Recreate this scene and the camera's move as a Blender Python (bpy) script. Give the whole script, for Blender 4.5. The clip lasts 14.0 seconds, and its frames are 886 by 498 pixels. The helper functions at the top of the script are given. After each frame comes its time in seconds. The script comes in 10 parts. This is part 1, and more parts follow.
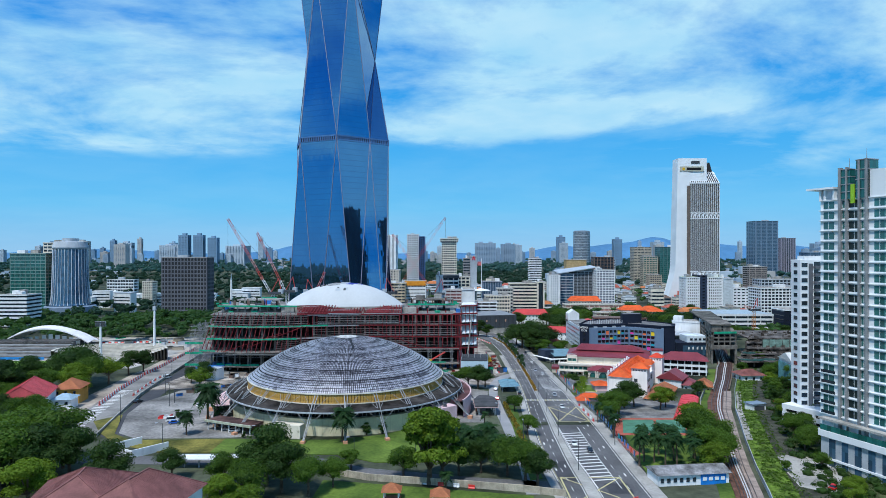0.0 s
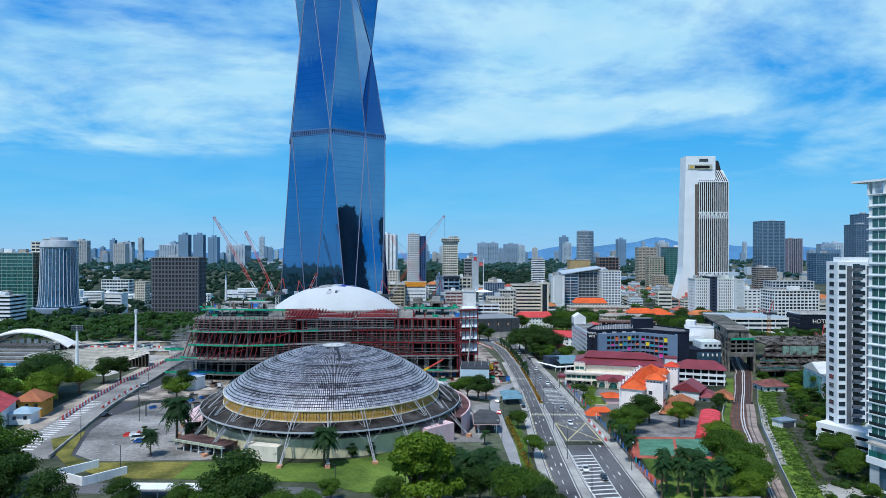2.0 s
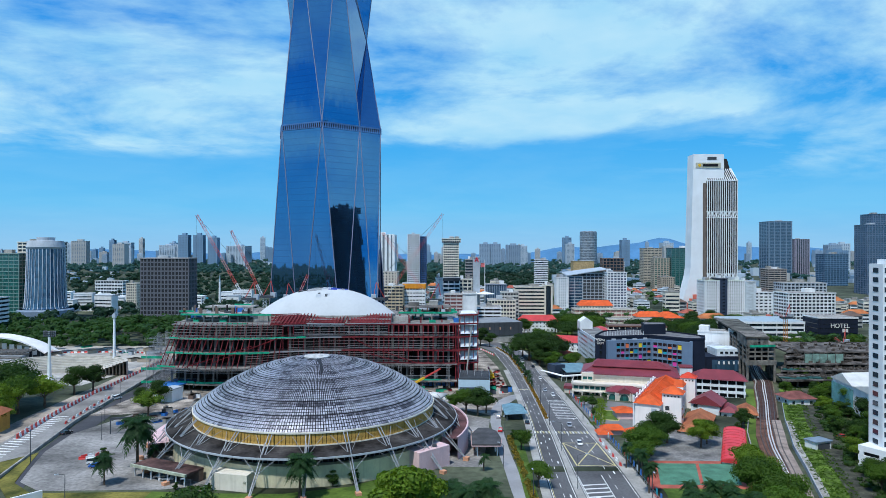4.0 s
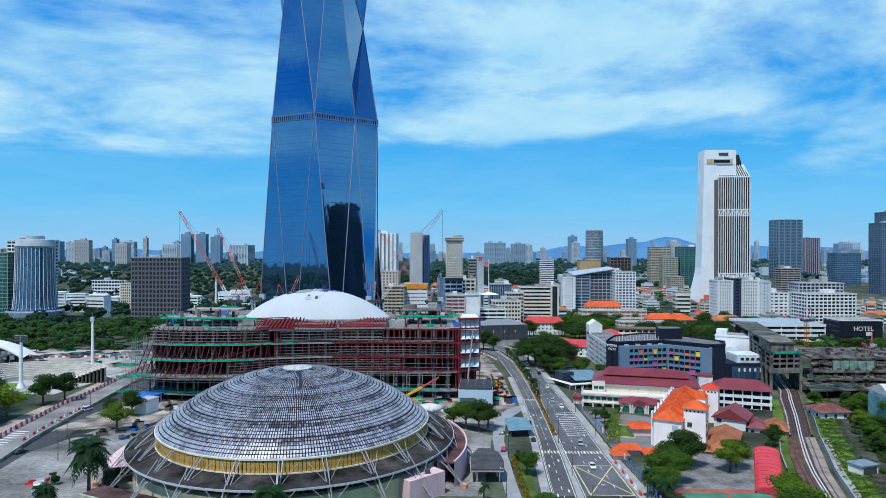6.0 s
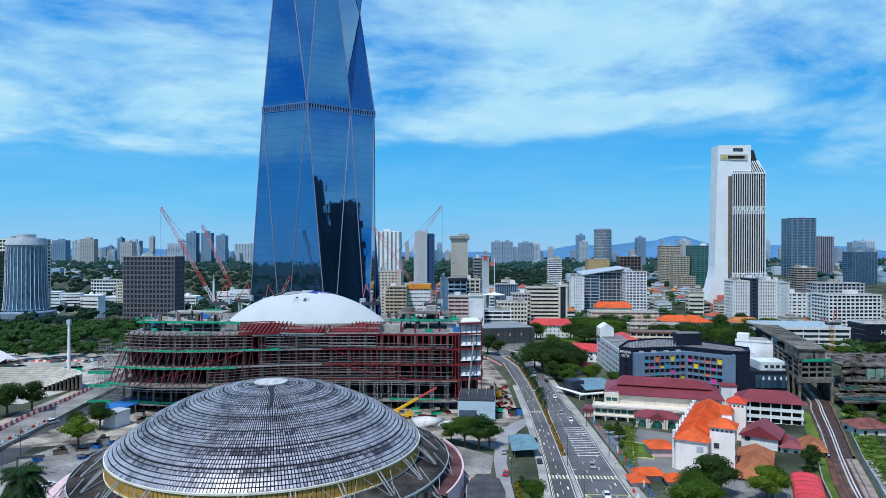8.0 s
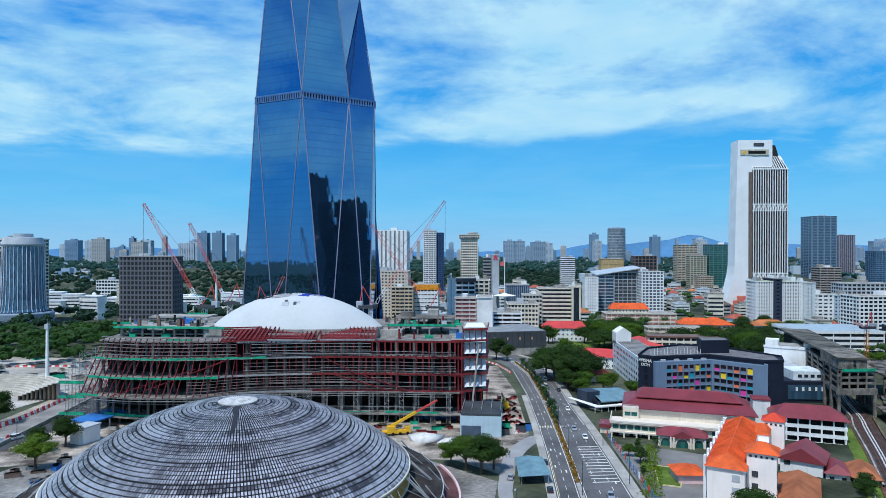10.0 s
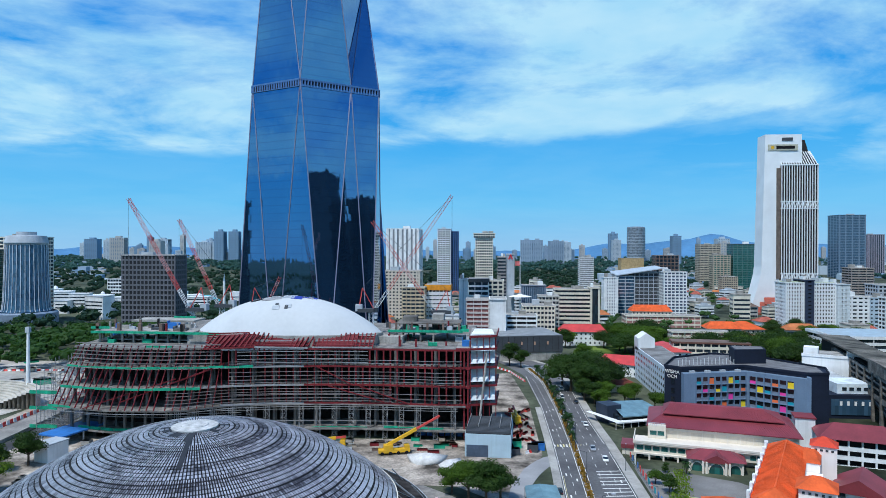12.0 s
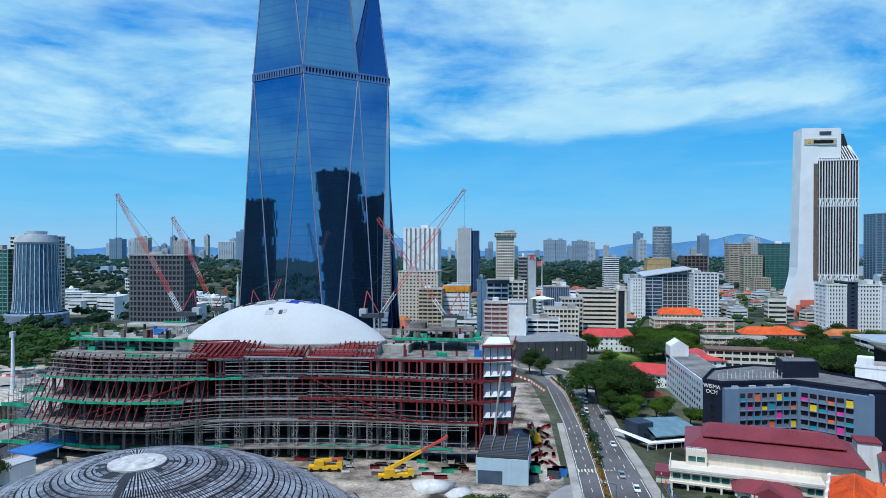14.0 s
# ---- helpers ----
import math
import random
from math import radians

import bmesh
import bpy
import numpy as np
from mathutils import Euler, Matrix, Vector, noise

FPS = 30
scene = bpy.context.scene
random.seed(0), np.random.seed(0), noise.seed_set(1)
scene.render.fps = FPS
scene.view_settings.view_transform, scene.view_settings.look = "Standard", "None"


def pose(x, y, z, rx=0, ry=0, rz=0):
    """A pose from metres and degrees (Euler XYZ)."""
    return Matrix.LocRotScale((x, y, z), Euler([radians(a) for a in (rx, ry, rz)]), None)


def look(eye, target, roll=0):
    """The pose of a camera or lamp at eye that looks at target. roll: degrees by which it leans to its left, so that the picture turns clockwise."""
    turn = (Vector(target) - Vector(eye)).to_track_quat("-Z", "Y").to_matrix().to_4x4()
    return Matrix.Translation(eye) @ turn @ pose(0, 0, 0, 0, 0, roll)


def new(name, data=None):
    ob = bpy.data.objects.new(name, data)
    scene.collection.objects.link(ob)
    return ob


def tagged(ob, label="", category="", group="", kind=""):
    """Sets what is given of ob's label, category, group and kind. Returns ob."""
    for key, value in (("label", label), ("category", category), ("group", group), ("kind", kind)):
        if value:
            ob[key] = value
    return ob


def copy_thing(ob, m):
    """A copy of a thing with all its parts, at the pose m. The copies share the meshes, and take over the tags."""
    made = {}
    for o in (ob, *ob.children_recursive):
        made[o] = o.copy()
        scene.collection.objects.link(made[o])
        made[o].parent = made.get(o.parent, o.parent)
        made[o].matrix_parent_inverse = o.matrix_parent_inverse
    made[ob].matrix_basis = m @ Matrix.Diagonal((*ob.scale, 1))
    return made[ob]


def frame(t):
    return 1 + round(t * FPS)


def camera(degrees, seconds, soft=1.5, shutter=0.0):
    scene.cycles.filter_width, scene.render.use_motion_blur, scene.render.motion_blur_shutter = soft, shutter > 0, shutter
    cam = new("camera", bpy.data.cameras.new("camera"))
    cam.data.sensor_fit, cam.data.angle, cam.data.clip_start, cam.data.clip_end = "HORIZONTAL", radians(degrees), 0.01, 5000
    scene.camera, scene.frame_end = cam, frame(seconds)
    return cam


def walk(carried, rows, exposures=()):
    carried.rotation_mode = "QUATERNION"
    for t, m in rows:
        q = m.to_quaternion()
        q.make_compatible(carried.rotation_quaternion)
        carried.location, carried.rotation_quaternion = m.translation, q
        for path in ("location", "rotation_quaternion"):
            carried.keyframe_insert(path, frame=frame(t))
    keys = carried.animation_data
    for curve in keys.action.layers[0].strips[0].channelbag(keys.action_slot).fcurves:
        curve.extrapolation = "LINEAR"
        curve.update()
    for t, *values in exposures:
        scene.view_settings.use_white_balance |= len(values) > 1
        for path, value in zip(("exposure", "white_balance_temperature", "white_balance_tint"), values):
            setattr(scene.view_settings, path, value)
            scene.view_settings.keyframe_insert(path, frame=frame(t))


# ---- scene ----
cam = camera(68.5, 14.0, soft=0.7)
PATH = [
    (0, (-6.076, -0.072, 70.054), (-6.094, 1.928, 70.052), 0.0),
    (0.5, (-5.584, 6.536, 70.056), (-5.604, 8.536, 70.052), 0.1),
    (1, (-5.03, 13.172, 70.034), (-5.053, 15.172, 70.031), 0.1),
    (1.5, (-4.441, 19.751, 70.031), (-4.465, 21.751, 70.03), 0.1),
    (2, (-3.872, 26.377, 69.995), (-3.898, 28.377, 69.993), 0.1),
    (2.5, (-3.287, 32.971, 69.976), (-3.315, 34.971, 69.975), 0.1),
    (3, (-2.695, 39.556, 69.985), (-2.724, 41.555, 69.985), 0.1),
    (5.5, (0.368, 72.504, 69.88), (0.323, 74.503, 69.878), 0.1),
    (6, (1.093, 79.096, 69.755), (1.044, 81.096, 69.752), 0.1),
    (6.5, (1.902, 85.731, 69.741), (1.85, 87.73, 69.737), 0.2),
    (7, (2.816, 92.212, 69.744), (2.759, 94.211, 69.739), 0.1),
    (7.5, (3.662, 98.833, 69.622), (3.599, 100.832, 69.617), 0.2),
    (8, (4.536, 105.446, 69.409), (4.464, 107.444, 69.403), 0.1),
    (8.2, (4.893, 108.078, 69.333), (4.817, 110.076, 69.327), 0.1),
    (10.5, (9.169, 138.409, 68.942), (9.047, 140.405, 68.933), 0.1),
    (11, (10.091, 144.895, 68.905), (9.956, 146.89, 68.894), 0.2),
    (11.5, (11.027, 151.473, 68.82), (10.878, 153.467, 68.811), 0.1),
    (12, (11.853, 158.093, 68.73), (11.688, 160.086, 68.72), 0.1),
    (12.5, (12.612, 164.694, 68.61), (12.431, 166.686, 68.598), 0.2),
    (13, (13.424, 171.451, 68.476), (13.225, 173.441, 68.465), 0.1),
    (13.5, (13.918, 178.175, 68.394), (13.702, 180.163, 68.384), 0.1),
    (14, (14.189, 184.842, 68.302), (13.954, 186.828, 68.292), 0.1),
]
walk(cam, [(t, look(eye, target, roll)) for t, eye, target, roll in PATH], [(0, -0.11, 6000, 6), (14, -0.11, 6000, 6)])

# ---- world and sun ----
SUN_AZ, SUN_EL = radians(208), radians(62)   # compass-like: 0 is +y, clockwise


def build_world():
    w = bpy.data.worlds.new("sky")
    scene.world = w
    w.use_nodes = True
    nt = w.node_tree
    n, l = nt.nodes, nt.links
    n.clear()
    out = n.new("ShaderNodeOutputWorld")
    bg = n.new("ShaderNodeBackground")
    bg.inputs["Strength"].default_value = 1.0
    sky = n.new("ShaderNodeTexSky")
    sky.sky_type = "NISHITA"
    sky.sun_disc = False
    sky.sun_elevation, sky.sun_rotation = SUN_EL, SUN_AZ
    sky.ozone_density = 3.0
    dim = n.new("ShaderNodeMix"); dim.data_type = "RGBA"; dim.blend_type = "MULTIPLY"
    dim.inputs[0].default_value = 1.0
    dim.inputs[7].default_value = (0.10, 0.10, 0.10, 1)
    l.new(sky.outputs[0], dim.inputs[6])
    tc = n.new("ShaderNodeTexCoord")
    sep = n.new("ShaderNodeSeparateXYZ")
    l.new(tc.outputs["Generated"], sep.inputs[0])
    ramp = n.new("ShaderNodeValToRGB")
    r = ramp.color_ramp
    r.elements[0].position, r.elements[0].color = 0.0, (0.34, 0.62, 0.90, 1)
    r.elements[1].position, r.elements[1].color = 1.0, (0.02, 0.13, 0.50, 1)
    for p, c in ((0.06, (0.18, 0.59, 0.95, 1)), (0.15, (0.08, 0.465, 0.93, 1)), (0.32, (0.025, 0.29, 0.84, 1))):
        e = r.elements.new(p); e.color = c
    l.new(sep.outputs[2], ramp.inputs[0])
    mix = n.new("ShaderNodeMix"); mix.data_type = "RGBA"
    mix.inputs[0].default_value = 0.94
    l.new(dim.outputs[2], mix.inputs[6]); l.new(ramp.outputs[0], mix.inputs[7])
    # clouds lie on a high flat layer
    add = n.new("ShaderNodeMath"); add.operation = "ADD"; add.inputs[1].default_value = 0.13
    mx = n.new("ShaderNodeMath"); mx.operation = "MAXIMUM"; mx.inputs[1].default_value = 0.0
    l.new(sep.outputs[2], mx.inputs[0]); l.new(mx.outputs[0], add.inputs[0])
    div = n.new("ShaderNodeVectorMath"); div.operation = "DIVIDE"
    comb = n.new("ShaderNodeCombineXYZ")
    for i in range(3):
        l.new(add.outputs[0], comb.inputs[i])
    l.new(tc.outputs["Generated"], div.inputs[0]); l.new(comb.outputs[0], div.inputs[1])
    mp = n.new("ShaderNodeMapping")
    mp.inputs["Location"].default_value = CLOUD_SHIFT
    mp.inputs["Rotation"].default_value = (0, 0, radians(-8))
    mp.inputs["Scale"].default_value = (0.95, 1.0, 0.0)
    l.new(div.outputs[0], mp.inputs[0])
    big = n.new("ShaderNodeTexNoise")
    big.inputs["Scale"].default_value, big.inputs["Detail"].default_value = 0.95, 9.0
    big.inputs["Roughness"].default_value, big.inputs["Distortion"].default_value = 0.60, 0.25
    l.new(mp.outputs[0], big.inputs["Vector"])
    cr = n.new("ShaderNodeValToRGB")
    cr.color_ramp.elements[0].position, cr.color_ramp.elements[1].position = CLOUD_EDGE
    l.new(big.outputs[0], cr.inputs[0])
    lean_ = n.new("ShaderNodeMath"); lean_.operation = "MULTIPLY_ADD"; lean_.inputs[1].default_value = -0.055
    l.new(sep.outputs[0], lean_.inputs[0]); l.new(sep.outputs[2], lean_.inputs[2])
    low = n.new("ShaderNodeMapRange"); low.interpolation_type = "SMOOTHSTEP"
    low.inputs[1].default_value, low.inputs[2].default_value = 0.148, 0.172
    low.inputs[3].default_value, low.inputs[4].default_value = 0.08, 0.97
    rag = n.new("ShaderNodeMath"); rag.operation = "MULTIPLY_ADD"; rag.inputs[1].default_value = 0.05
    off = n.new("ShaderNodeMath"); off.operation = "SUBTRACT"; off.inputs[1].default_value = 0.025
    l.new(big.outputs[0], rag.inputs[0]); l.new(lean_.outputs[0], rag.inputs[2])
    l.new(rag.outputs[0], off.inputs[0]); l.new(off.outputs[0], low.inputs[0])
    # a lower wisp towards the east
    wx = n.new("ShaderNodeMapRange"); wx.interpolation_type = "SMOOTHSTEP"
    wx.inputs[1].default_value, wx.inputs[2].default_value = 0.12, 0.50
    wx.inputs[3].default_value, wx.inputs[4].default_value = 0.0, 0.75
    l.new(sep.outputs[0], wx.inputs[0])
    wz = n.new("ShaderNodeMapRange"); wz.interpolation_type = "SMOOTHSTEP"
    wz.inputs[1].default_value, wz.inputs[2].default_value = 0.075, 0.125
    l.new(sep.outputs[2], wz.inputs[0])
    wm = n.new("ShaderNodeMath"); wm.operation = "MULTIPLY"
    l.new(wx.outputs[0], wm.inputs[0]); l.new(wz.outputs[0], wm.inputs[1])
    lw = n.new("ShaderNodeMath"); lw.operation = "MAXIMUM"
    l.new(low.outputs[0], lw.inputs[0]); l.new(wm.outputs[0], lw.inputs[1])
    m2 = n.new("ShaderNodeMath"); m2.operation = "MULTIPLY"
    l.new(cr.outputs[0], m2.inputs[0]); l.new(lw.outputs[0], m2.inputs[1])
    # cloud cover overhead, out of view, is thinned to weaken the fill light
    zen = n.new("ShaderNodeMapRange"); zen.interpolation_type = "SMOOTHSTEP"
    zen.inputs[1].default_value, zen.inputs[2].default_value = 0.42, 0.75
    zen.inputs[3].default_value, zen.inputs[4].default_value = 1.0, 0.25
    l.new(sep.outputs[2], zen.inputs[0])
    m3 = n.new("ShaderNodeMath"); m3.operation = "MULTIPLY"
    l.new(m2.outputs[0], m3.inputs[0]); l.new(zen.outputs[0], m3.inputs[1])
    fine = n.new("ShaderNodeTexNoise")
    fine.inputs["Scale"].default_value, fine.inputs["Detail"].default_value = 3.2, 6.0
    l.new(mp.outputs[0], fine.inputs["Vector"])
    cc = n.new("ShaderNodeMix"); cc.data_type = "RGBA"
    cc.inputs[6].default_value = (0.27, 0.65, 0.94, 1)
    cc.inputs[7].default_value = (0.74, 0.95, 1.0, 1)
    l.new(fine.outputs[0], cc.inputs[0])
    fin = n.new("ShaderNodeMix"); fin.data_type = "RGBA"
    l.new(m3.outputs[0], fin.inputs[0]); l.new(mix.outputs[2], fin.inputs[6]); l.new(cc.outputs[2], fin.inputs[7])
    l.new(fin.outputs[2], bg.inputs[0])
    l.new(bg.outputs[0], out.inputs[0])


CLOUD_SHIFT = (0.75, 0.35, 0.0)
CLOUD_EDGE = (0.385, 0.56)
build_world()
sun = new("sun", bpy.data.lights.new("sun", "SUN"))
sun.data.energy, sun.data.angle, sun.data.color = 4.3, radians(3.0), (1.0, 0.95, 0.88)
_d = Vector((math.sin(SUN_AZ) * math.cos(SUN_EL), math.cos(SUN_AZ) * math.cos(SUN_EL), math.sin(SUN_EL)))
sun.matrix_world = look(_d * 300, (0, 0, 0))

# ---- materials ----
MATS = {}


def mat(name, col, rough=0.8, metal=0.0, var=0.18, scale=0.25, fine=3.0, bump=0.15, dirt=0.0, spec=0.5, tint=None):
    """A painted or mineral surface: coarse stains and fine grain, with a little relief."""
    if name in MATS:
        return MATS[name]
    m = bpy.data.materials.new(name)
    MATS[name] = m
    m.use_nodes = True
    nt = m.node_tree
    n, l = nt.nodes, nt.links
    b = n["Principled BSDF"]
    b.inputs["Roughness"].default_value = rough
    b.inputs["Metallic"].default_value = metal
    b.inputs["Specular IOR Level"].default_value = spec if rough < 0.6 else min(spec, 0.25)
    tc = n.new("ShaderNodeTexCoord")
    a = n.new("ShaderNodeTexNoise")
    a.inputs["Scale"].default_value, a.inputs["Detail"].default_value = scale, 4.0
    l.new(tc.outputs["Object"], a.inputs["Vector"])
    f = n.new("ShaderNodeTexNoise")
    f.inputs["Scale"].default_value, f.inputs["Detail"].default_value = fine, 5.0
    l.new(tc.outputs["Object"], f.inputs["Vector"])
    ra = n.new("ShaderNodeValToRGB")
    lo = tuple(c * (1 - var * 1.6) for c in col) + (1,)
    hi = tuple(min(1, c * (1 + var)) for c in (tint or col)) + (1,)
    ra.color_ramp.elements[0].position, ra.color_ramp.elements[0].color = 0.3, lo
    ra.color_ramp.elements[1].position, ra.color_ramp.elements[1].color = 0.7, hi
    l.new(a.outputs[0], ra.inputs[0])
    mx = n.new("ShaderNodeMix"); mx.data_type = "RGBA"; mx.blend_type = "OVERLAY"
    mx.inputs[0].default_value = min(1.0, var * 1.6)
    l.new(ra.outputs[0], mx.inputs[6]); l.new(f.outputs[0], mx.inputs[7])
    last = mx.outputs[2]
    if dirt:
        # rain streaks, long in z
        mp = n.new("ShaderNodeMapping")
        mp.inputs["Scale"].default_value = (0.9, 0.9, 0.06)
        l.new(tc.outputs["Object"], mp.inputs[0])
        s = n.new("ShaderNodeTexNoise")
        s.inputs["Scale"].default_value, s.inputs["Detail"].default_value = 1.1, 5.0
        l.new(mp.outputs[0], s.inputs["Vector"])
        rs = n.new("ShaderNodeMapRange")
        rs.inputs[1].default_value, rs.inputs[2].default_value = 0.52, 0.75
        rs.inputs[3].default_value, rs.inputs[4].default_value = 0.0, dirt
        l.new(s.outputs[0], rs.inputs[0])
        d = n.new("ShaderNodeMix"); d.data_type = "RGBA"
        d.inputs[7].default_value = tuple(c * 0.35 for c in col) + (1,)
        l.new(rs.outputs[0], d.inputs[0]); l.new(last, d.inputs[6])
        last = d.outputs[2]
    l.new(last, b.inputs["Base Color"])
    if bump:
        bp = n.new("ShaderNodeBump")
        bp.inputs["Strength"].default_value, bp.inputs["Distance"].default_value = bump, 0.05
        l.new(f.outputs[0], bp.inputs["Height"]); l.new(bp.outputs[0], b.inputs["Normal"])
    return m


def glass(name, col, rough=0.08, metal=0.0, spec=0.8, panel=(1.5, 4.0), wob=0.02):
    """Window glass: a dark tinted pane with sharp gloss, each pane set a hair out of true."""
    if name in MATS:
        return MATS[name]
    m = bpy.data.materials.new(name)
    MATS[name] = m
    m.use_nodes = True
    nt = m.node_tree
    n, l = nt.nodes, nt.links
    b = n["Principled BSDF"]
    b.inputs["Roughness"].default_value = rough
    b.inputs["Metallic"].default_value = metal
    b.inputs["Specular IOR Level"].default_value = spec
    tc = n.new("ShaderNodeTexCoord")
    mp = n.new("ShaderNodeMapping")
    mp.inputs["Scale"].default_value = (1 / panel[0], 1 / panel[0], 1 / panel[1])
    l.new(tc.outputs["Object"], mp.inputs[0])
    fl = n.new("ShaderNodeVectorMath"); fl.operation = "FLOOR"
    l.new(mp.outputs[0], fl.inputs[0])
    wn = n.new("ShaderNodeTexWhiteNoise"); wn.noise_dimensions = "3D"
    l.new(fl.outputs[0], wn.inputs["Vector"])
    r = n.new("ShaderNodeValToRGB")
    r.color_ramp.elements[0].color = tuple(c * 0.6 for c in col) + (1,)
    r.color_ramp.elements[1].color = tuple(min(1, c * 1.3) for c in col) + (1,)
    l.new(wn.outputs["Value"], r.inputs[0]); l.new(r.outputs[0], b.inputs["Base Color"])
    if wob:
        ge = n.new("ShaderNodeNewGeometry")
        sb = n.new("ShaderNodeVectorMath"); sb.operation = "SUBTRACT"; sb.inputs[1].default_value = (0.5, 0.5, 0.5)
        sc = n.new("ShaderNodeVectorMath"); sc.operation = "SCALE"; sc.inputs["Scale"].default_value = wob
        ad = n.new("ShaderNodeVectorMath"); ad.operation = "ADD"
        no = n.new("ShaderNodeVectorMath"); no.operation = "NORMALIZE"
        l.new(wn.outputs["Color"], sb.inputs[0]); l.new(sb.outputs[0], sc.inputs[0])
        l.new(sc.outputs[0], ad.inputs[0]); l.new(ge.outputs["Normal"], ad.inputs[1])
        l.new(ad.outputs[0], no.inputs[0]); l.new(no.outputs[0], b.inputs["Normal"])
    return m


def leaf(name, a, b_, scale=0.35):
    """Foliage: every leaf or clump its own shade of green."""
    if name in MATS:
        return MATS[name]
    m = bpy.data.materials.new(name)
    MATS[name] = m
    m.use_nodes = True
    n, l = m.node_tree.nodes, m.node_tree.links
    b = n["Principled BSDF"]
    b.inputs["Roughness"].default_value = 0.65
    b.inputs["Specular IOR Level"].default_value = 0.25
    ge = n.new("ShaderNodeNewGeometry")
    oi = n.new("ShaderNodeObjectInfo")
    tc = n.new("ShaderNodeTexCoord")
    no = n.new("ShaderNodeTexNoise")
    no.inputs["Scale"].default_value, no.inputs["Detail"].default_value = scale, 3.0
    l.new(tc.outputs["Object"], no.inputs["Vector"])
    s1 = n.new("ShaderNodeMath"); s1.operation = "MULTIPLY_ADD"; s1.inputs[1].default_value = 0.45
    l.new(ge.outputs["Random Per Island"], s1.inputs[0]); l.new(no.outputs[0], s1.inputs[2])
    s2 = n.new("ShaderNodeMath"); s2.operation = "MULTIPLY_ADD"; s2.inputs[1].default_value = 0.35
    l.new(oi.outputs["Random"], s2.inputs[0]); l.new(s1.outputs[0], s2.inputs[2])
    r = n.new("ShaderNodeValToRGB")
    r.color_ramp.elements[0].position, r.color_ramp.elements[0].color = 0.35, (*a, 1)
    r.color_ramp.elements[1].position, r.color_ramp.elements[1].color = 1.15, (*b_, 1)
    l.new(s2.outputs[0], r.inputs[0]); l.new(r.outputs[0], b.inputs["Base Color"])
    tr = n.new("ShaderNodeBsdfTranslucent")
    br = n.new("ShaderNodeMix"); br.data_type = "RGBA"; br.blend_type = "MULTIPLY"
    br.inputs[0].default_value, br.inputs[7].default_value = 1.0, (1.6, 1.5, 0.7, 1)
    l.new(r.outputs[0], br.inputs[6]); l.new(br.outputs[2], tr.inputs["Color"])
    mx = n.new("ShaderNodeMixShader"); mx.inputs[0].default_value = 0.35
    l.new(b.outputs[0], mx.inputs[1]); l.new(tr.outputs[0], mx.inputs[2])
    l.new(mx.outputs[0], n["Material Output"].inputs["Surface"])
    return m


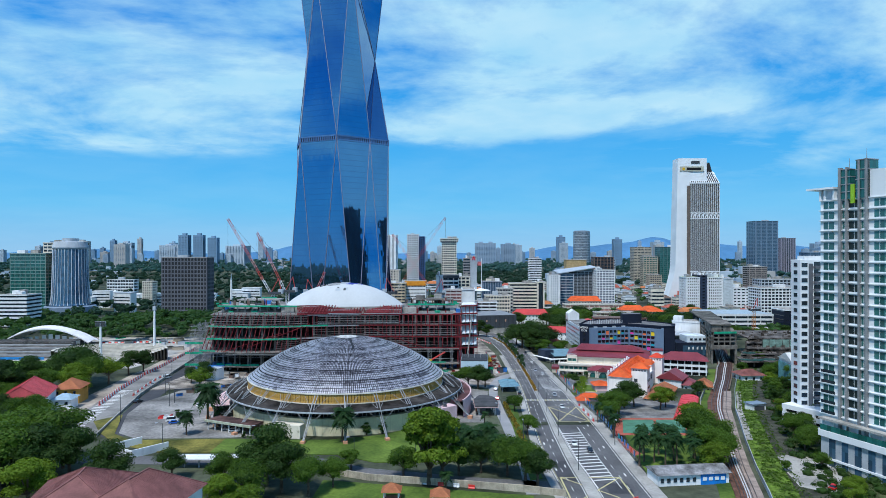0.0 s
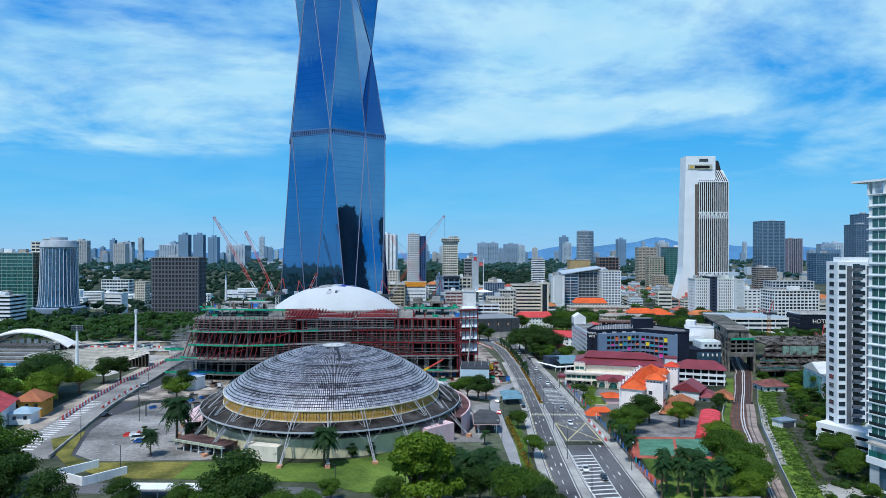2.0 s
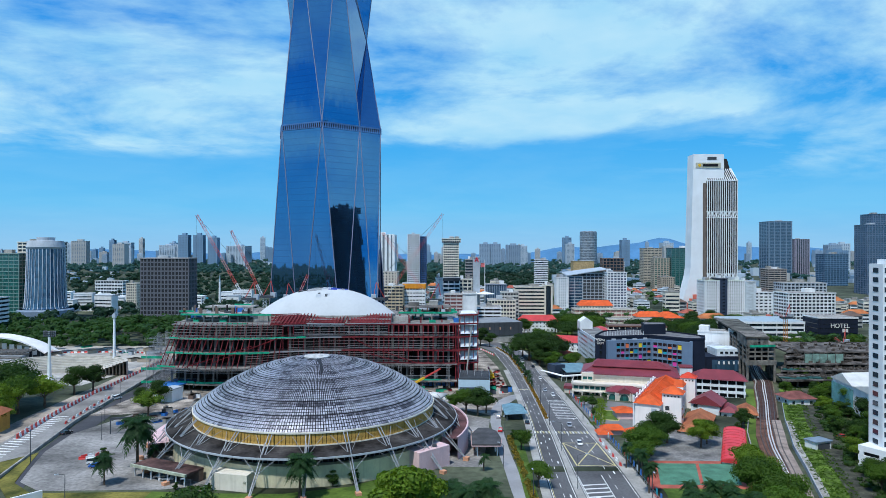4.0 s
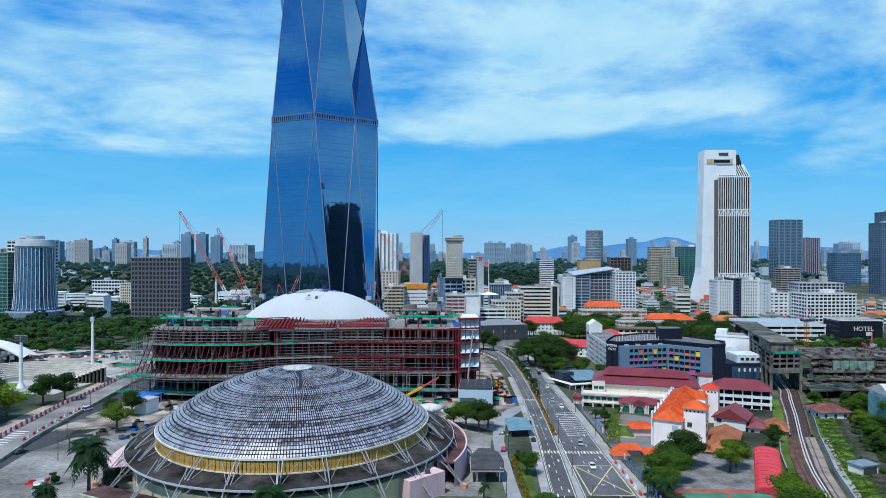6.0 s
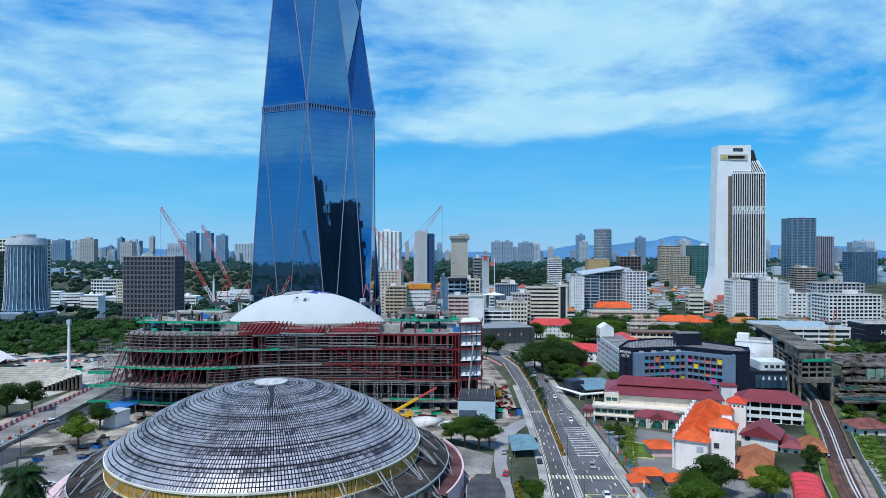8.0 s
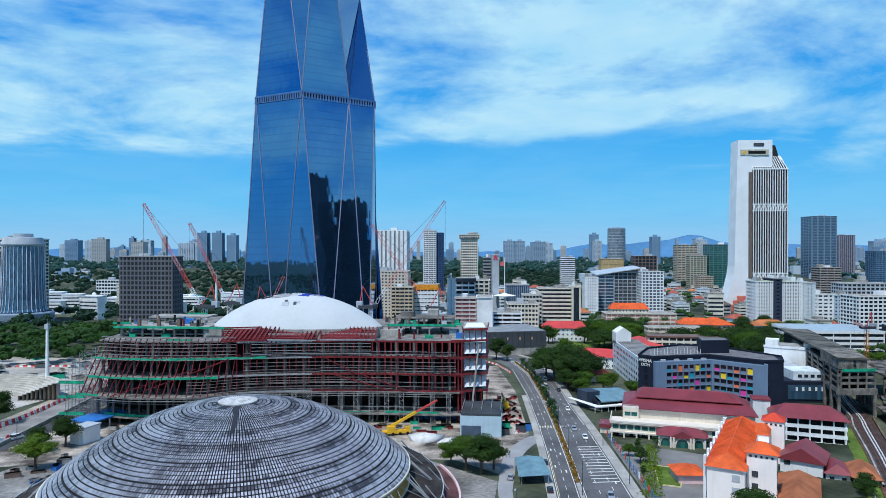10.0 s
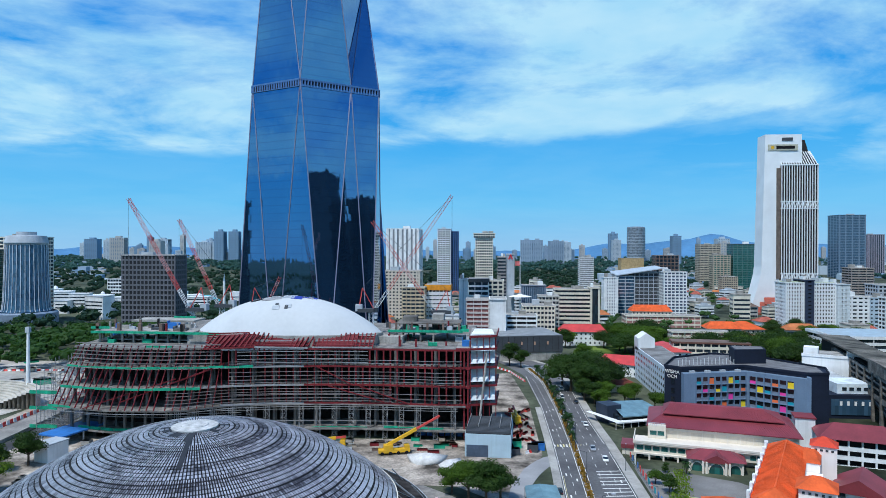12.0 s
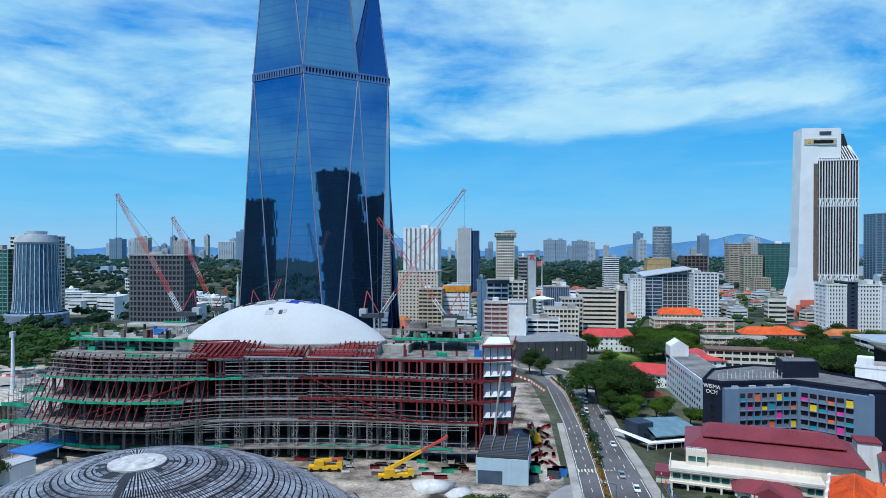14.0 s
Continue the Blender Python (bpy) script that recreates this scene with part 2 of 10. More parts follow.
# ---- mesh tools ----
class MB:
    """Collects faces for one mesh."""

    def __init__(self):
        self.v, self.f, self.m = [], [], []

    def add(self, vs, fs, mi=0):
        o = len(self.v)
        self.v += [tuple(p) for p in vs]
        self.f += [tuple(i + o for i in f) for f in fs]
        self.m += [mi] * len(fs)
        return self

    def box(self, x0, x1, y0, y1, z0, z1, mi=0):
        vs = [(x, y, z) for z in (z0, z1) for x, y in ((x0, y0), (x1, y0), (x1, y1), (x0, y1))]
        return self.add(vs, [(3, 2, 1, 0), (4, 5, 6, 7), (0, 1, 5, 4), (1, 2, 6, 5), (2, 3, 7, 6), (3, 0, 4, 7)], mi)

    def prism(self, poly, z0, z1, mi=0, bottom=True, top=None):
        n = len(poly)
        zf0 = z0 if callable(z0) else (lambda x, y: z0)
        zf1 = z1 if callable(z1) else (lambda x, y: z1)
        t = top or poly
        vs = [(x, y, zf0(x, y)) for x, y in poly] + [(x, y, zf1(x, y)) for x, y in t]
        fs = [tuple(range(n, 2 * n))] + ([tuple(range(n - 1, -1, -1))] if bottom else [])
        fs += [(i, (i + 1) % n, n + (i + 1) % n, n + i) for i in range(n)]
        return self.add(vs, fs, mi)

    def beam(self, p, q, w=0.3, h=None, mi=0):
        p, q = Vector(p), Vector(q)
        d = (q - p)
        if d.length < 1e-6:
            return self
        d.normalize()
        up = Vector((0, 0, 1)) if abs(d.z) < 0.95 else Vector((0, 1, 0))
        s = d.cross(up).normalized() * (w / 2)
        u = s.cross(d).normalized() * ((h or w) / 2)
        vs = [e + a * s + b * u for e in (p, q) for a, b in ((-1, -1), (1, -1), (1, 1), (-1, 1))]
        return self.add(vs, [(3, 2, 1, 0), (4, 5, 6, 7), (0, 1, 5, 4), (1, 2, 6, 5), (2, 3, 7, 6), (3, 0, 4, 7)], mi)

    def tube(self, p, q, r0=0.1, r1=None, n=6, mi=0):
        p, q = Vector(p), Vector(q)
        r1 = r0 if r1 is None else r1
        d = (q - p).normalized()
        up = Vector((0, 0, 1)) if abs(d.z) < 0.95 else Vector((0, 1, 0))
        s = d.cross(up).normalized()
        u = s.cross(d).normalized()
        vs = [e + (s * math.cos(a) + u * math.sin(a)) * r for e, r in ((p, r0), (q, r1)) for a in [2 * math.pi * k / n for k in range(n)]]
        fs = [(k, (k + 1) % n, n + (k + 1) % n, n + k) for k in range(n)] + [tuple(range(n - 1, -1, -1)), tuple(range(n, 2 * n))]
        return self.add(vs, fs, mi)

    def lathe(self, prof, cx=0, cy=0, n=48, mi=0, a0=0.0, a1=2 * math.pi, sx=1, sy=1):
        full = abs(a1 - a0 - 2 * math.pi) < 1e-6
        k = n if full else n + 1
        vs, fs = [], []
        for r, z in prof:
            for i in range(k):
                a = a0 + (a1 - a0) * i / n
                vs.append((cx + r * math.cos(a) * sx, cy + r * math.sin(a) * sy, z))
        for j in range(len(prof) - 1):
            for i in range(n):
                i2 = (i + 1) % k
                fs.append((j * k + i, j * k + i2, (j + 1) * k + i2, (j + 1) * k + i))
        return self.add(vs, fs, mi)

    def mesh(self, name, mats, smooth=False):
        me = bpy.data.meshes.new(name)
        me.from_pydata(self.v, [], self.f)
        for m in mats if isinstance(mats, (list, tuple)) else [mats]:
            me.materials.append(m)
        me.polygons.foreach_set("material_index", self.m)
        if smooth:
            me.polygons.foreach_set("use_smooth", [True] * len(self.f))
        me.update()
        return me


def part(name, mb, mats, parent=None, label="", smooth=False):
    me = mb if isinstance(mb, bpy.types.Mesh) else mb.mesh(name, mats, smooth)
    ob = new(name, me)
    if parent:
        ob.parent = parent
    if label:
        ob["label"] = label
    return ob


def thing(name, label, category, x=0, y=0, z=0, rot=0, group="", kind=""):
    e = new(name)
    e.empty_display_size = 1
    e.matrix_world = pose(x, y, z, 0, 0, rot)
    return tagged(e, label, category, group, kind)


def solid(name, mb, mats, label, category, group="", kind="", smooth=False, m=None):
    ob = part(name, mb, mats, None, label, smooth)
    if m is not None:
        ob.matrix_world = m
    return tagged(ob, label, category, group, kind)


GROUND = ((-400, 0), (260, 0), (400, -5), (560, -7), (800, -12), (1000, -15), (9000, -15))


def gz(y):
    for (a, za), (b, zb) in zip(GROUND, GROUND[1:]):
        if y <= b:
            return za + (zb - za) * max(0, (y - a)) / (b - a)
    return -15


def text_mesh(s, size, depth=0.1):
    cu = bpy.data.curves.new("letters", "FONT")
    cu.body, cu.size, cu.extrude = s, size, depth
    cu.align_x, cu.align_y = "CENTER", "CENTER"
    ob = bpy.data.objects.new("letters", cu)
    scene.collection.objects.link(ob)
    dg = bpy.context.evaluated_depsgraph_get()
    me = bpy.data.meshes.new_from_object(ob.evaluated_get(dg))
    bpy.data.objects.remove(ob)
    return me


WHITE = mat("white_paint", (0.78, 0.80, 0.82), 0.7, var=0.10, scale=0.12, fine=1.2, dirt=0.22)
CREAM = mat("cream_paint", (0.72, 0.67, 0.57), 0.75, var=0.12, scale=0.12, fine=1.2, dirt=0.25)
CONC = mat("raw_concrete", (0.33, 0.32, 0.30), 0.9, var=0.25, scale=0.2, fine=2.0, dirt=0.4)
DCONC = mat("weathered_concrete", (0.16, 0.15, 0.14), 0.92, var=0.35, scale=0.15, fine=1.5, dirt=0.5)
GREY = mat("grey_paint", (0.42, 0.46, 0.51), 0.7, var=0.12, scale=0.1, fine=1.2, dirt=0.2)
DGREY = mat("dark_grey_cladding", (0.060, 0.068, 0.080), 0.75, var=0.15, scale=0.1, fine=1.2)
NAVY = mat("navy_cladding", (0.010, 0.016, 0.034), 0.8, var=0.2, scale=0.1, fine=1.5)
BEIGE = mat("beige_render", (0.44, 0.38, 0.30), 0.8, var=0.12, scale=0.1, fine=1.2, dirt=0.25)
BROWN = mat("brown_cladding", (0.17, 0.12, 0.10), 0.75, var=0.2, scale=0.1, fine=1.2)
PINK = mat("pink_render", (0.70, 0.50, 0.52), 0.75, var=0.1, scale=0.15, fine=1.5, dirt=0.15)
ASPHALT = mat("asphalt", (0.115, 0.115, 0.122), 0.9, var=0.26, scale=0.05, fine=1.2, bump=0.1)
DASPH = mat("fresh_asphalt", (0.06, 0.06, 0.068), 0.85, var=0.2, scale=0.1, fine=1.5)
PAVE = mat("paving", (0.36, 0.35, 0.33), 0.9, var=0.2, scale=0.12, fine=1.2)
MARK = mat("road_paint", (0.72, 0.72, 0.70), 0.7, var=0.12, scale=0.8, fine=4)
YMARK = mat("yellow_road_paint", (0.58, 0.52, 0.26), 0.7, var=0.15, scale=0.8, fine=4)
RED = mat("red_barrier_plastic", (0.62, 0.035, 0.03), 0.45, var=0.1, scale=0.5)
MAROON = mat("maroon_metal_roof", (0.21, 0.035, 0.045), 0.5, var=0.14, scale=0.15, fine=1.5)
ORANGE = mat("orange_clay_tile", (0.64, 0.105, 0.025), 0.75, var=0.18, scale=0.25, fine=2.5)
BRICKR = mat("brown_tile_roof", (0.36, 0.13, 0.06), 0.8, var=0.2, scale=0.25, fine=2.5)
REDROOF = mat("red_metal_roof", (0.52, 0.05, 0.045), 0.55, var=0.15, scale=0.2, fine=2)
STEELRED = mat("red_primer_steel", (0.18, 0.020, 0.026), 0.6, var=0.2, scale=0.4, fine=2)
STEEL = mat("galvanised_steel", (0.34, 0.34, 0.35), 0.55, metal=0.3, var=0.15, scale=0.5, fine=2)
NET = mat("green_safety_net", (0.03, 0.34, 0.20), 0.8, var=0.25, scale=0.5, fine=3)
YELLOW = mat("yellow_machine_paint", (0.72, 0.42, 0.02), 0.45, var=0.1, scale=0.5)
BLUEP = mat("blue_paint", (0.03, 0.16, 0.50), 0.5, var=0.12, scale=0.4)
# near-black for parts like wheels, and for shade painted into openings and recesses
BLACK = mat("black_and_shade", (0.012, 0.012, 0.014), 0.9, var=0.2)
GLASS = glass("window_glass", (0.022, 0.035, 0.05))
GGLASS = glass("green_glass", (0.02, 0.11, 0.10))
BGLASS = glass("blue_glass", (0.04, 0.09, 0.15))
GRASS = mat("mown_grass", (0.055, 0.125, 0.014), 0.95, var=0.35, scale=0.06, fine=0.9, bump=0.4, tint=(0.105, 0.155, 0.025))
SOIL = mat("bare_soil", (0.36, 0.31, 0.26), 0.95, var=0.35, scale=0.06, fine=0.8, bump=0.3)
BARK = mat("bark", (0.12, 0.09, 0.065), 0.95, var=0.3, scale=1.0, fine=6, bump=0.5)
LEAF_A = leaf("leaves_mid", (0.008, 0.030, 0.004), (0.075, 0.145, 0.013))
LEAF_B = leaf("leaves_bright", (0.018, 0.055, 0.004), (0.135, 0.215, 0.015))
LEAF_D = leaf("leaves_dark", (0.004, 0.016, 0.004), (0.036, 0.078, 0.012))
PALM = leaf("palm_fronds", (0.005, 0.022, 0.006), (0.026, 0.07, 0.018))

# ---- ground ----
def build_ground():
    ys = [-700, -300, -100, 100, 180, 260, 300, 350, 400, 480, 560, 680, 800, 900, 1000, 1400, 2000, 3000, 4200, 5600]
    xs = [-4500, -2500, -1200, -600, -300, -150, 0, 150, 300, 600, 1200, 2500, 4500]
    mb = MB()
    k = len(xs)
    mb.v = [(x, y, gz(y)) for y in ys for x in xs]
    mb.f = [(j * k + i, j * k + i + 1, (j + 1) * k + i + 1, (j + 1) * k + i) for j in range(len(ys) - 1) for i in range(k - 1)]
    mb.m = [0] * len(mb.f)
    g = mat("town_ground", (0.026, 0.044, 0.016), 0.95, var=0.45, scale=0.03, fine=0.4, bump=0.3, tint=(0.075, 0.085, 0.055))
    solid("ground", mb, g, "green and dusty town ground falling gently away", "ground", kind="structure")


def ribbon(name, left, right, m, label, category, lift=0.06, kind="structure", kerb=None):
    """A strip between two edge lines that lies on the ground."""
    def dense(line, n):
        d = [0]
        for a, b in zip(line, line[1:]):
            d.append(d[-1] + math.dist(a, b))
        return [tuple(np.interp(d[-1] * i / n, d, [p[c] for p in line]) for c in (0, 1)) for i in range(n + 1)]
    n = 40
    a, b = dense(left, n), dense(right, n)
    mb = MB()
    vs = []
    for p, q in zip(a, b):
        vs += [(*p, gz(p[1]) + lift), (*q, gz(q[1]) + lift), (*p, gz(p[1]) - 0.4), (*q, gz(q[1]) - 0.4)]
    fs = []
    for i in range(n):
        o = 4 * i
        fs += [(o, o + 1, o + 5, o + 4), (o + 2, o, o + 4, o + 6), (o + 1, o + 3, o + 7, o + 5)]
    mb.add(vs, fs)
    return solid(name, mb, m, label, category, kind=kind)


def clip_y(poly, c, sgn):
    """The part of a polygon above (sgn 1) or below (sgn -1) the line y = c."""
    out = []
    for p, q in zip(poly, poly[1:] + poly[:1]):
        dp, dq = (p[1] - c) * sgn, (q[1] - c) * sgn
        if dp >= 0:
            out.append(p)
        if dp * dq < 0:
            f = dp / (dp - dq)
            out.append((p[0] + (q[0] - p[0]) * f, c))
    return out


def patch(name, poly, m, label, category, lift=0.05, kind="structure"):
    mb = MB()
    cuts = [p[0] for p in GROUND]
    for a, b in zip(cuts, cuts[1:]):
        piece = clip_y(clip_y(poly, a, 1), b, -1)
        if len(piece) > 2:
            mb.prism(piece, lambda x, y: gz(y) - 0.5, lambda x, y: gz(y) + lift)
    return solid(name, mb, m, label, category, kind=kind)


build_ground()
ROAD_L = [(26, 170), (26.5, 190), (25.8, 210), (26.2, 238), (27.8, 276), (30.4, 320), (32, 365), (32.6, 403), (32.2, 460), (28.3, 536), (14, 585), (-30, 630)]
ROAD_M = [(33, 170), (33.4, 190), (33.0, 212), (33.8, 250), (36.4, 300), (38.3, 352), (39.5, 403), (39.2, 460), (37, 519), (28, 572), (-22, 640)]
ROAD_M2 = [(37, 170), (36.8, 197), (35.6, 218), (35.9, 250), (37.6, 300), (39.5, 352), (41.2, 403), (41.4, 460), (40, 519), (31.5, 575), (-18, 645)]
ROAD_R = [(51.2, 170), (51.0, 190), (50.9, 205), (51.2, 231), (51.7, 271), (51.6, 306), (52.3, 352), (52.4, 403), (51.2, 436), (51.0, 503), (46.5, 570), (5, 655)]
ribbon("road", ROAD_L, ROAD_M, ASPHALT, "worn grey asphalt carriageway with white arrows", "road")
ribbon("road", ROAD_M2, ROAD_R, ASPHALT, "worn grey asphalt carriageway with hatched turning lane", "road")
ribbon("median", ROAD_M, ROAD_M2, PAVE, "low paved median strip with clipped hedge", "median", 0.22)
PAV_R = [(x + (4.2 if y < 300 else 3.4), y) for x, y in ROAD_R]
ribbon("pavement", ROAD_R, PAV_R, PAVE, "pale concrete footway along the road", "pavement", 0.2)
PAV_L = [(x - 2.6, y) for x, y in ROAD_L[:9]]
ribbon("pavement", PAV_L, ROAD_L[:9], PAVE, "pale concrete footway beside the carriageway", "pavement", 0.2)

# ---- glass skyscraper ----
def tower_glass():
    m = bpy.data.materials.new("tower_glass")
    m.use_nodes = True
    n, l = m.node_tree.nodes, m.node_tree.links
    b = n["Principled BSDF"]
    b.inputs["Metallic"].default_value, b.inputs["Roughness"].default_value = 0.95, 0.03
    tc = n.new("ShaderNodeTexCoord")
    # floor lines and pane joints
    sep = n.new("ShaderNodeSeparateXYZ")
    l.new(tc.outputs["Object"], sep.inputs[0])
    fz = n.new("ShaderNodeMath"); fz.operation = "MULTIPLY"; fz.inputs[1].default_value = 1 / 4.3
    l.new(sep.outputs[2], fz.inputs[0])
    fr = n.new("ShaderNodeMath"); fr.operation = "FRACT"
    l.new(fz.outputs[0], fr.inputs[0])
    lt = n.new("ShaderNodeMath"); lt.operation = "LESS_THAN"; lt.inputs[1].default_value = 0.14
    l.new(fr.outputs[0], lt.inputs[0])
    mp = n.new("ShaderNodeMapping"); mp.inputs["Scale"].default_value = (1 / 1.6, 1 / 1.6, 1 / 4.3)
    l.new(tc.outputs["Object"], mp.inputs[0])
    fl = n.new("ShaderNodeVectorMath"); fl.operation = "FLOOR"
    l.new(mp.outputs[0], fl.inputs[0])
    wn = n.new("ShaderNodeTexWhiteNoise"); wn.noise_dimensions = "3D"
    l.new(fl.outputs[0], wn.inputs["Vector"])
    no = n.new("ShaderNodeTexNoise"); no.inputs["Scale"].default_value, no.inputs["Detail"].default_value = 0.05, 3
    l.new(tc.outputs["Object"], no.inputs["Vector"])
    r = n.new("ShaderNodeValToRGB")
    r.color_ramp.elements[0].position, r.color_ramp.elements[0].color = 0.3, (0.095, 0.225, 0.42, 1)
    r.color_ramp.elements[1].position, r.color_ramp.elements[1].color = 0.7, (0.115, 0.26, 0.46, 1)
    l.new(no.outputs[0], r.inputs[0])
    mx = n.new("ShaderNodeMix"); mx.data_type = "RGBA"
    mx.inputs[7].default_value = (0.092, 0.212, 0.40, 1)
    l.new(lt.outputs[0], mx.inputs[0]); l.new(r.outputs[0], mx.inputs[6]); l.new(mx.outputs[2], b.inputs["Base Color"])
    ge = n.new("ShaderNodeNewGeometry")
    sb = n.new("ShaderNodeVectorMath"); sb.operation = "SUBTRACT"; sb.inputs[1].default_value = (0.5, 0.5, 0.5)
    sc = n.new("ShaderNodeVectorMath"); sc.operation = "SCALE"; sc.inputs["Scale"].default_value = 0.006
    ad = n.new("ShaderNodeVectorMath"); ad.operation = "ADD"
    nm = n.new("ShaderNodeVectorMath"); nm.operation = "NORMALIZE"
    l.new(wn.outputs["Color"], sb.inputs[0]); l.new(sb.outputs[0], sc.inputs[0])
    l.new(sc.outputs[0], ad.inputs[0]); l.new(ge.outputs["Normal"], ad.inputs[1])
    l.new(ad.outputs[0], nm.inputs[0]); l.new(nm.outputs[0], b.inputs["Normal"])
    return m


def build_skyscraper():
    t = thing("skyscraper", "very tall faceted blue glass skyscraper rising behind a building site", "skyscraper", -93, 530, -9)
    C = Vector((-93, 530, -9))
    L, M, N, R = [Vector(p) - C for p in ((-122, 506, 156), (-91, 492, 156), (-68, 510, 156), (-54.5, 520.5, 156))]
    P0, P1, P2, P3 = [Vector(p) - C for p in ((-134.5, 511, -9), (-106.9, 499, -9), (-74.9, 484.5, -9), (-54.9, 500, -9))]
    K0, U1, U2, T0 = [Vector(p) - C for p in ((-118, 515, 227), (-109, 503, 284), (-81, 497.5, 292), (-127, 515, 304))]
    rv = lambda p: Vector((-p.x, -p.y, p.z))
    K3, T3, Lb = rv(K0), rv(T0), rv(L)
    P0b, Rb, U2b = rv(P0), rv(R), rv(U2)
    P0b = Vector((-57.5, 548, -9)) - C
    half = [(L, P1, M), (M, P1, P2), (M, P2, N), (N, P2, P3), (N, P3, R), (L, P0, P1), (R, P3, P0b), (R, P0b, Lb),
            (L, M, U1), (M, U2, U1), (M, N, U2), (N, K3, U2), (N, R, K3), (K0, L, U1), (T0, K0, U1), (K3, T3, U2), (R, Lb, K3)]
    gl = tower_glass()
    seams = MB()
    done = set()
    for flip in (False, True):
        for tri in half:
            pts = [rv(p) if flip else p for p in tri]
            a, b, c = pts
            if (b - a).cross(c - a).dot(a + b + c - Vector((0, 0, (a + b + c).z))) < 0:
                pts = [a, c, b]
            part("glass_facet", MB().add(pts, [(0, 1, 2)]), gl, t)
            for p, q in ((0, 1), (1, 2), (2, 0)):
                key = tuple(sorted((tuple(round(v, 1) for v in pts[p]), tuple(round(v, 1) for v in pts[q]))))
                if key not in done and abs(pts[p].z - pts[q].z) > 5:
                    done.add(key)
                    seams.beam(pts[p], pts[q], 0.5, 0.5)
    part("edge_trim", seams, mat("rose_metal_trim", (0.30, 0.27, 0.36), 0.35, metal=0.6, var=0.1), t, "thin rosy metal trim along the facet edges")
    # louvred plant floor
    ring = [L, M, N, R] + [rv(p) for p in (L, M, N, R)]
    lou = MB()
    dark = MB()
    for a, b in zip(ring, ring[1:] + ring[:1]):
        n = max(3, int((b - a).length / 1.7))
        out = Vector(((b - a).y, -(b - a).x, 0)).normalized()
        for z0 in (-3.6,):
            dark.add([a + out * 0.25 + Vector((0, 0, z0)), b + out * 0.25 + Vector((0, 0, z0)), b + out * 0.25, a + out * 0.25], [(0, 1, 2, 3)])
        for i in range(n):
            p = a.lerp(b, (i + 0.5) / n) + out * 0.4
            lou.beam(p + Vector((0, 0, -3.6)), p, 0.75, 0.5)
        lou.beam(a + out * 0.4, b + out * 0.4, 0.5, 0.9)
        lou.beam(a + out * 0.4 + Vector((0, 0, -3.6)), b + out * 0.4 + Vector((0, 0, -3.6)), 0.5, 0.4)
    part("plant_floor", dark, BLACK, t)
    part("louvre", lou, mat("louvre_metal", (0.10, 0.20, 0.42), 0.4, metal=0.4, var=0.1), t, "row of blue metal louvres")
    top = [T0, U1, U2, T3, rv(U1), rv(U2)]
    cap = [Vector((p.x * 0.62, p.y * 0.62, 430)) for p in top]
    mb = MB()
    mb.add(top + cap, [(i, (i + 1) % 6, 6 + (i + 1) % 6, 6 + i) for i in range(6)] + [tuple(range(6, 12))])
    part("crown", mb, gl, t)


build_skyscraper()


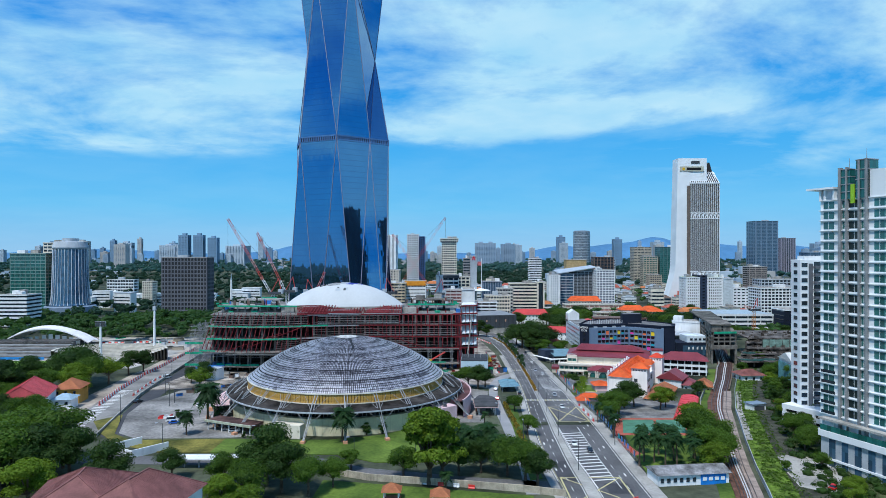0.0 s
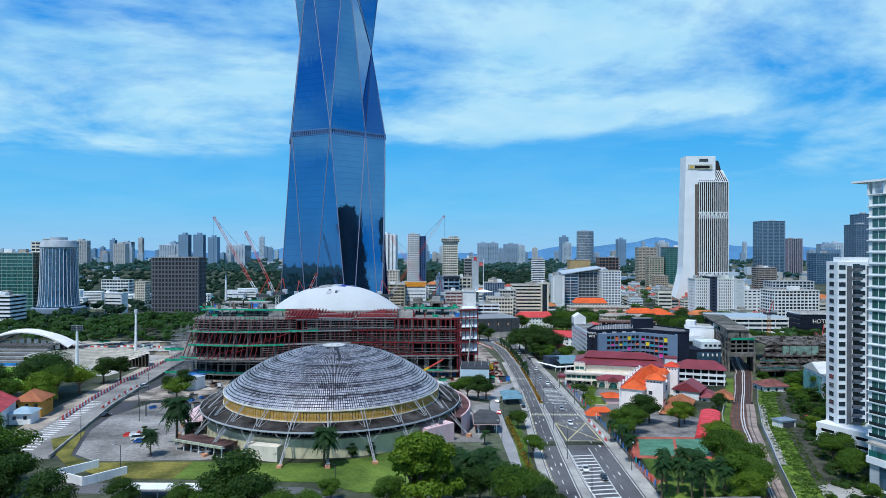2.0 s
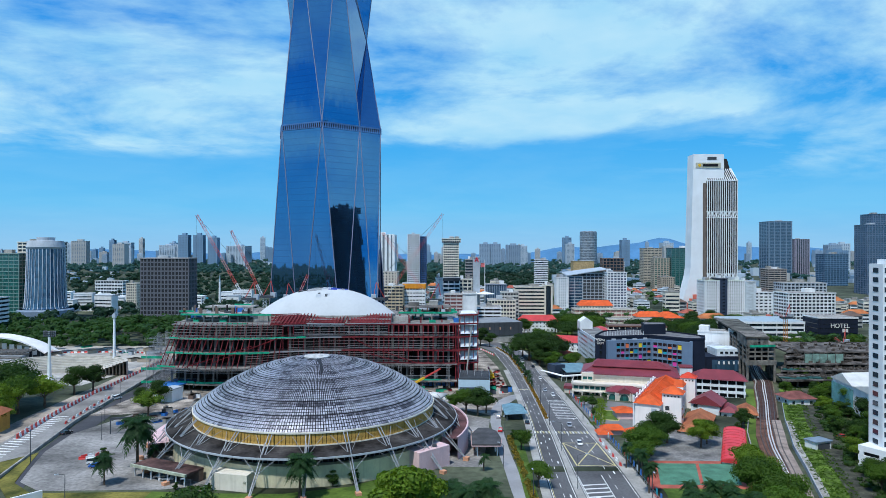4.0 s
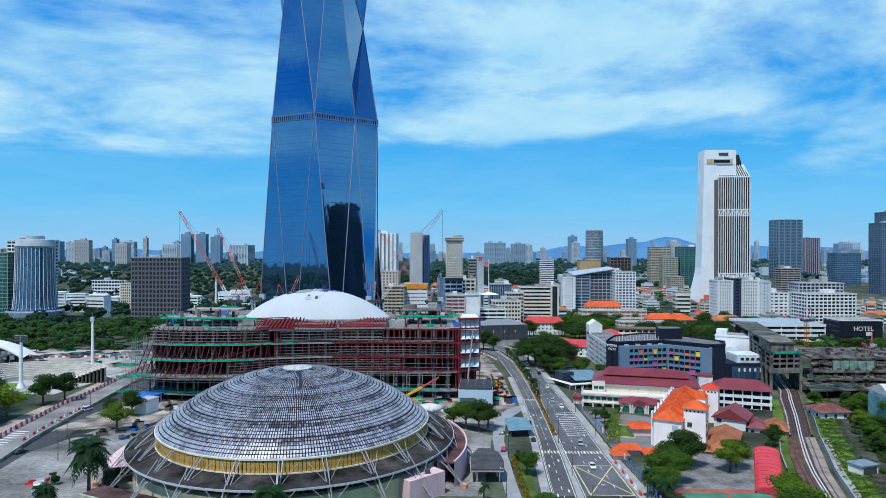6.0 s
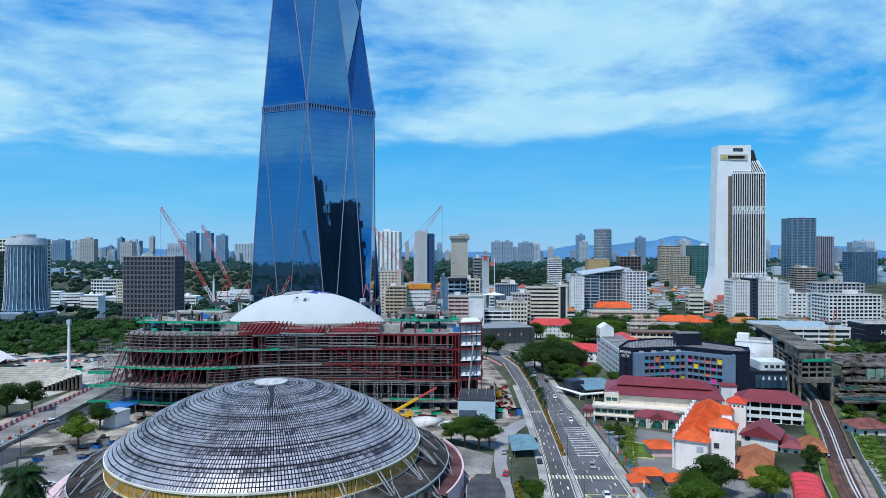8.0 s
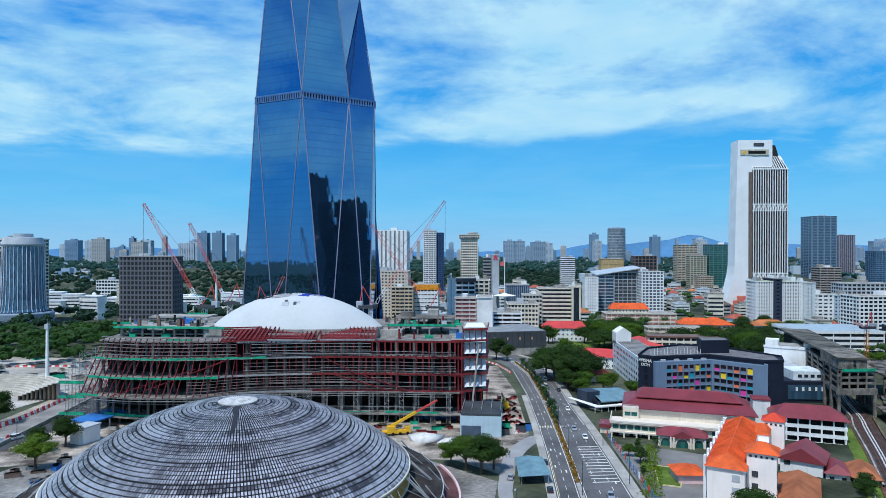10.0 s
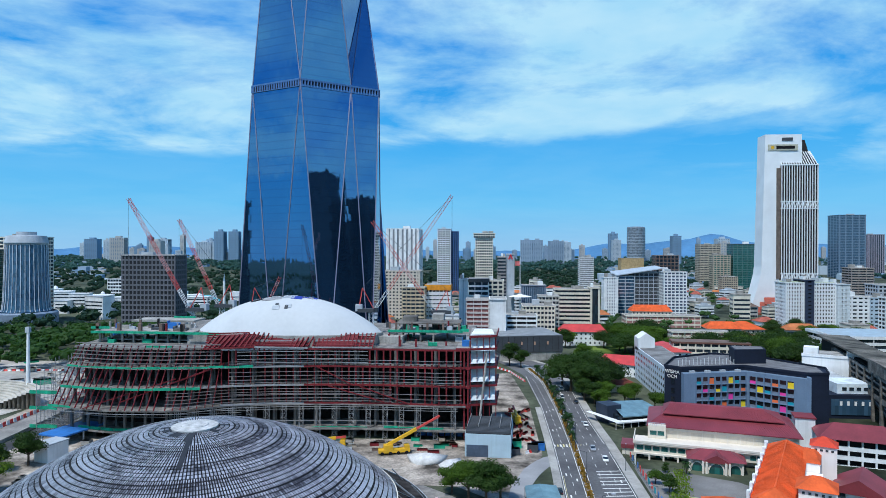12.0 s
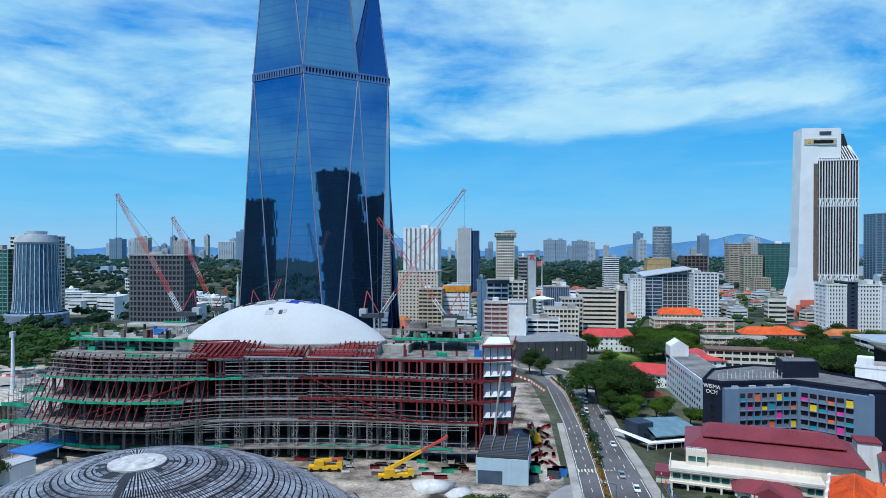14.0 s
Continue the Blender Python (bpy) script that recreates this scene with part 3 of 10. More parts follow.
# ---- round sports hall ----
def build_hall():
    CX, CY, Z0 = -51.6, 290.5, -1.2
    t = thing("domed_stadium", "round stadium under a grey panelled dome with slanting steel struts", "stadium", CX, CY, 0)
    RIM, ZR, APEX = 42.6, 14.4, 30.5
    # sphere cap through rim and apex
    h = APEX - ZR
    S = (RIM * RIM + h * h) / (2 * h)
    zc = APEX - S
    ang = math.asin(RIM / S)

    def cap(r, off=0.0):
        a = math.asin(min(1, r / S))
        return (S + off) * math.sin(a), zc + (S + off) * math.cos(a)
    under = [cap(RIM * i / 14) for i in range(14, 0, -1)]
    part("roof_deck", MB().lathe(under + [(0.3, APEX)], n=96), mat("dark_roof_felt", (0.018, 0.018, 0.022), 0.9, var=0.2), t, smooth=True)
    pm = bpy.data.materials.new("roof_panel")
    pm.use_nodes = True
    n, l = pm.node_tree.nodes, pm.node_tree.links
    b = n["Principled BSDF"]
    b.inputs["Roughness"].default_value, b.inputs["Metallic"].default_value = 0.36, 0.45
    ge, oi = n.new("ShaderNodeNewGeometry"), n.new("ShaderNodeObjectInfo")
    ad = n.new("ShaderNodeMath"); ad.operation = "ADD"
    fr = n.new("ShaderNodeMath"); fr.operation = "FRACT"
    l.new(ge.outputs["Random Per Island"], ad.inputs[0]); l.new(oi.outputs["Random"], ad.inputs[1]); l.new(ad.outputs[0], fr.inputs[0])
    tc = n.new("ShaderNodeTexCoord")
    no = n.new("ShaderNodeTexNoise"); no.inputs["Scale"].default_value, no.inputs["Detail"].default_value = 0.12, 5
    l.new(tc.outputs["Object"], no.inputs["Vector"])
    f2 = n.new("ShaderNodeTexNoise"); f2.inputs["Scale"].default_value, f2.inputs["Detail"].default_value = 2.2, 5
    l.new(tc.outputs["Object"], f2.inputs["Vector"])
    s = n.new("ShaderNodeMath"); s.operation = "MULTIPLY_ADD"; s.inputs[1].default_value = 0.40
    l.new(fr.outputs[0], s.inputs[0]); l.new(no.outputs[0], s.inputs[2])
    s2 = n.new("ShaderNodeMath"); s2.operation = "MULTIPLY_ADD"; s2.inputs[1].default_value = 0.35
    l.new(f2.outputs[0], s2.inputs[0]); l.new(s.outputs[0], s2.inputs[2])
    # darker rings every 4.95 m of radius, broken up round the dome
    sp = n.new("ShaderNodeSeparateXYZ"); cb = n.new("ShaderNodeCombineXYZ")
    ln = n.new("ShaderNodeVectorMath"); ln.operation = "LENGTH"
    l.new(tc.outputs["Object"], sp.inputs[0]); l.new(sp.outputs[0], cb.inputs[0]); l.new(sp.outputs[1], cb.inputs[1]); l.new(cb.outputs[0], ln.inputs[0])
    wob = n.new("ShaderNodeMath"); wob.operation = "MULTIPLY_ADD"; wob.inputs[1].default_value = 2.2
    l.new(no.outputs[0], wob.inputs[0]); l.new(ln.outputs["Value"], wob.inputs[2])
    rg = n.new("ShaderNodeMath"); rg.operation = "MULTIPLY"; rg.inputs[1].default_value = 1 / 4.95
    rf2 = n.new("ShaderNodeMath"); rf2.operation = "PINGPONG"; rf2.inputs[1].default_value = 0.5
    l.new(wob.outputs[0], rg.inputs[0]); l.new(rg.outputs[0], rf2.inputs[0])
    dark_ring = n.new("ShaderNodeMapRange"); dark_ring.interpolation_type = "SMOOTHSTEP"
    dark_ring.inputs[1].default_value, dark_ring.inputs[2].default_value = 0.12, 0.34
    dark_ring.inputs[3].default_value, dark_ring.inputs[4].default_value = 1.0, 0.0
    l.new(rf2.outputs[0], dark_ring.inputs[0])
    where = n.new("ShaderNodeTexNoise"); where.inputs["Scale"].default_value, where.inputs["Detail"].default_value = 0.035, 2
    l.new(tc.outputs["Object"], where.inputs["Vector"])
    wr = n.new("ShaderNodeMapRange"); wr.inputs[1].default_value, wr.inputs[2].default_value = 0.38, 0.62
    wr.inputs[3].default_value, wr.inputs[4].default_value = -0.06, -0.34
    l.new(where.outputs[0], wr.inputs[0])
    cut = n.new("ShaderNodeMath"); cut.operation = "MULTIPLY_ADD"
    l.new(dark_ring.outputs[0], cut.inputs[0]); l.new(wr.outputs[0], cut.inputs[1]); l.new(s2.outputs[0], cut.inputs[2])
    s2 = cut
    r = n.new("ShaderNodeValToRGB")
    r.color_ramp.elements[0].position, r.color_ramp.elements[0].color = 0.44, (0.075, 0.073, 0.092, 1)
    r.color_ramp.elements[1].position, r.color_ramp.elements[1].color = 0.95, (0.62, 0.61, 0.67, 1)
    l.new(s2.outputs[0], r.inputs[0]); l.new(r.outputs[0], b.inputs["Base Color"])
    rows = 40
    stuff = MB()
    edges = [RIM * (1 - 0.93 * i / rows) for i in range(rows + 1)]
    for j in range(rows):
        ro, ri = edges[j] - 0.11, edges[j + 1] + 0.13
        cnt = 320 if ro > 22 else 200 if ro > 11 else 100
        if j % 5 == 4:
            ri += 0.16
        da = 2 * math.pi / cnt
        gap = 0.13 / ro
        (xo, zo), (xi, zi) = cap(ro, 0.12), cap(ri, 0.10)
        (xo2, zo2), (xi2, zi2) = cap(ro, 0.0), cap(ri, 0.0)

        def panel(mb, a):
            a0, a1 = a + gap, a + da - gap
            vs = [(x * math.cos(q), x * math.sin(q), z) for x, z in ((xo, zo), (xi, zi), (xo2, zo2), (xi2, zi2)) for q in (a0, a1)]
            mb.add(vs, [(0, 1, 3, 2), (4, 5, 1, 0), (3, 7, 6, 2), (0, 2, 6, 4), (5, 7, 3, 1)])
        shared = None
        k0 = int(cnt * 0.80)
        for k in range(cnt):
            if j in (3, 9, 15, 21, 27) and k0 <= k < k0 + 30 and ro > 9:
                if shared is None:
                    one = MB(); panel(one, 0.0)
                    shared = one.mesh("roof_panel", pm)
                ob = part("roof_panel", shared, pm, t)
                ob.matrix_local = pose(0, 0, 0, 0, 0, math.degrees(k * da))
            else:
                panel(stuff, k * da)
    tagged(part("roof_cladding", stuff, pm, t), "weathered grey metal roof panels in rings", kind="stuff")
    oc = MB().lathe([cap(4.7, 0.0), cap(4.7, 0.4), cap(4.3, 0.45), cap(2.8, 0.42), cap(2.7, 0.6), cap(0.02, 0.75)], n=40)
    part("crown_disc", oc, mat("pale_disc", (0.50, 0.50, 0.50), 0.7, var=0.2, scale=0.8), t, "pale round disc at the crown of the dome")
    # darker strip of renewed panels running down from the crown
    for q0, q1, ra, rb in ((-1.30, -1.23, 4.9, 19), (-1.36, -1.28, 4.2, 9), (-1.95, -1.60, 4.0, 7.0), (-2.6, -2.3, 4.0, 6.5), (-1.2, -1.05, 4.0, 6.2), (2.6, 2.8, 4.0, 6.4), (-0.5, -0.3, 4, 6.6), (0.3, 0.45, 4, 6.8), (3.3, 3.45, 4, 6.9)):
        st = MB()
        for i in range(4):
            r0, r1 = ra + (rb - ra) * i / 4, ra + (rb - ra) * (i + 1) / 4
            qs = (q0, q1) if rb < 15 else (q0 * 1 , q0 + 0.9 / r0)
            vs = [(cap(rr, 0.18)[0] * math.cos(q), cap(rr, 0.18)[0] * math.sin(q), cap(rr, 0.18)[1]) for rr in (r0, r1) for q in (qs if rb < 15 else (q0, q0 + 1.0 / rr))]
            st.add(vs, [(0, 1, 3, 2)])
        part("repair_strip", st, mat("dark_sheet", (0.03, 0.032, 0.04), 0.6, var=0.2), t, "dark repair sheet near the crown")
    # white fascia, mustard cladding, lower ring roof
    part("fascia", MB().lathe([(RIM - 0.3, ZR - 0.35), (RIM + 0.25, ZR - 0.35), (RIM + 0.25, ZR + 0.10), (RIM - 0.2, ZR + 0.15)], n=120), CREAM, t, "white fascia ring", smooth=False)
    part("fascia", MB().lathe([(RIM - 0.3, ZR - 4.05), (RIM + 0.15, ZR - 4.05), (RIM + 0.15, ZR - 3.7), (RIM - 0.3, ZR - 3.7)], n=120), CREAM, t)
    clad = mat("mustard_cladding", (0.52, 0.31, 0.075), 0.7, var=0.25, scale=0.5, fine=2, dirt=0.4)
    N = 240
    sh = MB().box(-0.47, 0.47, -0.06, 0.06, -0.75, 2.6).mesh("cladding_board", clad)
    rest = MB()
    for k in range(N):
        a = 2 * math.pi * k / N
        ob = part("cladding_board", sh, clad, t)
        ob.matrix_local = pose((RIM - 0.12) * math.cos(a), (RIM - 0.12) * math.sin(a), ZR - 2.95, 0, 0, math.degrees(a) + 90)
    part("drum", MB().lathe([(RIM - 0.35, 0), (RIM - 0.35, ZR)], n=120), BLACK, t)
    felt = mat("sooty_roof_felt", (0.022, 0.020, 0.020), 0.95, var=0.45, scale=0.15, fine=1.0, tint=(0.05, 0.046, 0.045), spec=0.1)
    part("ring_roof", MB().lathe([(RIM - 0.4, 10.3), (51.0, 9.2), (51.0, 8.9), (RIM - 0.4, 9.8)], n=120), felt, t, "sooty lower ring roof")
    part("gutter", MB().lathe([(51.0, 8.9), (51.2, 8.9), (51.2, 9.45), (51.0, 9.45)], n=120), GREY, t, "pale grey gutter edge")
    wall = MB().lathe([(48.6, Z0), (48.6, 6.3), (46, 6.3)], n=120)
    part("wall", wall, mat("pale_yellow_wall", (0.62, 0.58, 0.40), 0.8, var=0.12, scale=0.2, dirt=0.35), t, "pale yellow curved outer wall")
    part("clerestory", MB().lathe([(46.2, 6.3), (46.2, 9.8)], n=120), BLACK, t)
    mul = MB()
    for k in range(180):
        a = 2 * math.pi * k / 180
        mul.beam((46.35 * math.cos(a), 46.35 * math.sin(a), 6.3), (46.35 * math.cos(a), 46.35 * math.sin(a), 9.6), 0.12)
    part("mullions", mul, STEEL, t)
    # struts with feet
    block = mat("orange_footing", (0.60, 0.30, 0.18), 0.85, var=0.15, scale=0.5)
    for k in range(24):
        a = math.radians(-90 + 8.3 + 15 * k)
        ca, sa = math.cos(a), math.sin(a)
        s = MB()
        tx, ty = -sa, ca
        foot = Vector((58.5 * ca, 58.5 * sa, Z0 + 1.6))
        for w in (-0.55, 0.55):
            top = Vector(((RIM + 0.5) * ca + tx * w, (RIM + 0.5) * sa + ty * w, ZR - 0.4))
            s.tube(foot + Vector((tx * w * 0.45, ty * w * 0.45, 0)), top, 0.17, n=6)
        mid = Vector((47.5 * ca, 47.5 * sa, ZR - 6.0))
        s.tube(foot, mid + Vector((0, 0, 4.2)), 0.15, n=6)
        for f in (0.2, 0.4, 0.6, 0.8):
            p = foot.lerp(Vector(((RIM + 0.5) * ca, (RIM + 0.5) * sa, ZR - 0.4)), f)
            w = 0.25 + 0.3 * f
            s.beam(p + Vector((tx * w, ty * w, 0)), p - Vector((tx * w, ty * w, 0)), 0.12)
        pa = foot.lerp(Vector(((RIM + 0.5) * ca, (RIM + 0.5) * sa, ZR - 0.4)), 0.35)
        for w in (-1, 1):
            b2 = a + w * math.radians(5.5)
            s.tube(pa, (51.2 * math.cos(b2), 51.2 * math.sin(b2), 9.2), 0.09, n=5)
            b3 = a + w * math.radians(6)
            s.tube(foot.lerp(Vector(((RIM + .5) * ca, (RIM + .5) * sa, ZR - .4)), 0.62), ((RIM + .4) * math.cos(b3), (RIM + .4) * math.sin(b3), ZR - 1), 0.08, n=5)
        part("strut", s, mat("dull_strut_steel", (0.30, 0.31, 0.33), 0.55, metal=0.2, var=0.15), t, "silver steel strut of paired tubes")
        fb = MB().box(-0.9, 0.9, -0.8, 0.8, -1.4, 2.2)
        f = part("footing", fb, block, t, "orange painted concrete footing")
        f.matrix_local = pose(foot.x, foot.y, Z0, 0, 0, math.degrees(a))
    # entrance canopy and annexes
    can = MB()
    can.box(-14, 8, -3.5, 3.5, 3.3, 3.9)
    c = part("canopy", can, mat("rusty_canopy", (0.10, 0.055, 0.05), 0.8, var=0.5, scale=0.2, fine=1.2), t, "rusty flat entrance canopy")
    c.matrix_local = pose(-34, -42.5, 0, 0, 0, -24)
    e = part("canopy_edge", MB().box(-14.3, 8.3, -4.1, -3.5, 3.2, 4.0), mat("mint_edge", (0.42, 0.46, 0.36), 0.7, var=0.2, scale=0.5, dirt=0.5), t)
    e.matrix_local = pose(-34, -42.5, 0, 0, 0, -24)
    for i in range(7):
        p = part("canopy_post", MB().box(-13.5 + 3.4 * i, -13.2 + 3.4 * i, -3.2, -2.9, Z0, 3.3), WHITE, t)
        p.matrix_local = pose(-34, -42.5, 0, 0, 0, -24)
    p = part("entrance_wall", MB().box(-14, 8, 1.5, 3.4, Z0, 3.3), BROWN, t)
    p.matrix_local = pose(-34, -42.5, 0, 0, 0, -24)
    w = part("ticket_block", MB().box(-6, 6, -2.5, 2.5, Z0, 4.8), CREAM, t, "cream ticket block")
    w.matrix_local = pose(-14.5, -48.5, 0, 0, 0, -12)
    wg = part("annex", MB().box(-6.5, 6.5, -6, 6, Z0 - 0.5, 6.5), PINK, t, "pink side annex with pierced screens")
    wg.matrix_local = pose(40, -27, 0, 0, 0, 44)
    sc = MB()
    for i in range(16):
        for j in range(9):
            sc.box(-6 + 0.78 * i, -5.6 + 0.78 * i, -6.12, -6.0, 0.3 + 0.62 * j, 0.62 + 0.62 * j)
    s = part("pierced_screen", sc, WHITE, t); s.matrix_local = wg.matrix_local.copy()
    sc = MB()
    for j in range(9):
        sc.box(6.5, 6.64, -3.6, 5.5, 0.2 + 0.66 * j, 0.6 + 0.66 * j)
    s = part("louvre_screen", sc, WHITE, t); s.matrix_local = wg.matrix_local.copy()
    rf = part("annex_roof", MB().box(-6.2, 6.2, -5.7, 5.7, 6.2, 6.52), felt, t); rf.matrix_local = wg.matrix_local.copy() @ pose(0, 0, 0.03)
    wc = MB().lathe([(55.5, Z0 - 1), (55.5, 7.2), (55.0, 7.2), (55.0, 6.4), (50, 7.0), (50, Z0)], n=30, a0=math.radians(-22), a1=math.radians(28))
    part("curved_annex", wc, [PINK], t, "curved pink annex wall")
    part("curved_annex_roof", MB().lathe([(55.0, 6.55), (50, 7.2)], n=30, a0=math.radians(-22), a1=math.radians(28)), mat("rusty_roof", (0.11, 0.05, 0.05), 0.85, var=0.4, scale=0.15), t)
    wl = MB().lathe([(56.5, Z0 - 1), (56.5, 5.0), (50, 5.0)], n=24, a0=math.radians(168), a1=math.radians(205))
    part("curved_annex", wl, [PINK], t)
    for x, y in ((41, -24), (38, -28), (44, -29)):
        part("roof_plant", MB().box(x - 0.7, x + 0.7, y - 0.6, y + 0.6, 6.5, 7.6), DGREY, t)


build_hall()

# ---- building site ----
FRONT = [(-154, 397), (-132, 392.5), (-112, 393.5), (-92, 398), (-72, 402.5), (-52, 405), (-30, 405.5), (-8, 404.5), (0, 405.5)]
BACK = [(2, 480), (-50, 488), (-75, 488), (-112, 484), (-135, 500), (-160, 470)]


def on_front(s, out=0.0):
    """A point a part s of the way along the front line."""
    d = [0]
    for a, b in zip(FRONT, FRONT[1:]):
        d.append(d[-1] + math.dist(a, b))
    q = s * d[-1]
    i = max(k for k in range(len(d) - 1) if d[k] <= q + 1e-9)
    f = (q - d[i]) / (d[i + 1] - d[i])
    a, b = Vector(FRONT[i]), Vector(FRONT[i + 1])
    n = Vector(((b - a).y, -(b - a).x)).normalized()
    p = a.lerp(b, f) + n * out
    return p.x, p.y


LEN = sum(math.dist(a, b) for a, b in zip(FRONT, FRONT[1:]))


def lean(s, z):
    """The left wing's face leans back as it rises."""
    w = max(0.0, min(1.0, (0.42 - s) / 0.1))
    return w * (6.5 - 0.42 * (z - 8)) if z > 7 else 0.0


def build_site():
    t = thing("building_under_construction", "unfinished concrete and red steel building with scaffold and green nets", "construction", 0, 0, 0)
    levels = [(-1.0, 3.0), (8.0, 1.5), (15.2, 0.5), (22.3, 0.0), (29.2, -1.5)]
    slabm = mat("site_slab", (0.21, 0.20, 0.19), 0.92, var=0.35, scale=0.3, fine=2.0)
    for z, out in levels:
        poly = [(*on_front(i / 40, out + lean(i / 40, z) * 0.8),) for i in range(41)] + BACK
        part("floor_slab", MB().prism(poly, z - 0.55, z), slabm, t, "raw concrete floor slab")
    # near-black core colour stands in for the shade deep inside
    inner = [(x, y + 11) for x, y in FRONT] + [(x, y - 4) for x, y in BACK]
    part("inner_core", MB().prism(inner, -5, 28.4), mat("interior_shade", (0.022, 0.021, 0.020), 0.95, var=0.3), t)
    rng = random.Random(5)
    dusty = mat("dusty_column", (0.19, 0.18, 0.17), 0.92, var=0.3, scale=0.3, fine=2.0, dirt=0.4)
    cols = MB().box(-0.42, 0.42, -0.42, 0.42, 0, 1).mesh("column", dusty)
    zs = [-5.2] + [l[0] for l in levels]
    n = 20
    for a, b in zip(zs, zs[1:]):
        for i in range(n):
            for back in (-1.8, -7.5):
                x, y = on_front((i + 0.5) / n, back + lean((i + .5) / n, b) * 0.5)
                c = part("column", cols, dusty, t)
                c.matrix_local = Matrix.Translation((x, y, a)) @ Matrix.Diagonal((1, 1, b - a - 0.3, 1))
    # red steel posts of the face
    posts = 58
    for i in range(posts):
        s = (i + 0.3) / posts
        if s < 0.40:
            mb = MB()
            x0, y0 = on_front(s, lean(s, 8) + 1.2)
            x1, y1 = on_front(min(1, s + 0.020), lean(s, 31) + 1.0)
            mb.beam((x0, y0, 8.2), (x1, y1, 30.5), 0.30, 0.36)
            part("steel_post", mb, STEELRED, t, "raking red steel post")
        else:
            for a, b in ((8.2, 14.9), (15.3, 22.0), (22.4, 28.9)):
                if rng.random() < 0.12:
                    continue
                x, y = on_front(s, 0.9)
                wide = 0.58 if s > 0.7 else 0.36
                part("steel_post", MB().beam((x, y, a), (x, y, b), wide, wide), STEELRED, t)
    # red frame that ties the main block to the end wing
    for x in (-0.4, 1.0):
        part("steel_post", MB().box(x - 0.3, x + 0.3, 404.6, 405.2, -5, 29.6), STEELRED, t)
    for z in (7.6, 15.0, 22.2, 29.4):
        part("tie_beam", MB().box(-3.5, 1.8, 404.5, 405.1, z - 0.6, z + 0.4), STEELRED, t)
        part("tie_slab", MB().box(-3.5, 1.6, 405.2, 420, z - 0.5, z), CONC, t)
    # steel beams along floors
    for z in (15.3, 22.4, 29.0, 8.3):
        for i in range(10):
            if i < 4 and z in (8.3, 29.0):
                continue
            s0, s1 = i / 10, (i + 1) / 10
            p, q = on_front(s0, 1.1 + lean(s0, z) * 0.9), on_front(s1, 1.1 + lean(s1, z) * 0.9)
            part("steel_beam", MB().beam((*p, z), (*q, z), 0.3, 0.7), STEELRED if i > 5 else STEEL, t)
    # horizontal scaffold rails on the face
    rail = mat("pale_rail", (0.25, 0.22, 0.22), 0.55, metal=0.3, var=0.3)
    def rails(s0, s1, zlist, out, m=rail, w=0.2):
        for z in zlist:
            mb = MB()
            k = max(2, int((s1 - s0) * 24))
            pts = [(*on_front(s0 + (s1 - s0) * j / k, out + lean(s0 + (s1 - s0) * j / k, z)), z) for j in range(k + 1)]
            h = w / 2
            vs = [(x, y + a, zz + b) for x, y, zz in pts for a, b in ((-h, -h), (h, -h), (h, h), (-h, h))]
            fs = [(4 * i + j, 4 * i + (j + 1) % 4, 4 * i + 4 + (j + 1) % 4, 4 * i + 4 + j) for i in range(k) for j in range(4)]
            part("rail", mb.add(vs, fs + [(3, 2, 1, 0), (4 * k, 4 * k + 1, 4 * k + 2, 4 * k + 3)]), m, t)
    rails(0.02, 0.40, [24.2, 25.6, 27.0, 28.3, 29.8, 31.0], 1.6, w=0.28)
    rails(0.28, 0.82, [9.3, 10.4, 11.6, 12.8, 13.9], 1.6)
    rails(0.42, 0.62, [16.3, 17.4, 23.4, 24.5], 1.4)
    rails(0.44, 0.76, [24.0, 25.4, 26.8, 28.2], 1.8, STEEL)
    rails(0.62, 0.99, [16.6, 17.8, 23.6, 24.8], 1.3, STEEL, 0.16)
    rails(0.42, 0.99, [10.2, 12.0, 18.9, 20.4], 1.5, rail, 0.2)
    rails(0.0, 0.45, [4.5, 5.4, 6.3, 7.2], 2.2, STEEL, 0.18)
    rails(0.40, 0.98, [2.0, 6.4, 7.3], 3.0, STEEL, 0.16)
    # diagonal braces
    for s0, z0, s1, z1 in ((0.10, 8.5, 0.30, 19), (0.18, 11, 0.38, 22), (0.63, 22.5, 0.72, 15.5), (0.74, 14.8, 0.86, 8.6), (0.27, 16, 0.41, 24), (0.66, 14.9, 0.80, 9)):
        part("brace", MB().beam((*on_front(s0, 1.7 + lean(s0, z0)), z0), (*on_front(s1, 1.7 + lean(s1, z1)), z1), 0.3), STEELRED, t)
    # sagging roof frames in red steel
    for i in range(22):
        s = 0.36 + 0.25 * i / 21
        x, y = on_front(s, 1.5)
        part("roof_rafter", MB().beam((x, y, 29.4 + 0.8 * math.sin(i * 0.35)), (x + 1.5, y + 7, 34.2 - 0.5 * math.sin(i * 0.55)), 0.4, 0.5), STEELRED, t, "red steel roof rafter")
    for j in range(8):
        a, m, b = on_front(0.36, 1.5 - 1.3 * j), on_front(0.48, 1.5 - 1.3 * j), on_front(0.61, 1.5 - 1.3 * j)
        part("roof_purlin", MB().beam((*a, 29.6 + 0.66 * j), (*m, 30.0 + 0.62 * j), 0.4, 0.5), STEELRED, t, "red steel roof purlin")
        part("roof_purlin", MB().beam((*m, 30.0 + 0.62 * j), (*b, 29.4 + 0.68 * j), 0.4, 0.5), STEELRED if j % 3 else STEEL, t)
    for i in range(15):
        x, y = on_front(0.62 + 0.15 * i / 14, 1.2)
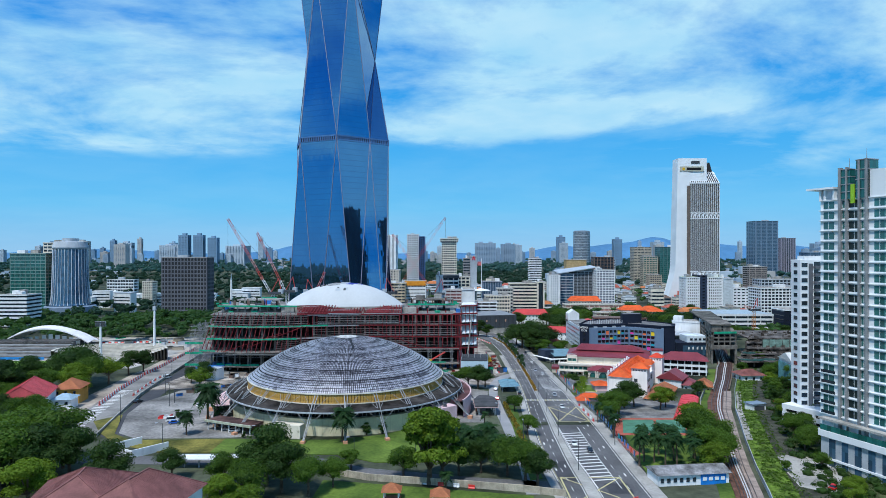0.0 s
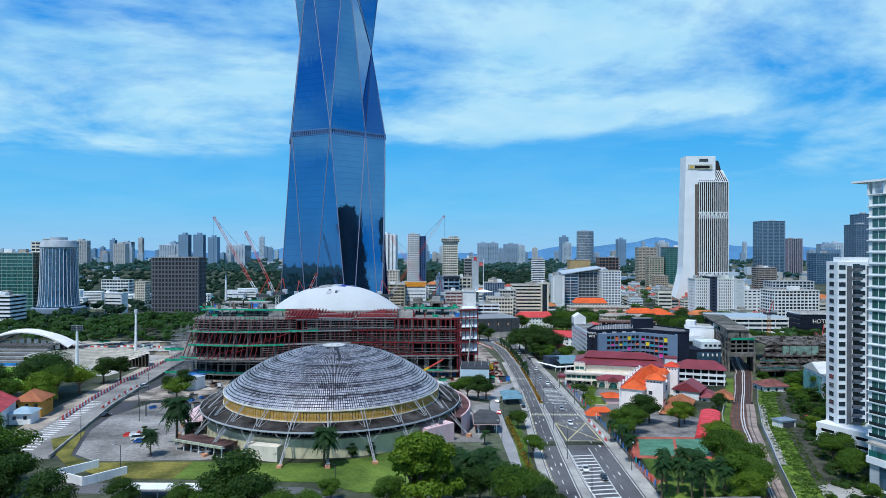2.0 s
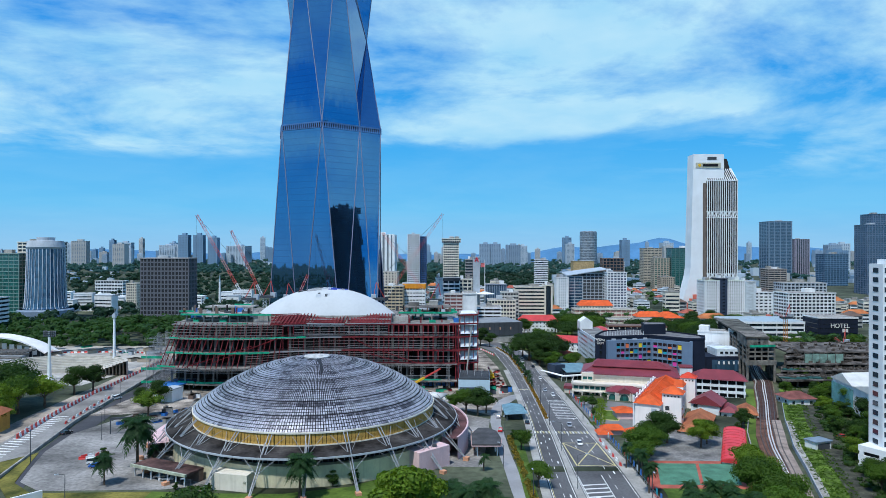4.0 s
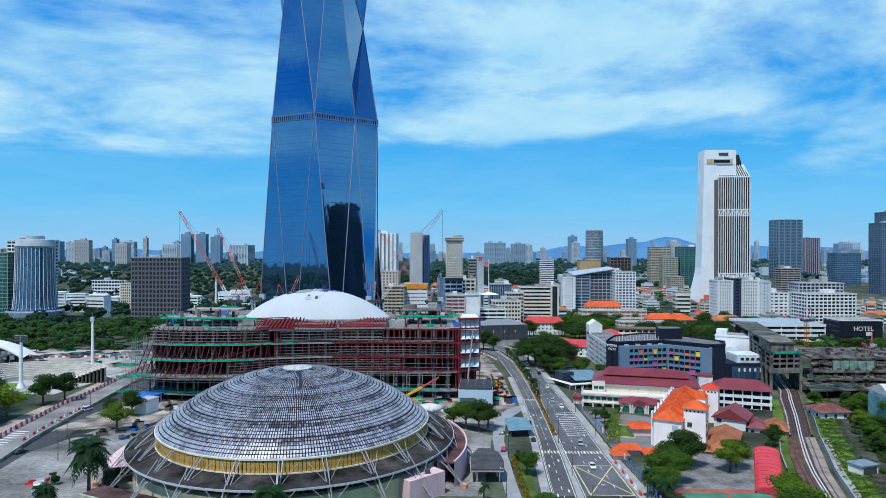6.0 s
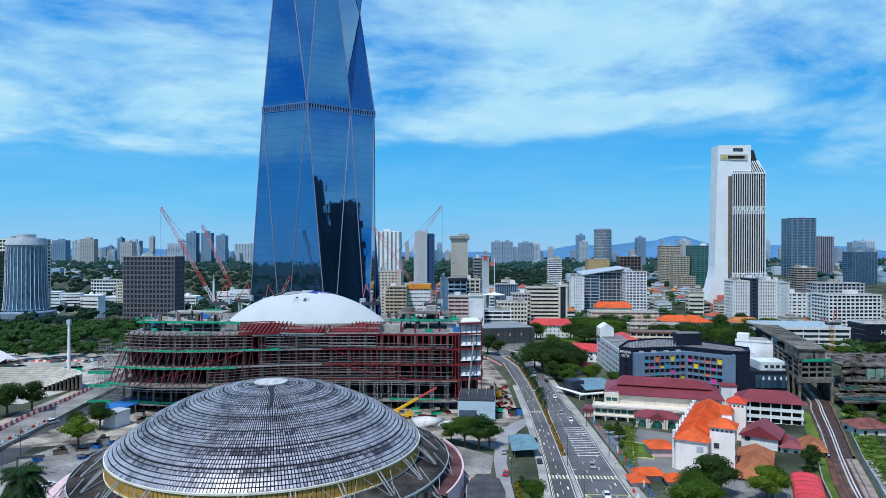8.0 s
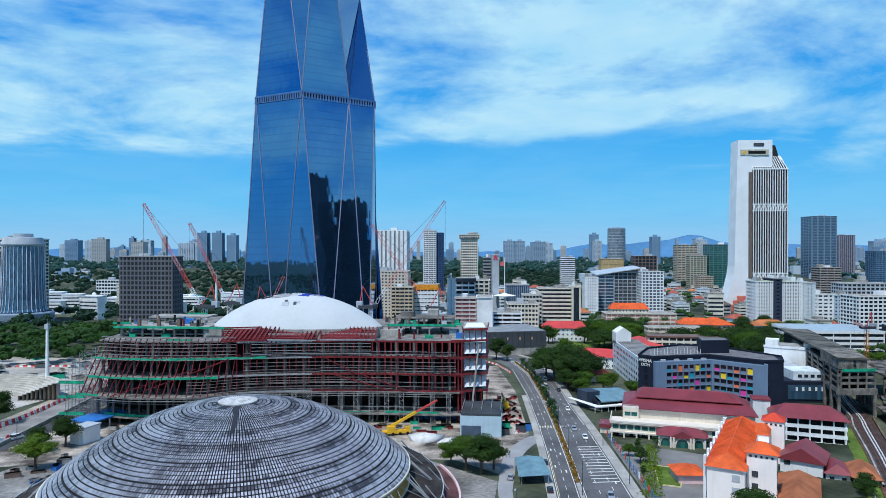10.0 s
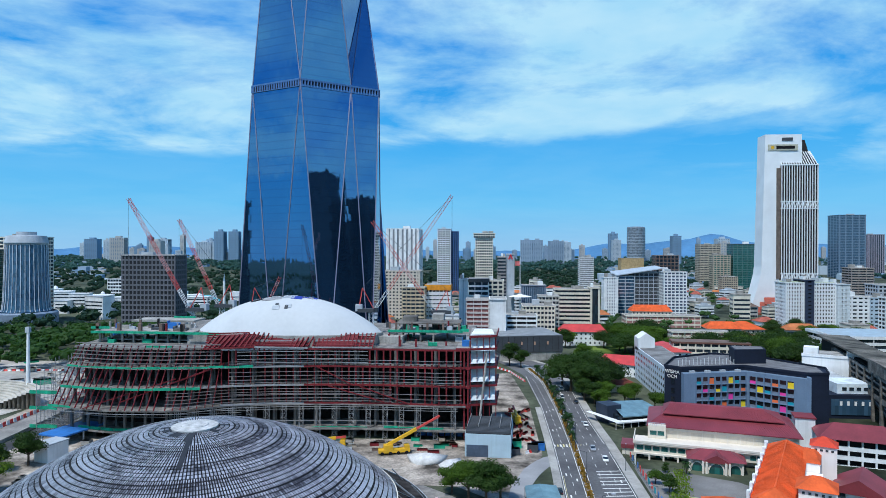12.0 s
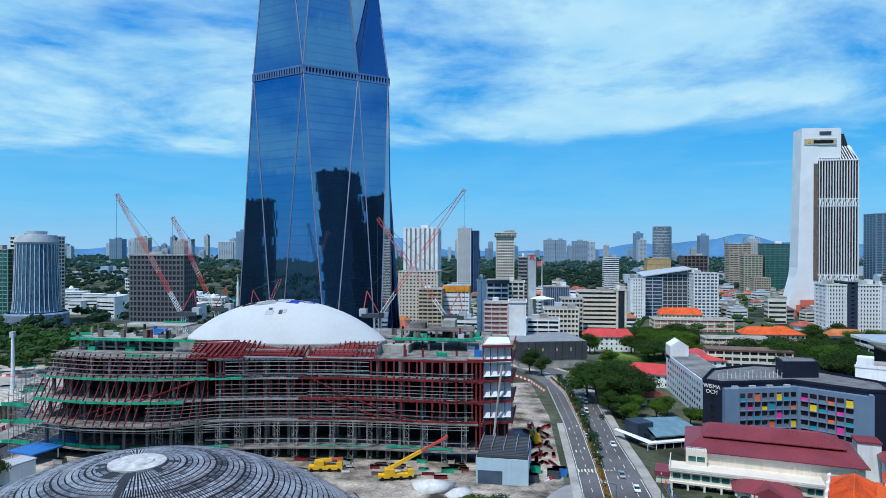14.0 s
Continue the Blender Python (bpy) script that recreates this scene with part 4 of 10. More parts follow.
        part("roof_rafter", MB().beam((x, y, 29.4), (x, y + 7, 34.2), 0.4, 0.5), STEELRED, t)
    for j in range(7):
        a, b = on_front(0.62, 1.2 - 1.3 * j), on_front(0.77, 1.2 - 1.3 * j)
        part("roof_purlin", MB().beam((*a, 29.6 + 0.66 * j), (*b, 29.6 + 0.66 * j), 0.4, 0.5), STEELRED if j % 3 else STEEL, t)
    # maroon sheets already laid on the sloping frames
    sheet = mat("maroon_roof_sheet", (0.13, 0.022, 0.026), 0.6, var=0.25, scale=0.5, fine=2)
    for s0, s1 in ((0.37, 0.475), (0.50, 0.60), (0.63, 0.72)):
        p, q = on_front(s0, 0.6), on_front(s1, 0.6)
        part("roof_sheet", MB().add([(*p, 29.9), (*q, 29.9), (q[0] + 1, q[1] + 6.4, 33.7), (p[0] + 1, p[1] + 6.4, 33.7), (*p, 29.7), (*q, 29.7)], [(0, 1, 2, 3), (4, 5, 1, 0)]), sheet, t, "maroon roof sheeting")
    # green nets at slab edges
    for s0, s1, z, h in ((0.02, 0.48, 22.2, 1.3), (0.02, 0.36, 14.9, 1.4), (0.0, 0.07, 8.2, 1.2), (0.05, 0.22, -1.1, 1.6), (0.24, 0.45, -0.9, 1.2), (0.80, 0.95, -1.0, 1.4), (0.62, 0.76, -0.9, 0.6)):
        mb = MB()
        k = max(2, int((s1 - s0) * 30))
        for j in range(k):
            a = on_front(s0 + (s1 - s0) * j / k, 2.3 + lean(s0, z)); b = on_front(s0 + (s1 - s0) * (j + 0.95) / k, 2.3 + lean(s0, z))
            mb.beam((*a, z + h / 2 + rng.uniform(-.12, .12)), (*b, z + h / 2 + rng.uniform(-.12, .12)), 0.06, h * rng.uniform(0.35, 0.8))
        part("safety_net", mb, NET, t, "green safety net on the slab edge")
    # scaffold towers under the first floor
    for i in range(17):
        s = 0.30 + 0.67 * i / 16
        x, y = on_front(s, 1.4)
        mb = MB()
        for dx in (-0.8, 0.8):
            for dy in (-0.8, 0.8):
                mb.beam((x + dx, y + dy, -5), (x + dx, y + dy, 7.5), 0.12)
        for k in range(8):
            z = -4.5 + 1.5 * k
            sgn = 1 if k % 2 else -1
            mb.beam((x - 0.8 * sgn, y - 0.8, z), (x + 0.8 * sgn, y - 0.8, z + 1.5), 0.09)
            mb.beam((x - 0.8, y - 0.8, z), (x + 0.8, y - 0.8, z), 0.09)
            mb.beam((x + 0.8, y - 0.8 * sgn, z), (x + 0.8, y + 0.8 * sgn, z + 1.5), 0.09)
        part("scaffold_tower", mb, STEEL, t, "grey scaffold tower")
    # scaffold at the left flank
    mb = MB()
    for i in range(9):
        x, y = -158 - 0.8 * (i % 3), 394 + 3.2 * i
        for j in range(3):
            mb.beam((x - 2.4 * j, y - j, -5), (x - 2.4 * j, y - j, 25 - 4 * j), 0.14)
        for k in range(13):
            mb.beam((x, y, -4 + 2.2 * k), (x - 4.8, y - 2, -4 + 2.2 * k), 0.12)
            if i < 8:
                mb.beam((x, y, -4 + 2.2 * k), (x, y + 3.2, -4 + 2.2 * k), 0.12)
    for k in range(12):
        mb.beam((-152, 392, -4 + 2.2 * k), (-164, 396, -4 + 2.2 * k), 0.12)
    part("flank_scaffold", mb, STEEL, t, "grey tube scaffold on the flank")
    for z in (-1, 6, 12):
        part("safety_net", MB().box(-166, -155, 392.5, 392.7, z, z + 1.3), NET, t)
    # right wing with bright curved panels
    wing = [(1.5, 405), (11.5, 408), (12.5, 430), (1.5, 432)]
    for i, (z, c) in enumerate(((8.2, 0), (15.4, 1), (22.4, 1), (29.4, 1), (34.2, 2))):
        part("floor_slab", MB().prism(wing, z - 0.5, z), CONC, t)
        if c:
            pn = MB()
            for j in range(6):
                f0, f1 = j / 6, (j + 1) / 6
                y0 = 405.5 + 0.4 * math.sin(f0 * 3); y1 = 405.5 + 0.4 * math.sin(f1 * 3)
                z0, z1 = z - 5.4 + 4.9 * f0, z - 5.4 + 4.9 * f1
                pn.add([(2, y0 - 0.6 + 3.4 * f0, z0), (11.2, y0 + 1.8 + 3.4 * f0, z0), (11.2, y1 + 1.8 + 3.4 * f1, z1), (2, y1 - 0.6 + 3.4 * f1, z1)], [(0, 1, 2, 3)])
            part("curved_panel", pn, mat("silver_panel", (0.62, 0.68, 0.72), 0.35, metal=0.1, var=0.15, scale=0.2), t, "bright silver curved panel")
        for k in range(5):
            part("steel_post", MB().beam((2 + 2.4 * k, 405.2 + 0.7 * k, z - 6.5), (2 + 2.4 * k, 405.2 + 0.7 * k, z - 0.4), 0.3), STEELRED, t)
        part("steel_beam", MB().beam((1.5, 404.9, z), (11.8, 407.8, z), 0.35, 0.8), STEELRED, t)
        part("steel_beam", MB().beam((11.8, 407.8, z), (12.8, 430, z), 0.35, 0.8), STEELRED, t)
    part("wing_core", MB().prism([(2.5, 411), (10, 413), (10, 430), (2.5, 431)], -5, 29), mat("interior_shade", (0.07, 0.068, 0.065), 0.95), t)
    part("canopy_panel", MB().prism([(2, 406), (11, 409), (10, 424), (3, 424)], 34.4, 34.9), WHITE, t, "white roof panel")
    part("slanting_column", MB().tube((4.6, 403.5, -5), (8.2, 405.6, 28), 0.42, 0.38, 10), CONC, t, "pale slanting column")
    # roof clutter: stub walls, upper slabs, formwork
    for (x0, x1, y0, y1, z0, z1, m) in ((-33, 0, 424, 440, 32.8, 33.4, CONC), (-30, -3, 428, 442, 36.0, 36.5, DCONC), (-28, -22, 432, 438, 33.4, 38.6, DCONC), (-16, -11, 438, 446, 33.4, 39, CONC),
                                         (-150, -112, 412, 428, 30.0, 30.5, CONC), (-128, -118, 418, 424, 29, 32.5, CONC), (-110, -45, 416, 421, 29.2, 31.6, CONC), (-60, -36, 412, 418, 29.2, 33.0, CONC), (-100, -85, 411, 416, 29.2, 31.8, mat("site_grey", (0.22, 0.21, 0.21), 0.9)), (-146, -118, 428, 440, 35.6, 36.3, CONC), (-112, -104, 410, 416, 29, 33, CONC), (-36, -26, 418, 424, 29.2, 32, CONC)):
        part("upper_wall", MB().box(x0, x1, y0, y1, z0, z1), m, t)
    up = MB()
    for i in range(9):
        x = -150 + 4.8 * i
        up.box(x, x + 0.7, 411, 411.7, 29.2, 33.9)
    up.box(-152, -110, 409, 424, 33.2, 33.8)
    part("upper_slab", up, CONC, t)
    for s in range(5):
        part("column_stub", MB().box(-152 + 9 * s, -150.6 + 9 * s, 412, 413.2, 33.8, 36.8), BROWN, t, "rusty column stub")
        part("column_stub", MB().box(-30 + 6.5 * s, -29.2 + 6.5 * s, 424.5, 425.3, 33.4, 37), BROWN, t)
    for x0, x1, y, z in ((-152, -112, 408.7, 33.6), (-154, -146, 412, 35), (-33, -2, 423.6, 33.6), (-132, -122, 438, 36.6), (-123, -112, 398, 29.6), (-112, -98, 408, 33.6)):
        part("safety_net", MB().box(x0, x1, y, y + 0.1, z - 0.5, z + 0.5), NET, t)
    # stub columns, props and formwork standing on the open decks
    for i in range(120):
        zone = rng.choice(((-152, -112, 410, 440, 29.2), (-36, 0, 408, 446, 29.2), (-36, 0, 424, 446, 33.4), (-150, -114, 410, 424, 33.8), (0, 12, 410, 428, 29.4)))
        x, y, z = rng.uniform(zone[0], zone[1]), rng.uniform(zone[2], zone[3]), zone[4]
        if rng.random() < 0.6:
            part("deck_prop", MB().box(x - 0.35, x + 0.35, y - 0.35, y + 0.35, z, z + rng.uniform(1.6, 4.2)), rng.choice([CONC, DCONC, BROWN, BLACK, STEELRED]), t)
        else:
            w, d, h = rng.uniform(0.8, 3.0), rng.uniform(0.5, 1.2), rng.uniform(0.8, 2.4)
            part("formwork", MB().box(x - w, x + w, y - d, y + d, z, z + h).box(x - w, x - w + 0.2, y - d, y + d, z + h, z + h + 0.9), rng.choice([CONC, DCONC, BROWN, NET, GREY, BLUEP, DGREY]), t)
    for i in range(8):
        part("hoarding", MB().box(-20 + 2.4 * i, -18 + 2.4 * i, 409, 409.3, -5.0, -1.8), BLUEP, t, "blue site hoarding panel")


build_site()


def build_white_dome():
    t = thing("white_dome", "smooth white dome roof with blue tarpaulins at its crown", "dome", -73.8, 422, 0)
    R, zb, zt, SQ = 38.6, 33.2, 47.8, 0.42
    h = zt - zb
    S = (R * R + h * h) / (2 * h)
    pr = [(S * math.sin(a), zt - S + S * math.cos(a)) for a in [math.asin(R / S) * (1 - i / 24) for i in range(25)]]
    pr[-1] = (0.05, pr[-1][1])
    part("shell", MB().lathe(pr, n=96, sy=SQ), mat("white_membrane", (0.50, 0.525, 0.55), 0.6, var=0.05, scale=0.06, fine=0.6), t, smooth=True)
    part("ring_wall", MB().lathe([(38.9, 28), (38.9, 33.3), (38.4, 33.6)], n=96, sy=SQ), CONC, t)
    rng = random.Random(3)
    blue = mat("blue_tarpaulin", (0.03, 0.06, 0.36), 0.6, var=0.2)
    for i in range(30):
        a, r = rng.uniform(0, 6.28), rng.uniform(1, 12.5)
        x, y = r * math.cos(a) * 1.1, r * math.sin(a) * 0.7 - 1
        w, d = rng.uniform(0.6, 2.8), rng.uniform(0.4, 1.1)
        v = y / SQ
        z = zt - S + math.sqrt(S * S - x * x - v * v)
        m = blue if 2 < x < 11 and rng.random() < 0.8 else rng.choice([DGREY, GREY, BLACK, GREY, STEEL])
        ob = part("sheet", MB().box(-w, w, -d, d, 0.02, 0.25), m, t)
        ob.matrix_local = pose(x, y, z - 0.05, math.degrees(-v / S / SQ), math.degrees(x / S), 0)


build_white_dome()

# ---- town buildings ----
def gridhouse(name, label, category, x0, x1, y, depth, ztop, wall, glaz=None, fh=3.6, bay=3.6, band=1.3, pier=0.9, proud=0.35, rot=0.0, z0=None, far=False, roof=None, group="", parapet=1.0, plant=True, cap=None):
    """A block whose floors and piers stand proud of its glazing. rot turns it about the middle of its front."""
    z0 = gz(y) - 1.5 if z0 is None else z0
    w, h = abs(x1 - x0), ztop - z0
    t = thing(name, label, category, (x0 + x1) / 2, y, z0, rot, group)
    glaz = glaz or GLASS
    part("core", MB().box(-w / 2 + 0.4, w / 2 - 0.4, 0.4, depth - 0.4, 0, h - 0.3), glaz, t)
    nf = max(1, int(round(h / fh)))
    fh = h / nf
    nb, nd = max(1, int(round(w / bay))), max(1, int(round(depth / bay)))
    fac = MB()
    if band:
        one = MB().box(-w / 2 - proud + 0.4, w / 2 + proud - 0.4, -proud + 0.4, depth + proud - 0.4, -band * 0.45, band * 0.55)
        if far:
            for i in range(1, nf):
                fac.box(-w / 2 - proud + 0.4, w / 2 + proud - 0.4, -proud + 0.4, depth + proud - 0.4, i * fh - band * 0.45, i * fh + band * 0.55)
        else:
            me = one.mesh("floor_band", wall)
            for i in range(1, nf):
                part("floor_band", me, wall, t).location = (0, 0, i * fh)
    if pier:
        q = proud - 0.46
        a = MB().box(-pier / 2, pier / 2, -q, depth + q, 0, h)
        c = MB().box(-w / 2 - q, w / 2 + q, -pier / 2, pier / 2, 0, h)
        xs = [-w / 2 + w * i / nb for i in range(1, nb)]
        ys = [depth * i / nd for i in range(1, nd)]
        cp = max(pier, 0.7)
        for sx in (-w / 2 - q, w / 2 + q - cp):
            for sy in (-q, depth + q - cp):
                if far:
                    fac.box(sx, sx + cp, sy, sy + cp, 0, h)
                else:
                    part("corner_post", MB().box(sx, sx + cp, sy, sy + cp, 0, h), wall, t)
        if far:
            for x in xs:
                fac.box(x - pier / 2, x + pier / 2, -q, depth + q, 0, h)
            for yy in ys:
                fac.box(-w / 2 - q, w / 2 + q, yy - pier / 2, yy + pier / 2, 0, h)
        else:
            ma, mc = a.mesh("pier", wall), c.mesh("pier", wall)
            for x in xs:
                part("pier", ma, wall, t).location = (x, 0, 0)
            for yy in ys:
                part("pier", mc, wall, t).location = (0, yy, 0)
    if fac.v:
        tagged(part("facade", fac, wall, t), kind="stuff")
    part("parapet", MB().box(-w / 2 - 0.3, w / 2 + 0.3, -0.3, depth + 0.3, h - 0.8, h + parapet - 0.8), cap or wall, t)
    part("roof", MB().box(-w / 2 + 0.3, w / 2 - 0.3, 0.3, depth - 0.3, h + parapet - 0.9, h + parapet - 0.68), roof or CONC, t)
    if plant:
        r = random.Random(int(x0 * 7 + y))
        for i in range(r.randint(1, 3)):
            cx, cy = r.uniform(-0.3, 0.3) * w, r.uniform(0.25, 0.75) * depth
            part("roof_plant", MB().box(cx - w * 0.11, cx + w * 0.11, cy - depth * 0.12, cy + depth * 0.12, h + parapet - 0.7, h + parapet + r.uniform(1.5, 3.5)), r.choice([WHITE, GREY, CONC]), t)
    return t


def hip(mb, x0, x1, y0, y1, z0, z1, inset, mi=0, over=0.0):
    """A hipped roof; inset is how far in the ridge ends lie."""
    x0, x1, y0, y1 = x0 - over, x1 + over, y0 - over, y1 + over
    if x1 - x0 >= y1 - y0:
        m = (y0 + y1) / 2
        r = [(x0 + inset, m, z1), (x1 - inset, m, z1)]
        fs = [(0, 1, 5, 4), (1, 2, 5), (2, 3, 4, 5), (3, 0, 4), (3, 2, 1, 0)]
    else:
        m = (x0 + x1) / 2
        r = [(m, y0 + inset, z1), (m, y1 - inset, z1)]
        fs = [(0, 1, 4), (1, 2, 5, 4), (2, 3, 5), (3, 0, 4, 5), (3, 2, 1, 0)]
    return mb.add([(x0, y0, z0), (x1, y0, z0), (x1, y1, z0), (x0, y1, z0)] + r, fs, mi)


def hiphouse(name, label, x0, x1, y0, y1, ze, zr, wall, roof, rot=0, inset=None, wins=True, category="house", group="", caps=False):
    cx, cy = (x0 + x1) / 2, (y0 + y1) / 2
    z0 = gz(cy) - 1
    t = thing(name, label, category, cx, cy, z0, rot, group)
    w, d = (x1 - x0) / 2, (y1 - y0) / 2
    part("wall", MB().box(-w, w, -d, d, 0, ze - z0), wall, t)
    mb = MB()
    hip(mb, -w, w, -d, d, ze - z0, zr - z0, min(w, d) if inset is None else inset, over=0.9)
    part("roof", mb, roof, t)
    if caps:
        v = mb.v
        for i, j in ((4, 5),) + (((0, 4), (3, 4), (1, 5), (2, 5)) if w >= d else ((0, 4), (1, 4), (2, 5), (3, 5))):
            part("ridge_cap", MB().beam(Vector(v[i]) + Vector((0, 0, 0.06)), Vector(v[j]) + Vector((0, 0, 0.06)), 0.34, 0.16), roof, t)
        rows = MB()
        a, b = Vector(v[0]), Vector(v[1] if w >= d else v[3])
        p, q = Vector(v[4]), Vector(v[5])
        for i in range(1, 26):
            f = i / 26
            for s0, s1 in ((0, 1), (3, 2)) if w >= d else ((0, 3), (1, 2)):
                rows.beam(Vector(v[s0]).lerp(Vector(v[s1]), f), p.lerp(q, f), 0.10, 0.10)
        tagged(part("tile_rows", rows, roof, t), kind="stuff")
    if wins:
        me = MB().box(-0.6, 0.6, -0.05, 0.05, -0.7, 0.7).mesh("window", GLASS)
        nf = max(1, int((ze - z0 - 1) / 3.4))
        for f in range(nf):
            zz = ze - z0 - 1.7 - 3.4 * f
            for i in range(max(2, int(2 * w / 3.4))):
                part("window", me, GLASS, t).matrix_local = pose(-w + (i + 0.5) * 2 * w / max(2, int(2 * w / 3.4)), -d - 0.02, zz)
            for i in range(max(2, int(2 * d / 4))):
                part("window", me, GLASS, t).matrix_local = pose(-w - 0.02, -d + (i + 0.5) * 2 * d / max(2, int(2 * d / 4)), zz, 0, 0, 90)
    return t


# dark hotel-like slab with a regular window grid, beyond the trees
gridhouse("office_slab", "dark brown-grey slab block with a dense window grid", "office building", -323, -272.5, 714, 22, 60, mat("dusk_grey_panel", (0.15, 0.152, 0.175), 0.8, var=0.12, scale=0.1, dirt=0.2), mat("dark_window", (0.010, 0.011, 0.014), 0.5, var=0.1), fh=4.4, bay=3.6, band=1.45, pier=1.1, roof=CONC, cap=mat("light_cap", (0.32, 0.31, 0.32), 0.8))
gridhouse("office_slab", "green glass office slab with pale floor lines", "office building", -529, -486, 770, 25, 64, mat("pale_green_band", (0.22, 0.33, 0.30), 0.5, var=0.1), GGLASS, 4.0, 6, 0.8, 0.35)
gridhouse("office_slab", "pale concrete head block behind a glass tower", "office building", -503, -458, 792, 22, 77, CREAM, GLASS, 4.0, 6, 1.4, 0.8)


def build_fluted_tower():
    t = thing("fluted_tower", "curving blue-grey office tower with white ribs flaring at its foot", "office tower", -459, 775, -19)
    prof = [(22, 0), (22, 22), (20.8, 24), (19.8, 34), (19.2, 50), (18.6, 70), (18.2, 88)]
    part("glazing", MB().lathe(prof + [(18.2, 90)], n=40), glass("slate_glass", (0.05, 0.11, 0.19)), t)
    ribm = mat("pale_rib", (0.58, 0.63, 0.70), 0.6, var=0.1)
    for k in range(32):
        a = 2 * math.pi * k / 32
        mb = MB()
        for (r0, z0), (r1, z1) in zip(prof[1:], prof[2:]):
            mb.beam(((r0 + .25) * math.cos(a), (r0 + .3) * math.sin(a), z0), ((r1 + .3) * math.cos(a), (r1 + .3) * math.sin(a), z1), 0.5)
        part("rib", mb, ribm, t)
    part("crown", MB().lathe([(18.6, 88), (19.5, 90), (17.5, 97), (9, 97.5), (9, 101), (0.1, 101)], n=40), GREY, t)
    part("podium", MB().lathe([(28, -1), (28, 20), (26, 21.5)], n=40), mat("slate_podium", (0.19, 0.25, 0.34), 0.5, var=0.15), t)


build_fluted_tower()
gridhouse("office_block", "low white office block with ribbon windows", "office building", -452, -424, 640, 24, 24, WHITE, GLASS, 3.6, 9, 2.0, 0, proud=0.6)

# mid-town towers
gridhouse("bank_tower", "tall white tower with deep rounded vertical flutes", "tower", -125.5, -85.5, 965, 36, 90, WHITE, mat("flute_shadow", (0.30, 0.32, 0.35), 0.8), 60, 5.6, 0, 3.3, proud=1.4, far=True)
gridhouse("hotel_block", "cream stepped hotel block with square windows", "hotel", -117, -73.5, 880, 30, 40.5, mat("warm_cream", (0.62, 0.55, 0.47), 0.8, var=0.1), GLASS, 3.8, 4, 2.0, 2.0)
gridhouse("shop_block", "small cream shop block with brown window bands", "shop building", -82.5, -59.5, 800, 22, 27, mat("sand_paint", (0.50, 0.42, 0.30), 0.8), GLASS, 3.6, 5, 1.8, 0.6)
gridhouse("shop_block", "white block with an orange sign band on top", "shop building", -61.5, -35, 820, 22, 24, WHITE, GLASS, 4, 4, 3.0, 0.8, cap=mat("orange_sign", (0.75, 0.30, 0.03), 0.6), parapet=5.5, plant=False)
gridhouse("apartment_tower", "slim white and blue apartment tower with angled crown", "apartment tower", -83.5, -62, 1200, 26, 96, WHITE, GLASS, 3.4, 4.2, 1.5, 0.9, far=True)
gridhouse("apartment_tower", "blue-striped apartment tower joined to a white one", "apartment tower", -62, -50.5, 1206, 24, 92, mat("deep_blue_fin", (0.05, 0.11, 0.28), 0.6), GLASS, 3.4, 4, 0.8, 1.0, far=True, plant=False)
gridhouse("office_tower", "white gridded tower under a wider crown", "office tower", -18, 6.5, 1062, 25, 82, CREAM, GLASS, 3.8, 3.2, 1.6, 0.8, far=True, plant=False)
gridhouse("office_tower", "flaring gridded head of a white tower", "office tower", -20.5, 9.5, 1060, 29, 86, CREAM, GLASS, 4, 3.2, 0.8, 0.6, z0=80, far=True)
gridhouse("office_tower", "grey banded tower with a blank end wall", "office tower", 12.6, 22, 850, 26, 57, mat("umber_band", (0.26, 0.25, 0.26), 0.7), GLASS, 3.6, 8, 1.7, 0)
gridhouse("tower_wall", "blank grey end tower with a red peak sign", "office tower", 22, 30.5, 848, 28, 60, GREY, GREY, 60, 9, 0, 1.0, plant=False)
sg = thing("rooftop_sign", "red triangular rooftop sign on a grey tower", "sign", 26.2, 847.6, 54.5)
part("sign_shape", MB().add([(-2.6, 0, 0), (-1.2, 0, 0), (0, 0, 3.2), (1.2, 0, 0), (2.6, 0, 0), (0.6, 0, 5.2), (-0.6, 0, 5.2), (-2.6, 0.3, 0), (2.6, 0.3, 0)], [(0, 1, 2, 6), (2, 3, 4, 5), (2, 5, 6)]), mat("sign_red", (0.75, 0.03, 0.04), 0.5), sg)
fp = thing("flagpole", "very tall white flagpole with a small platform", "flagpole", 36, 840, -13)
part("pole", MB().tube((0, 0, 0), (0, 0, 70), 0.7, 0.3, 8), WHITE, fp)
part("flag", MB().box(-5, -0.3, -0.05, 0.05, 61, 66), mat("flag_cloth", (0.62, 0.16, 0.16), 0.8, var=0.3), fp, "red and white flag")
part("canopy", MB().lathe([(12, 29), (1, 31.5), (0.5, 30)], n=16), WHITE, fp)
gridhouse("office_block", "pale block with a dark sloping roof", "office building", -13, 5, 720, 22, 38, WHITE, GLASS, 4, 6, 1.6, 0.5, cap=DGREY, parapet=3.0, plant=False)
gridhouse("stair_tower", "slim white pilaster tower", "office building", -19.7, -12.5, 700, 14, 41, WHITE, GREY, 40, 2.4, 0, 1.6)
gridhouse("office_block", "cream block with round corner and column piers", "office building", 3, 18, 735, 24, 38, CREAM, GLASS, 4, 4.5, 1.5, 1.2)
gridhouse("flats_block", "long slab with pink-brown balcony bands", "flats", -10, 6.5, 620, 18, 30.5, mat("dusty_white", (0.58, 0.53, 0.52), 0.8, var=0.15, dirt=0.3), mat("dull_red_infill", (0.24, 0.10, 0.10), 0.8, var=0.2), 3.2, 5.5, 1.3, 0.4, rot=0)
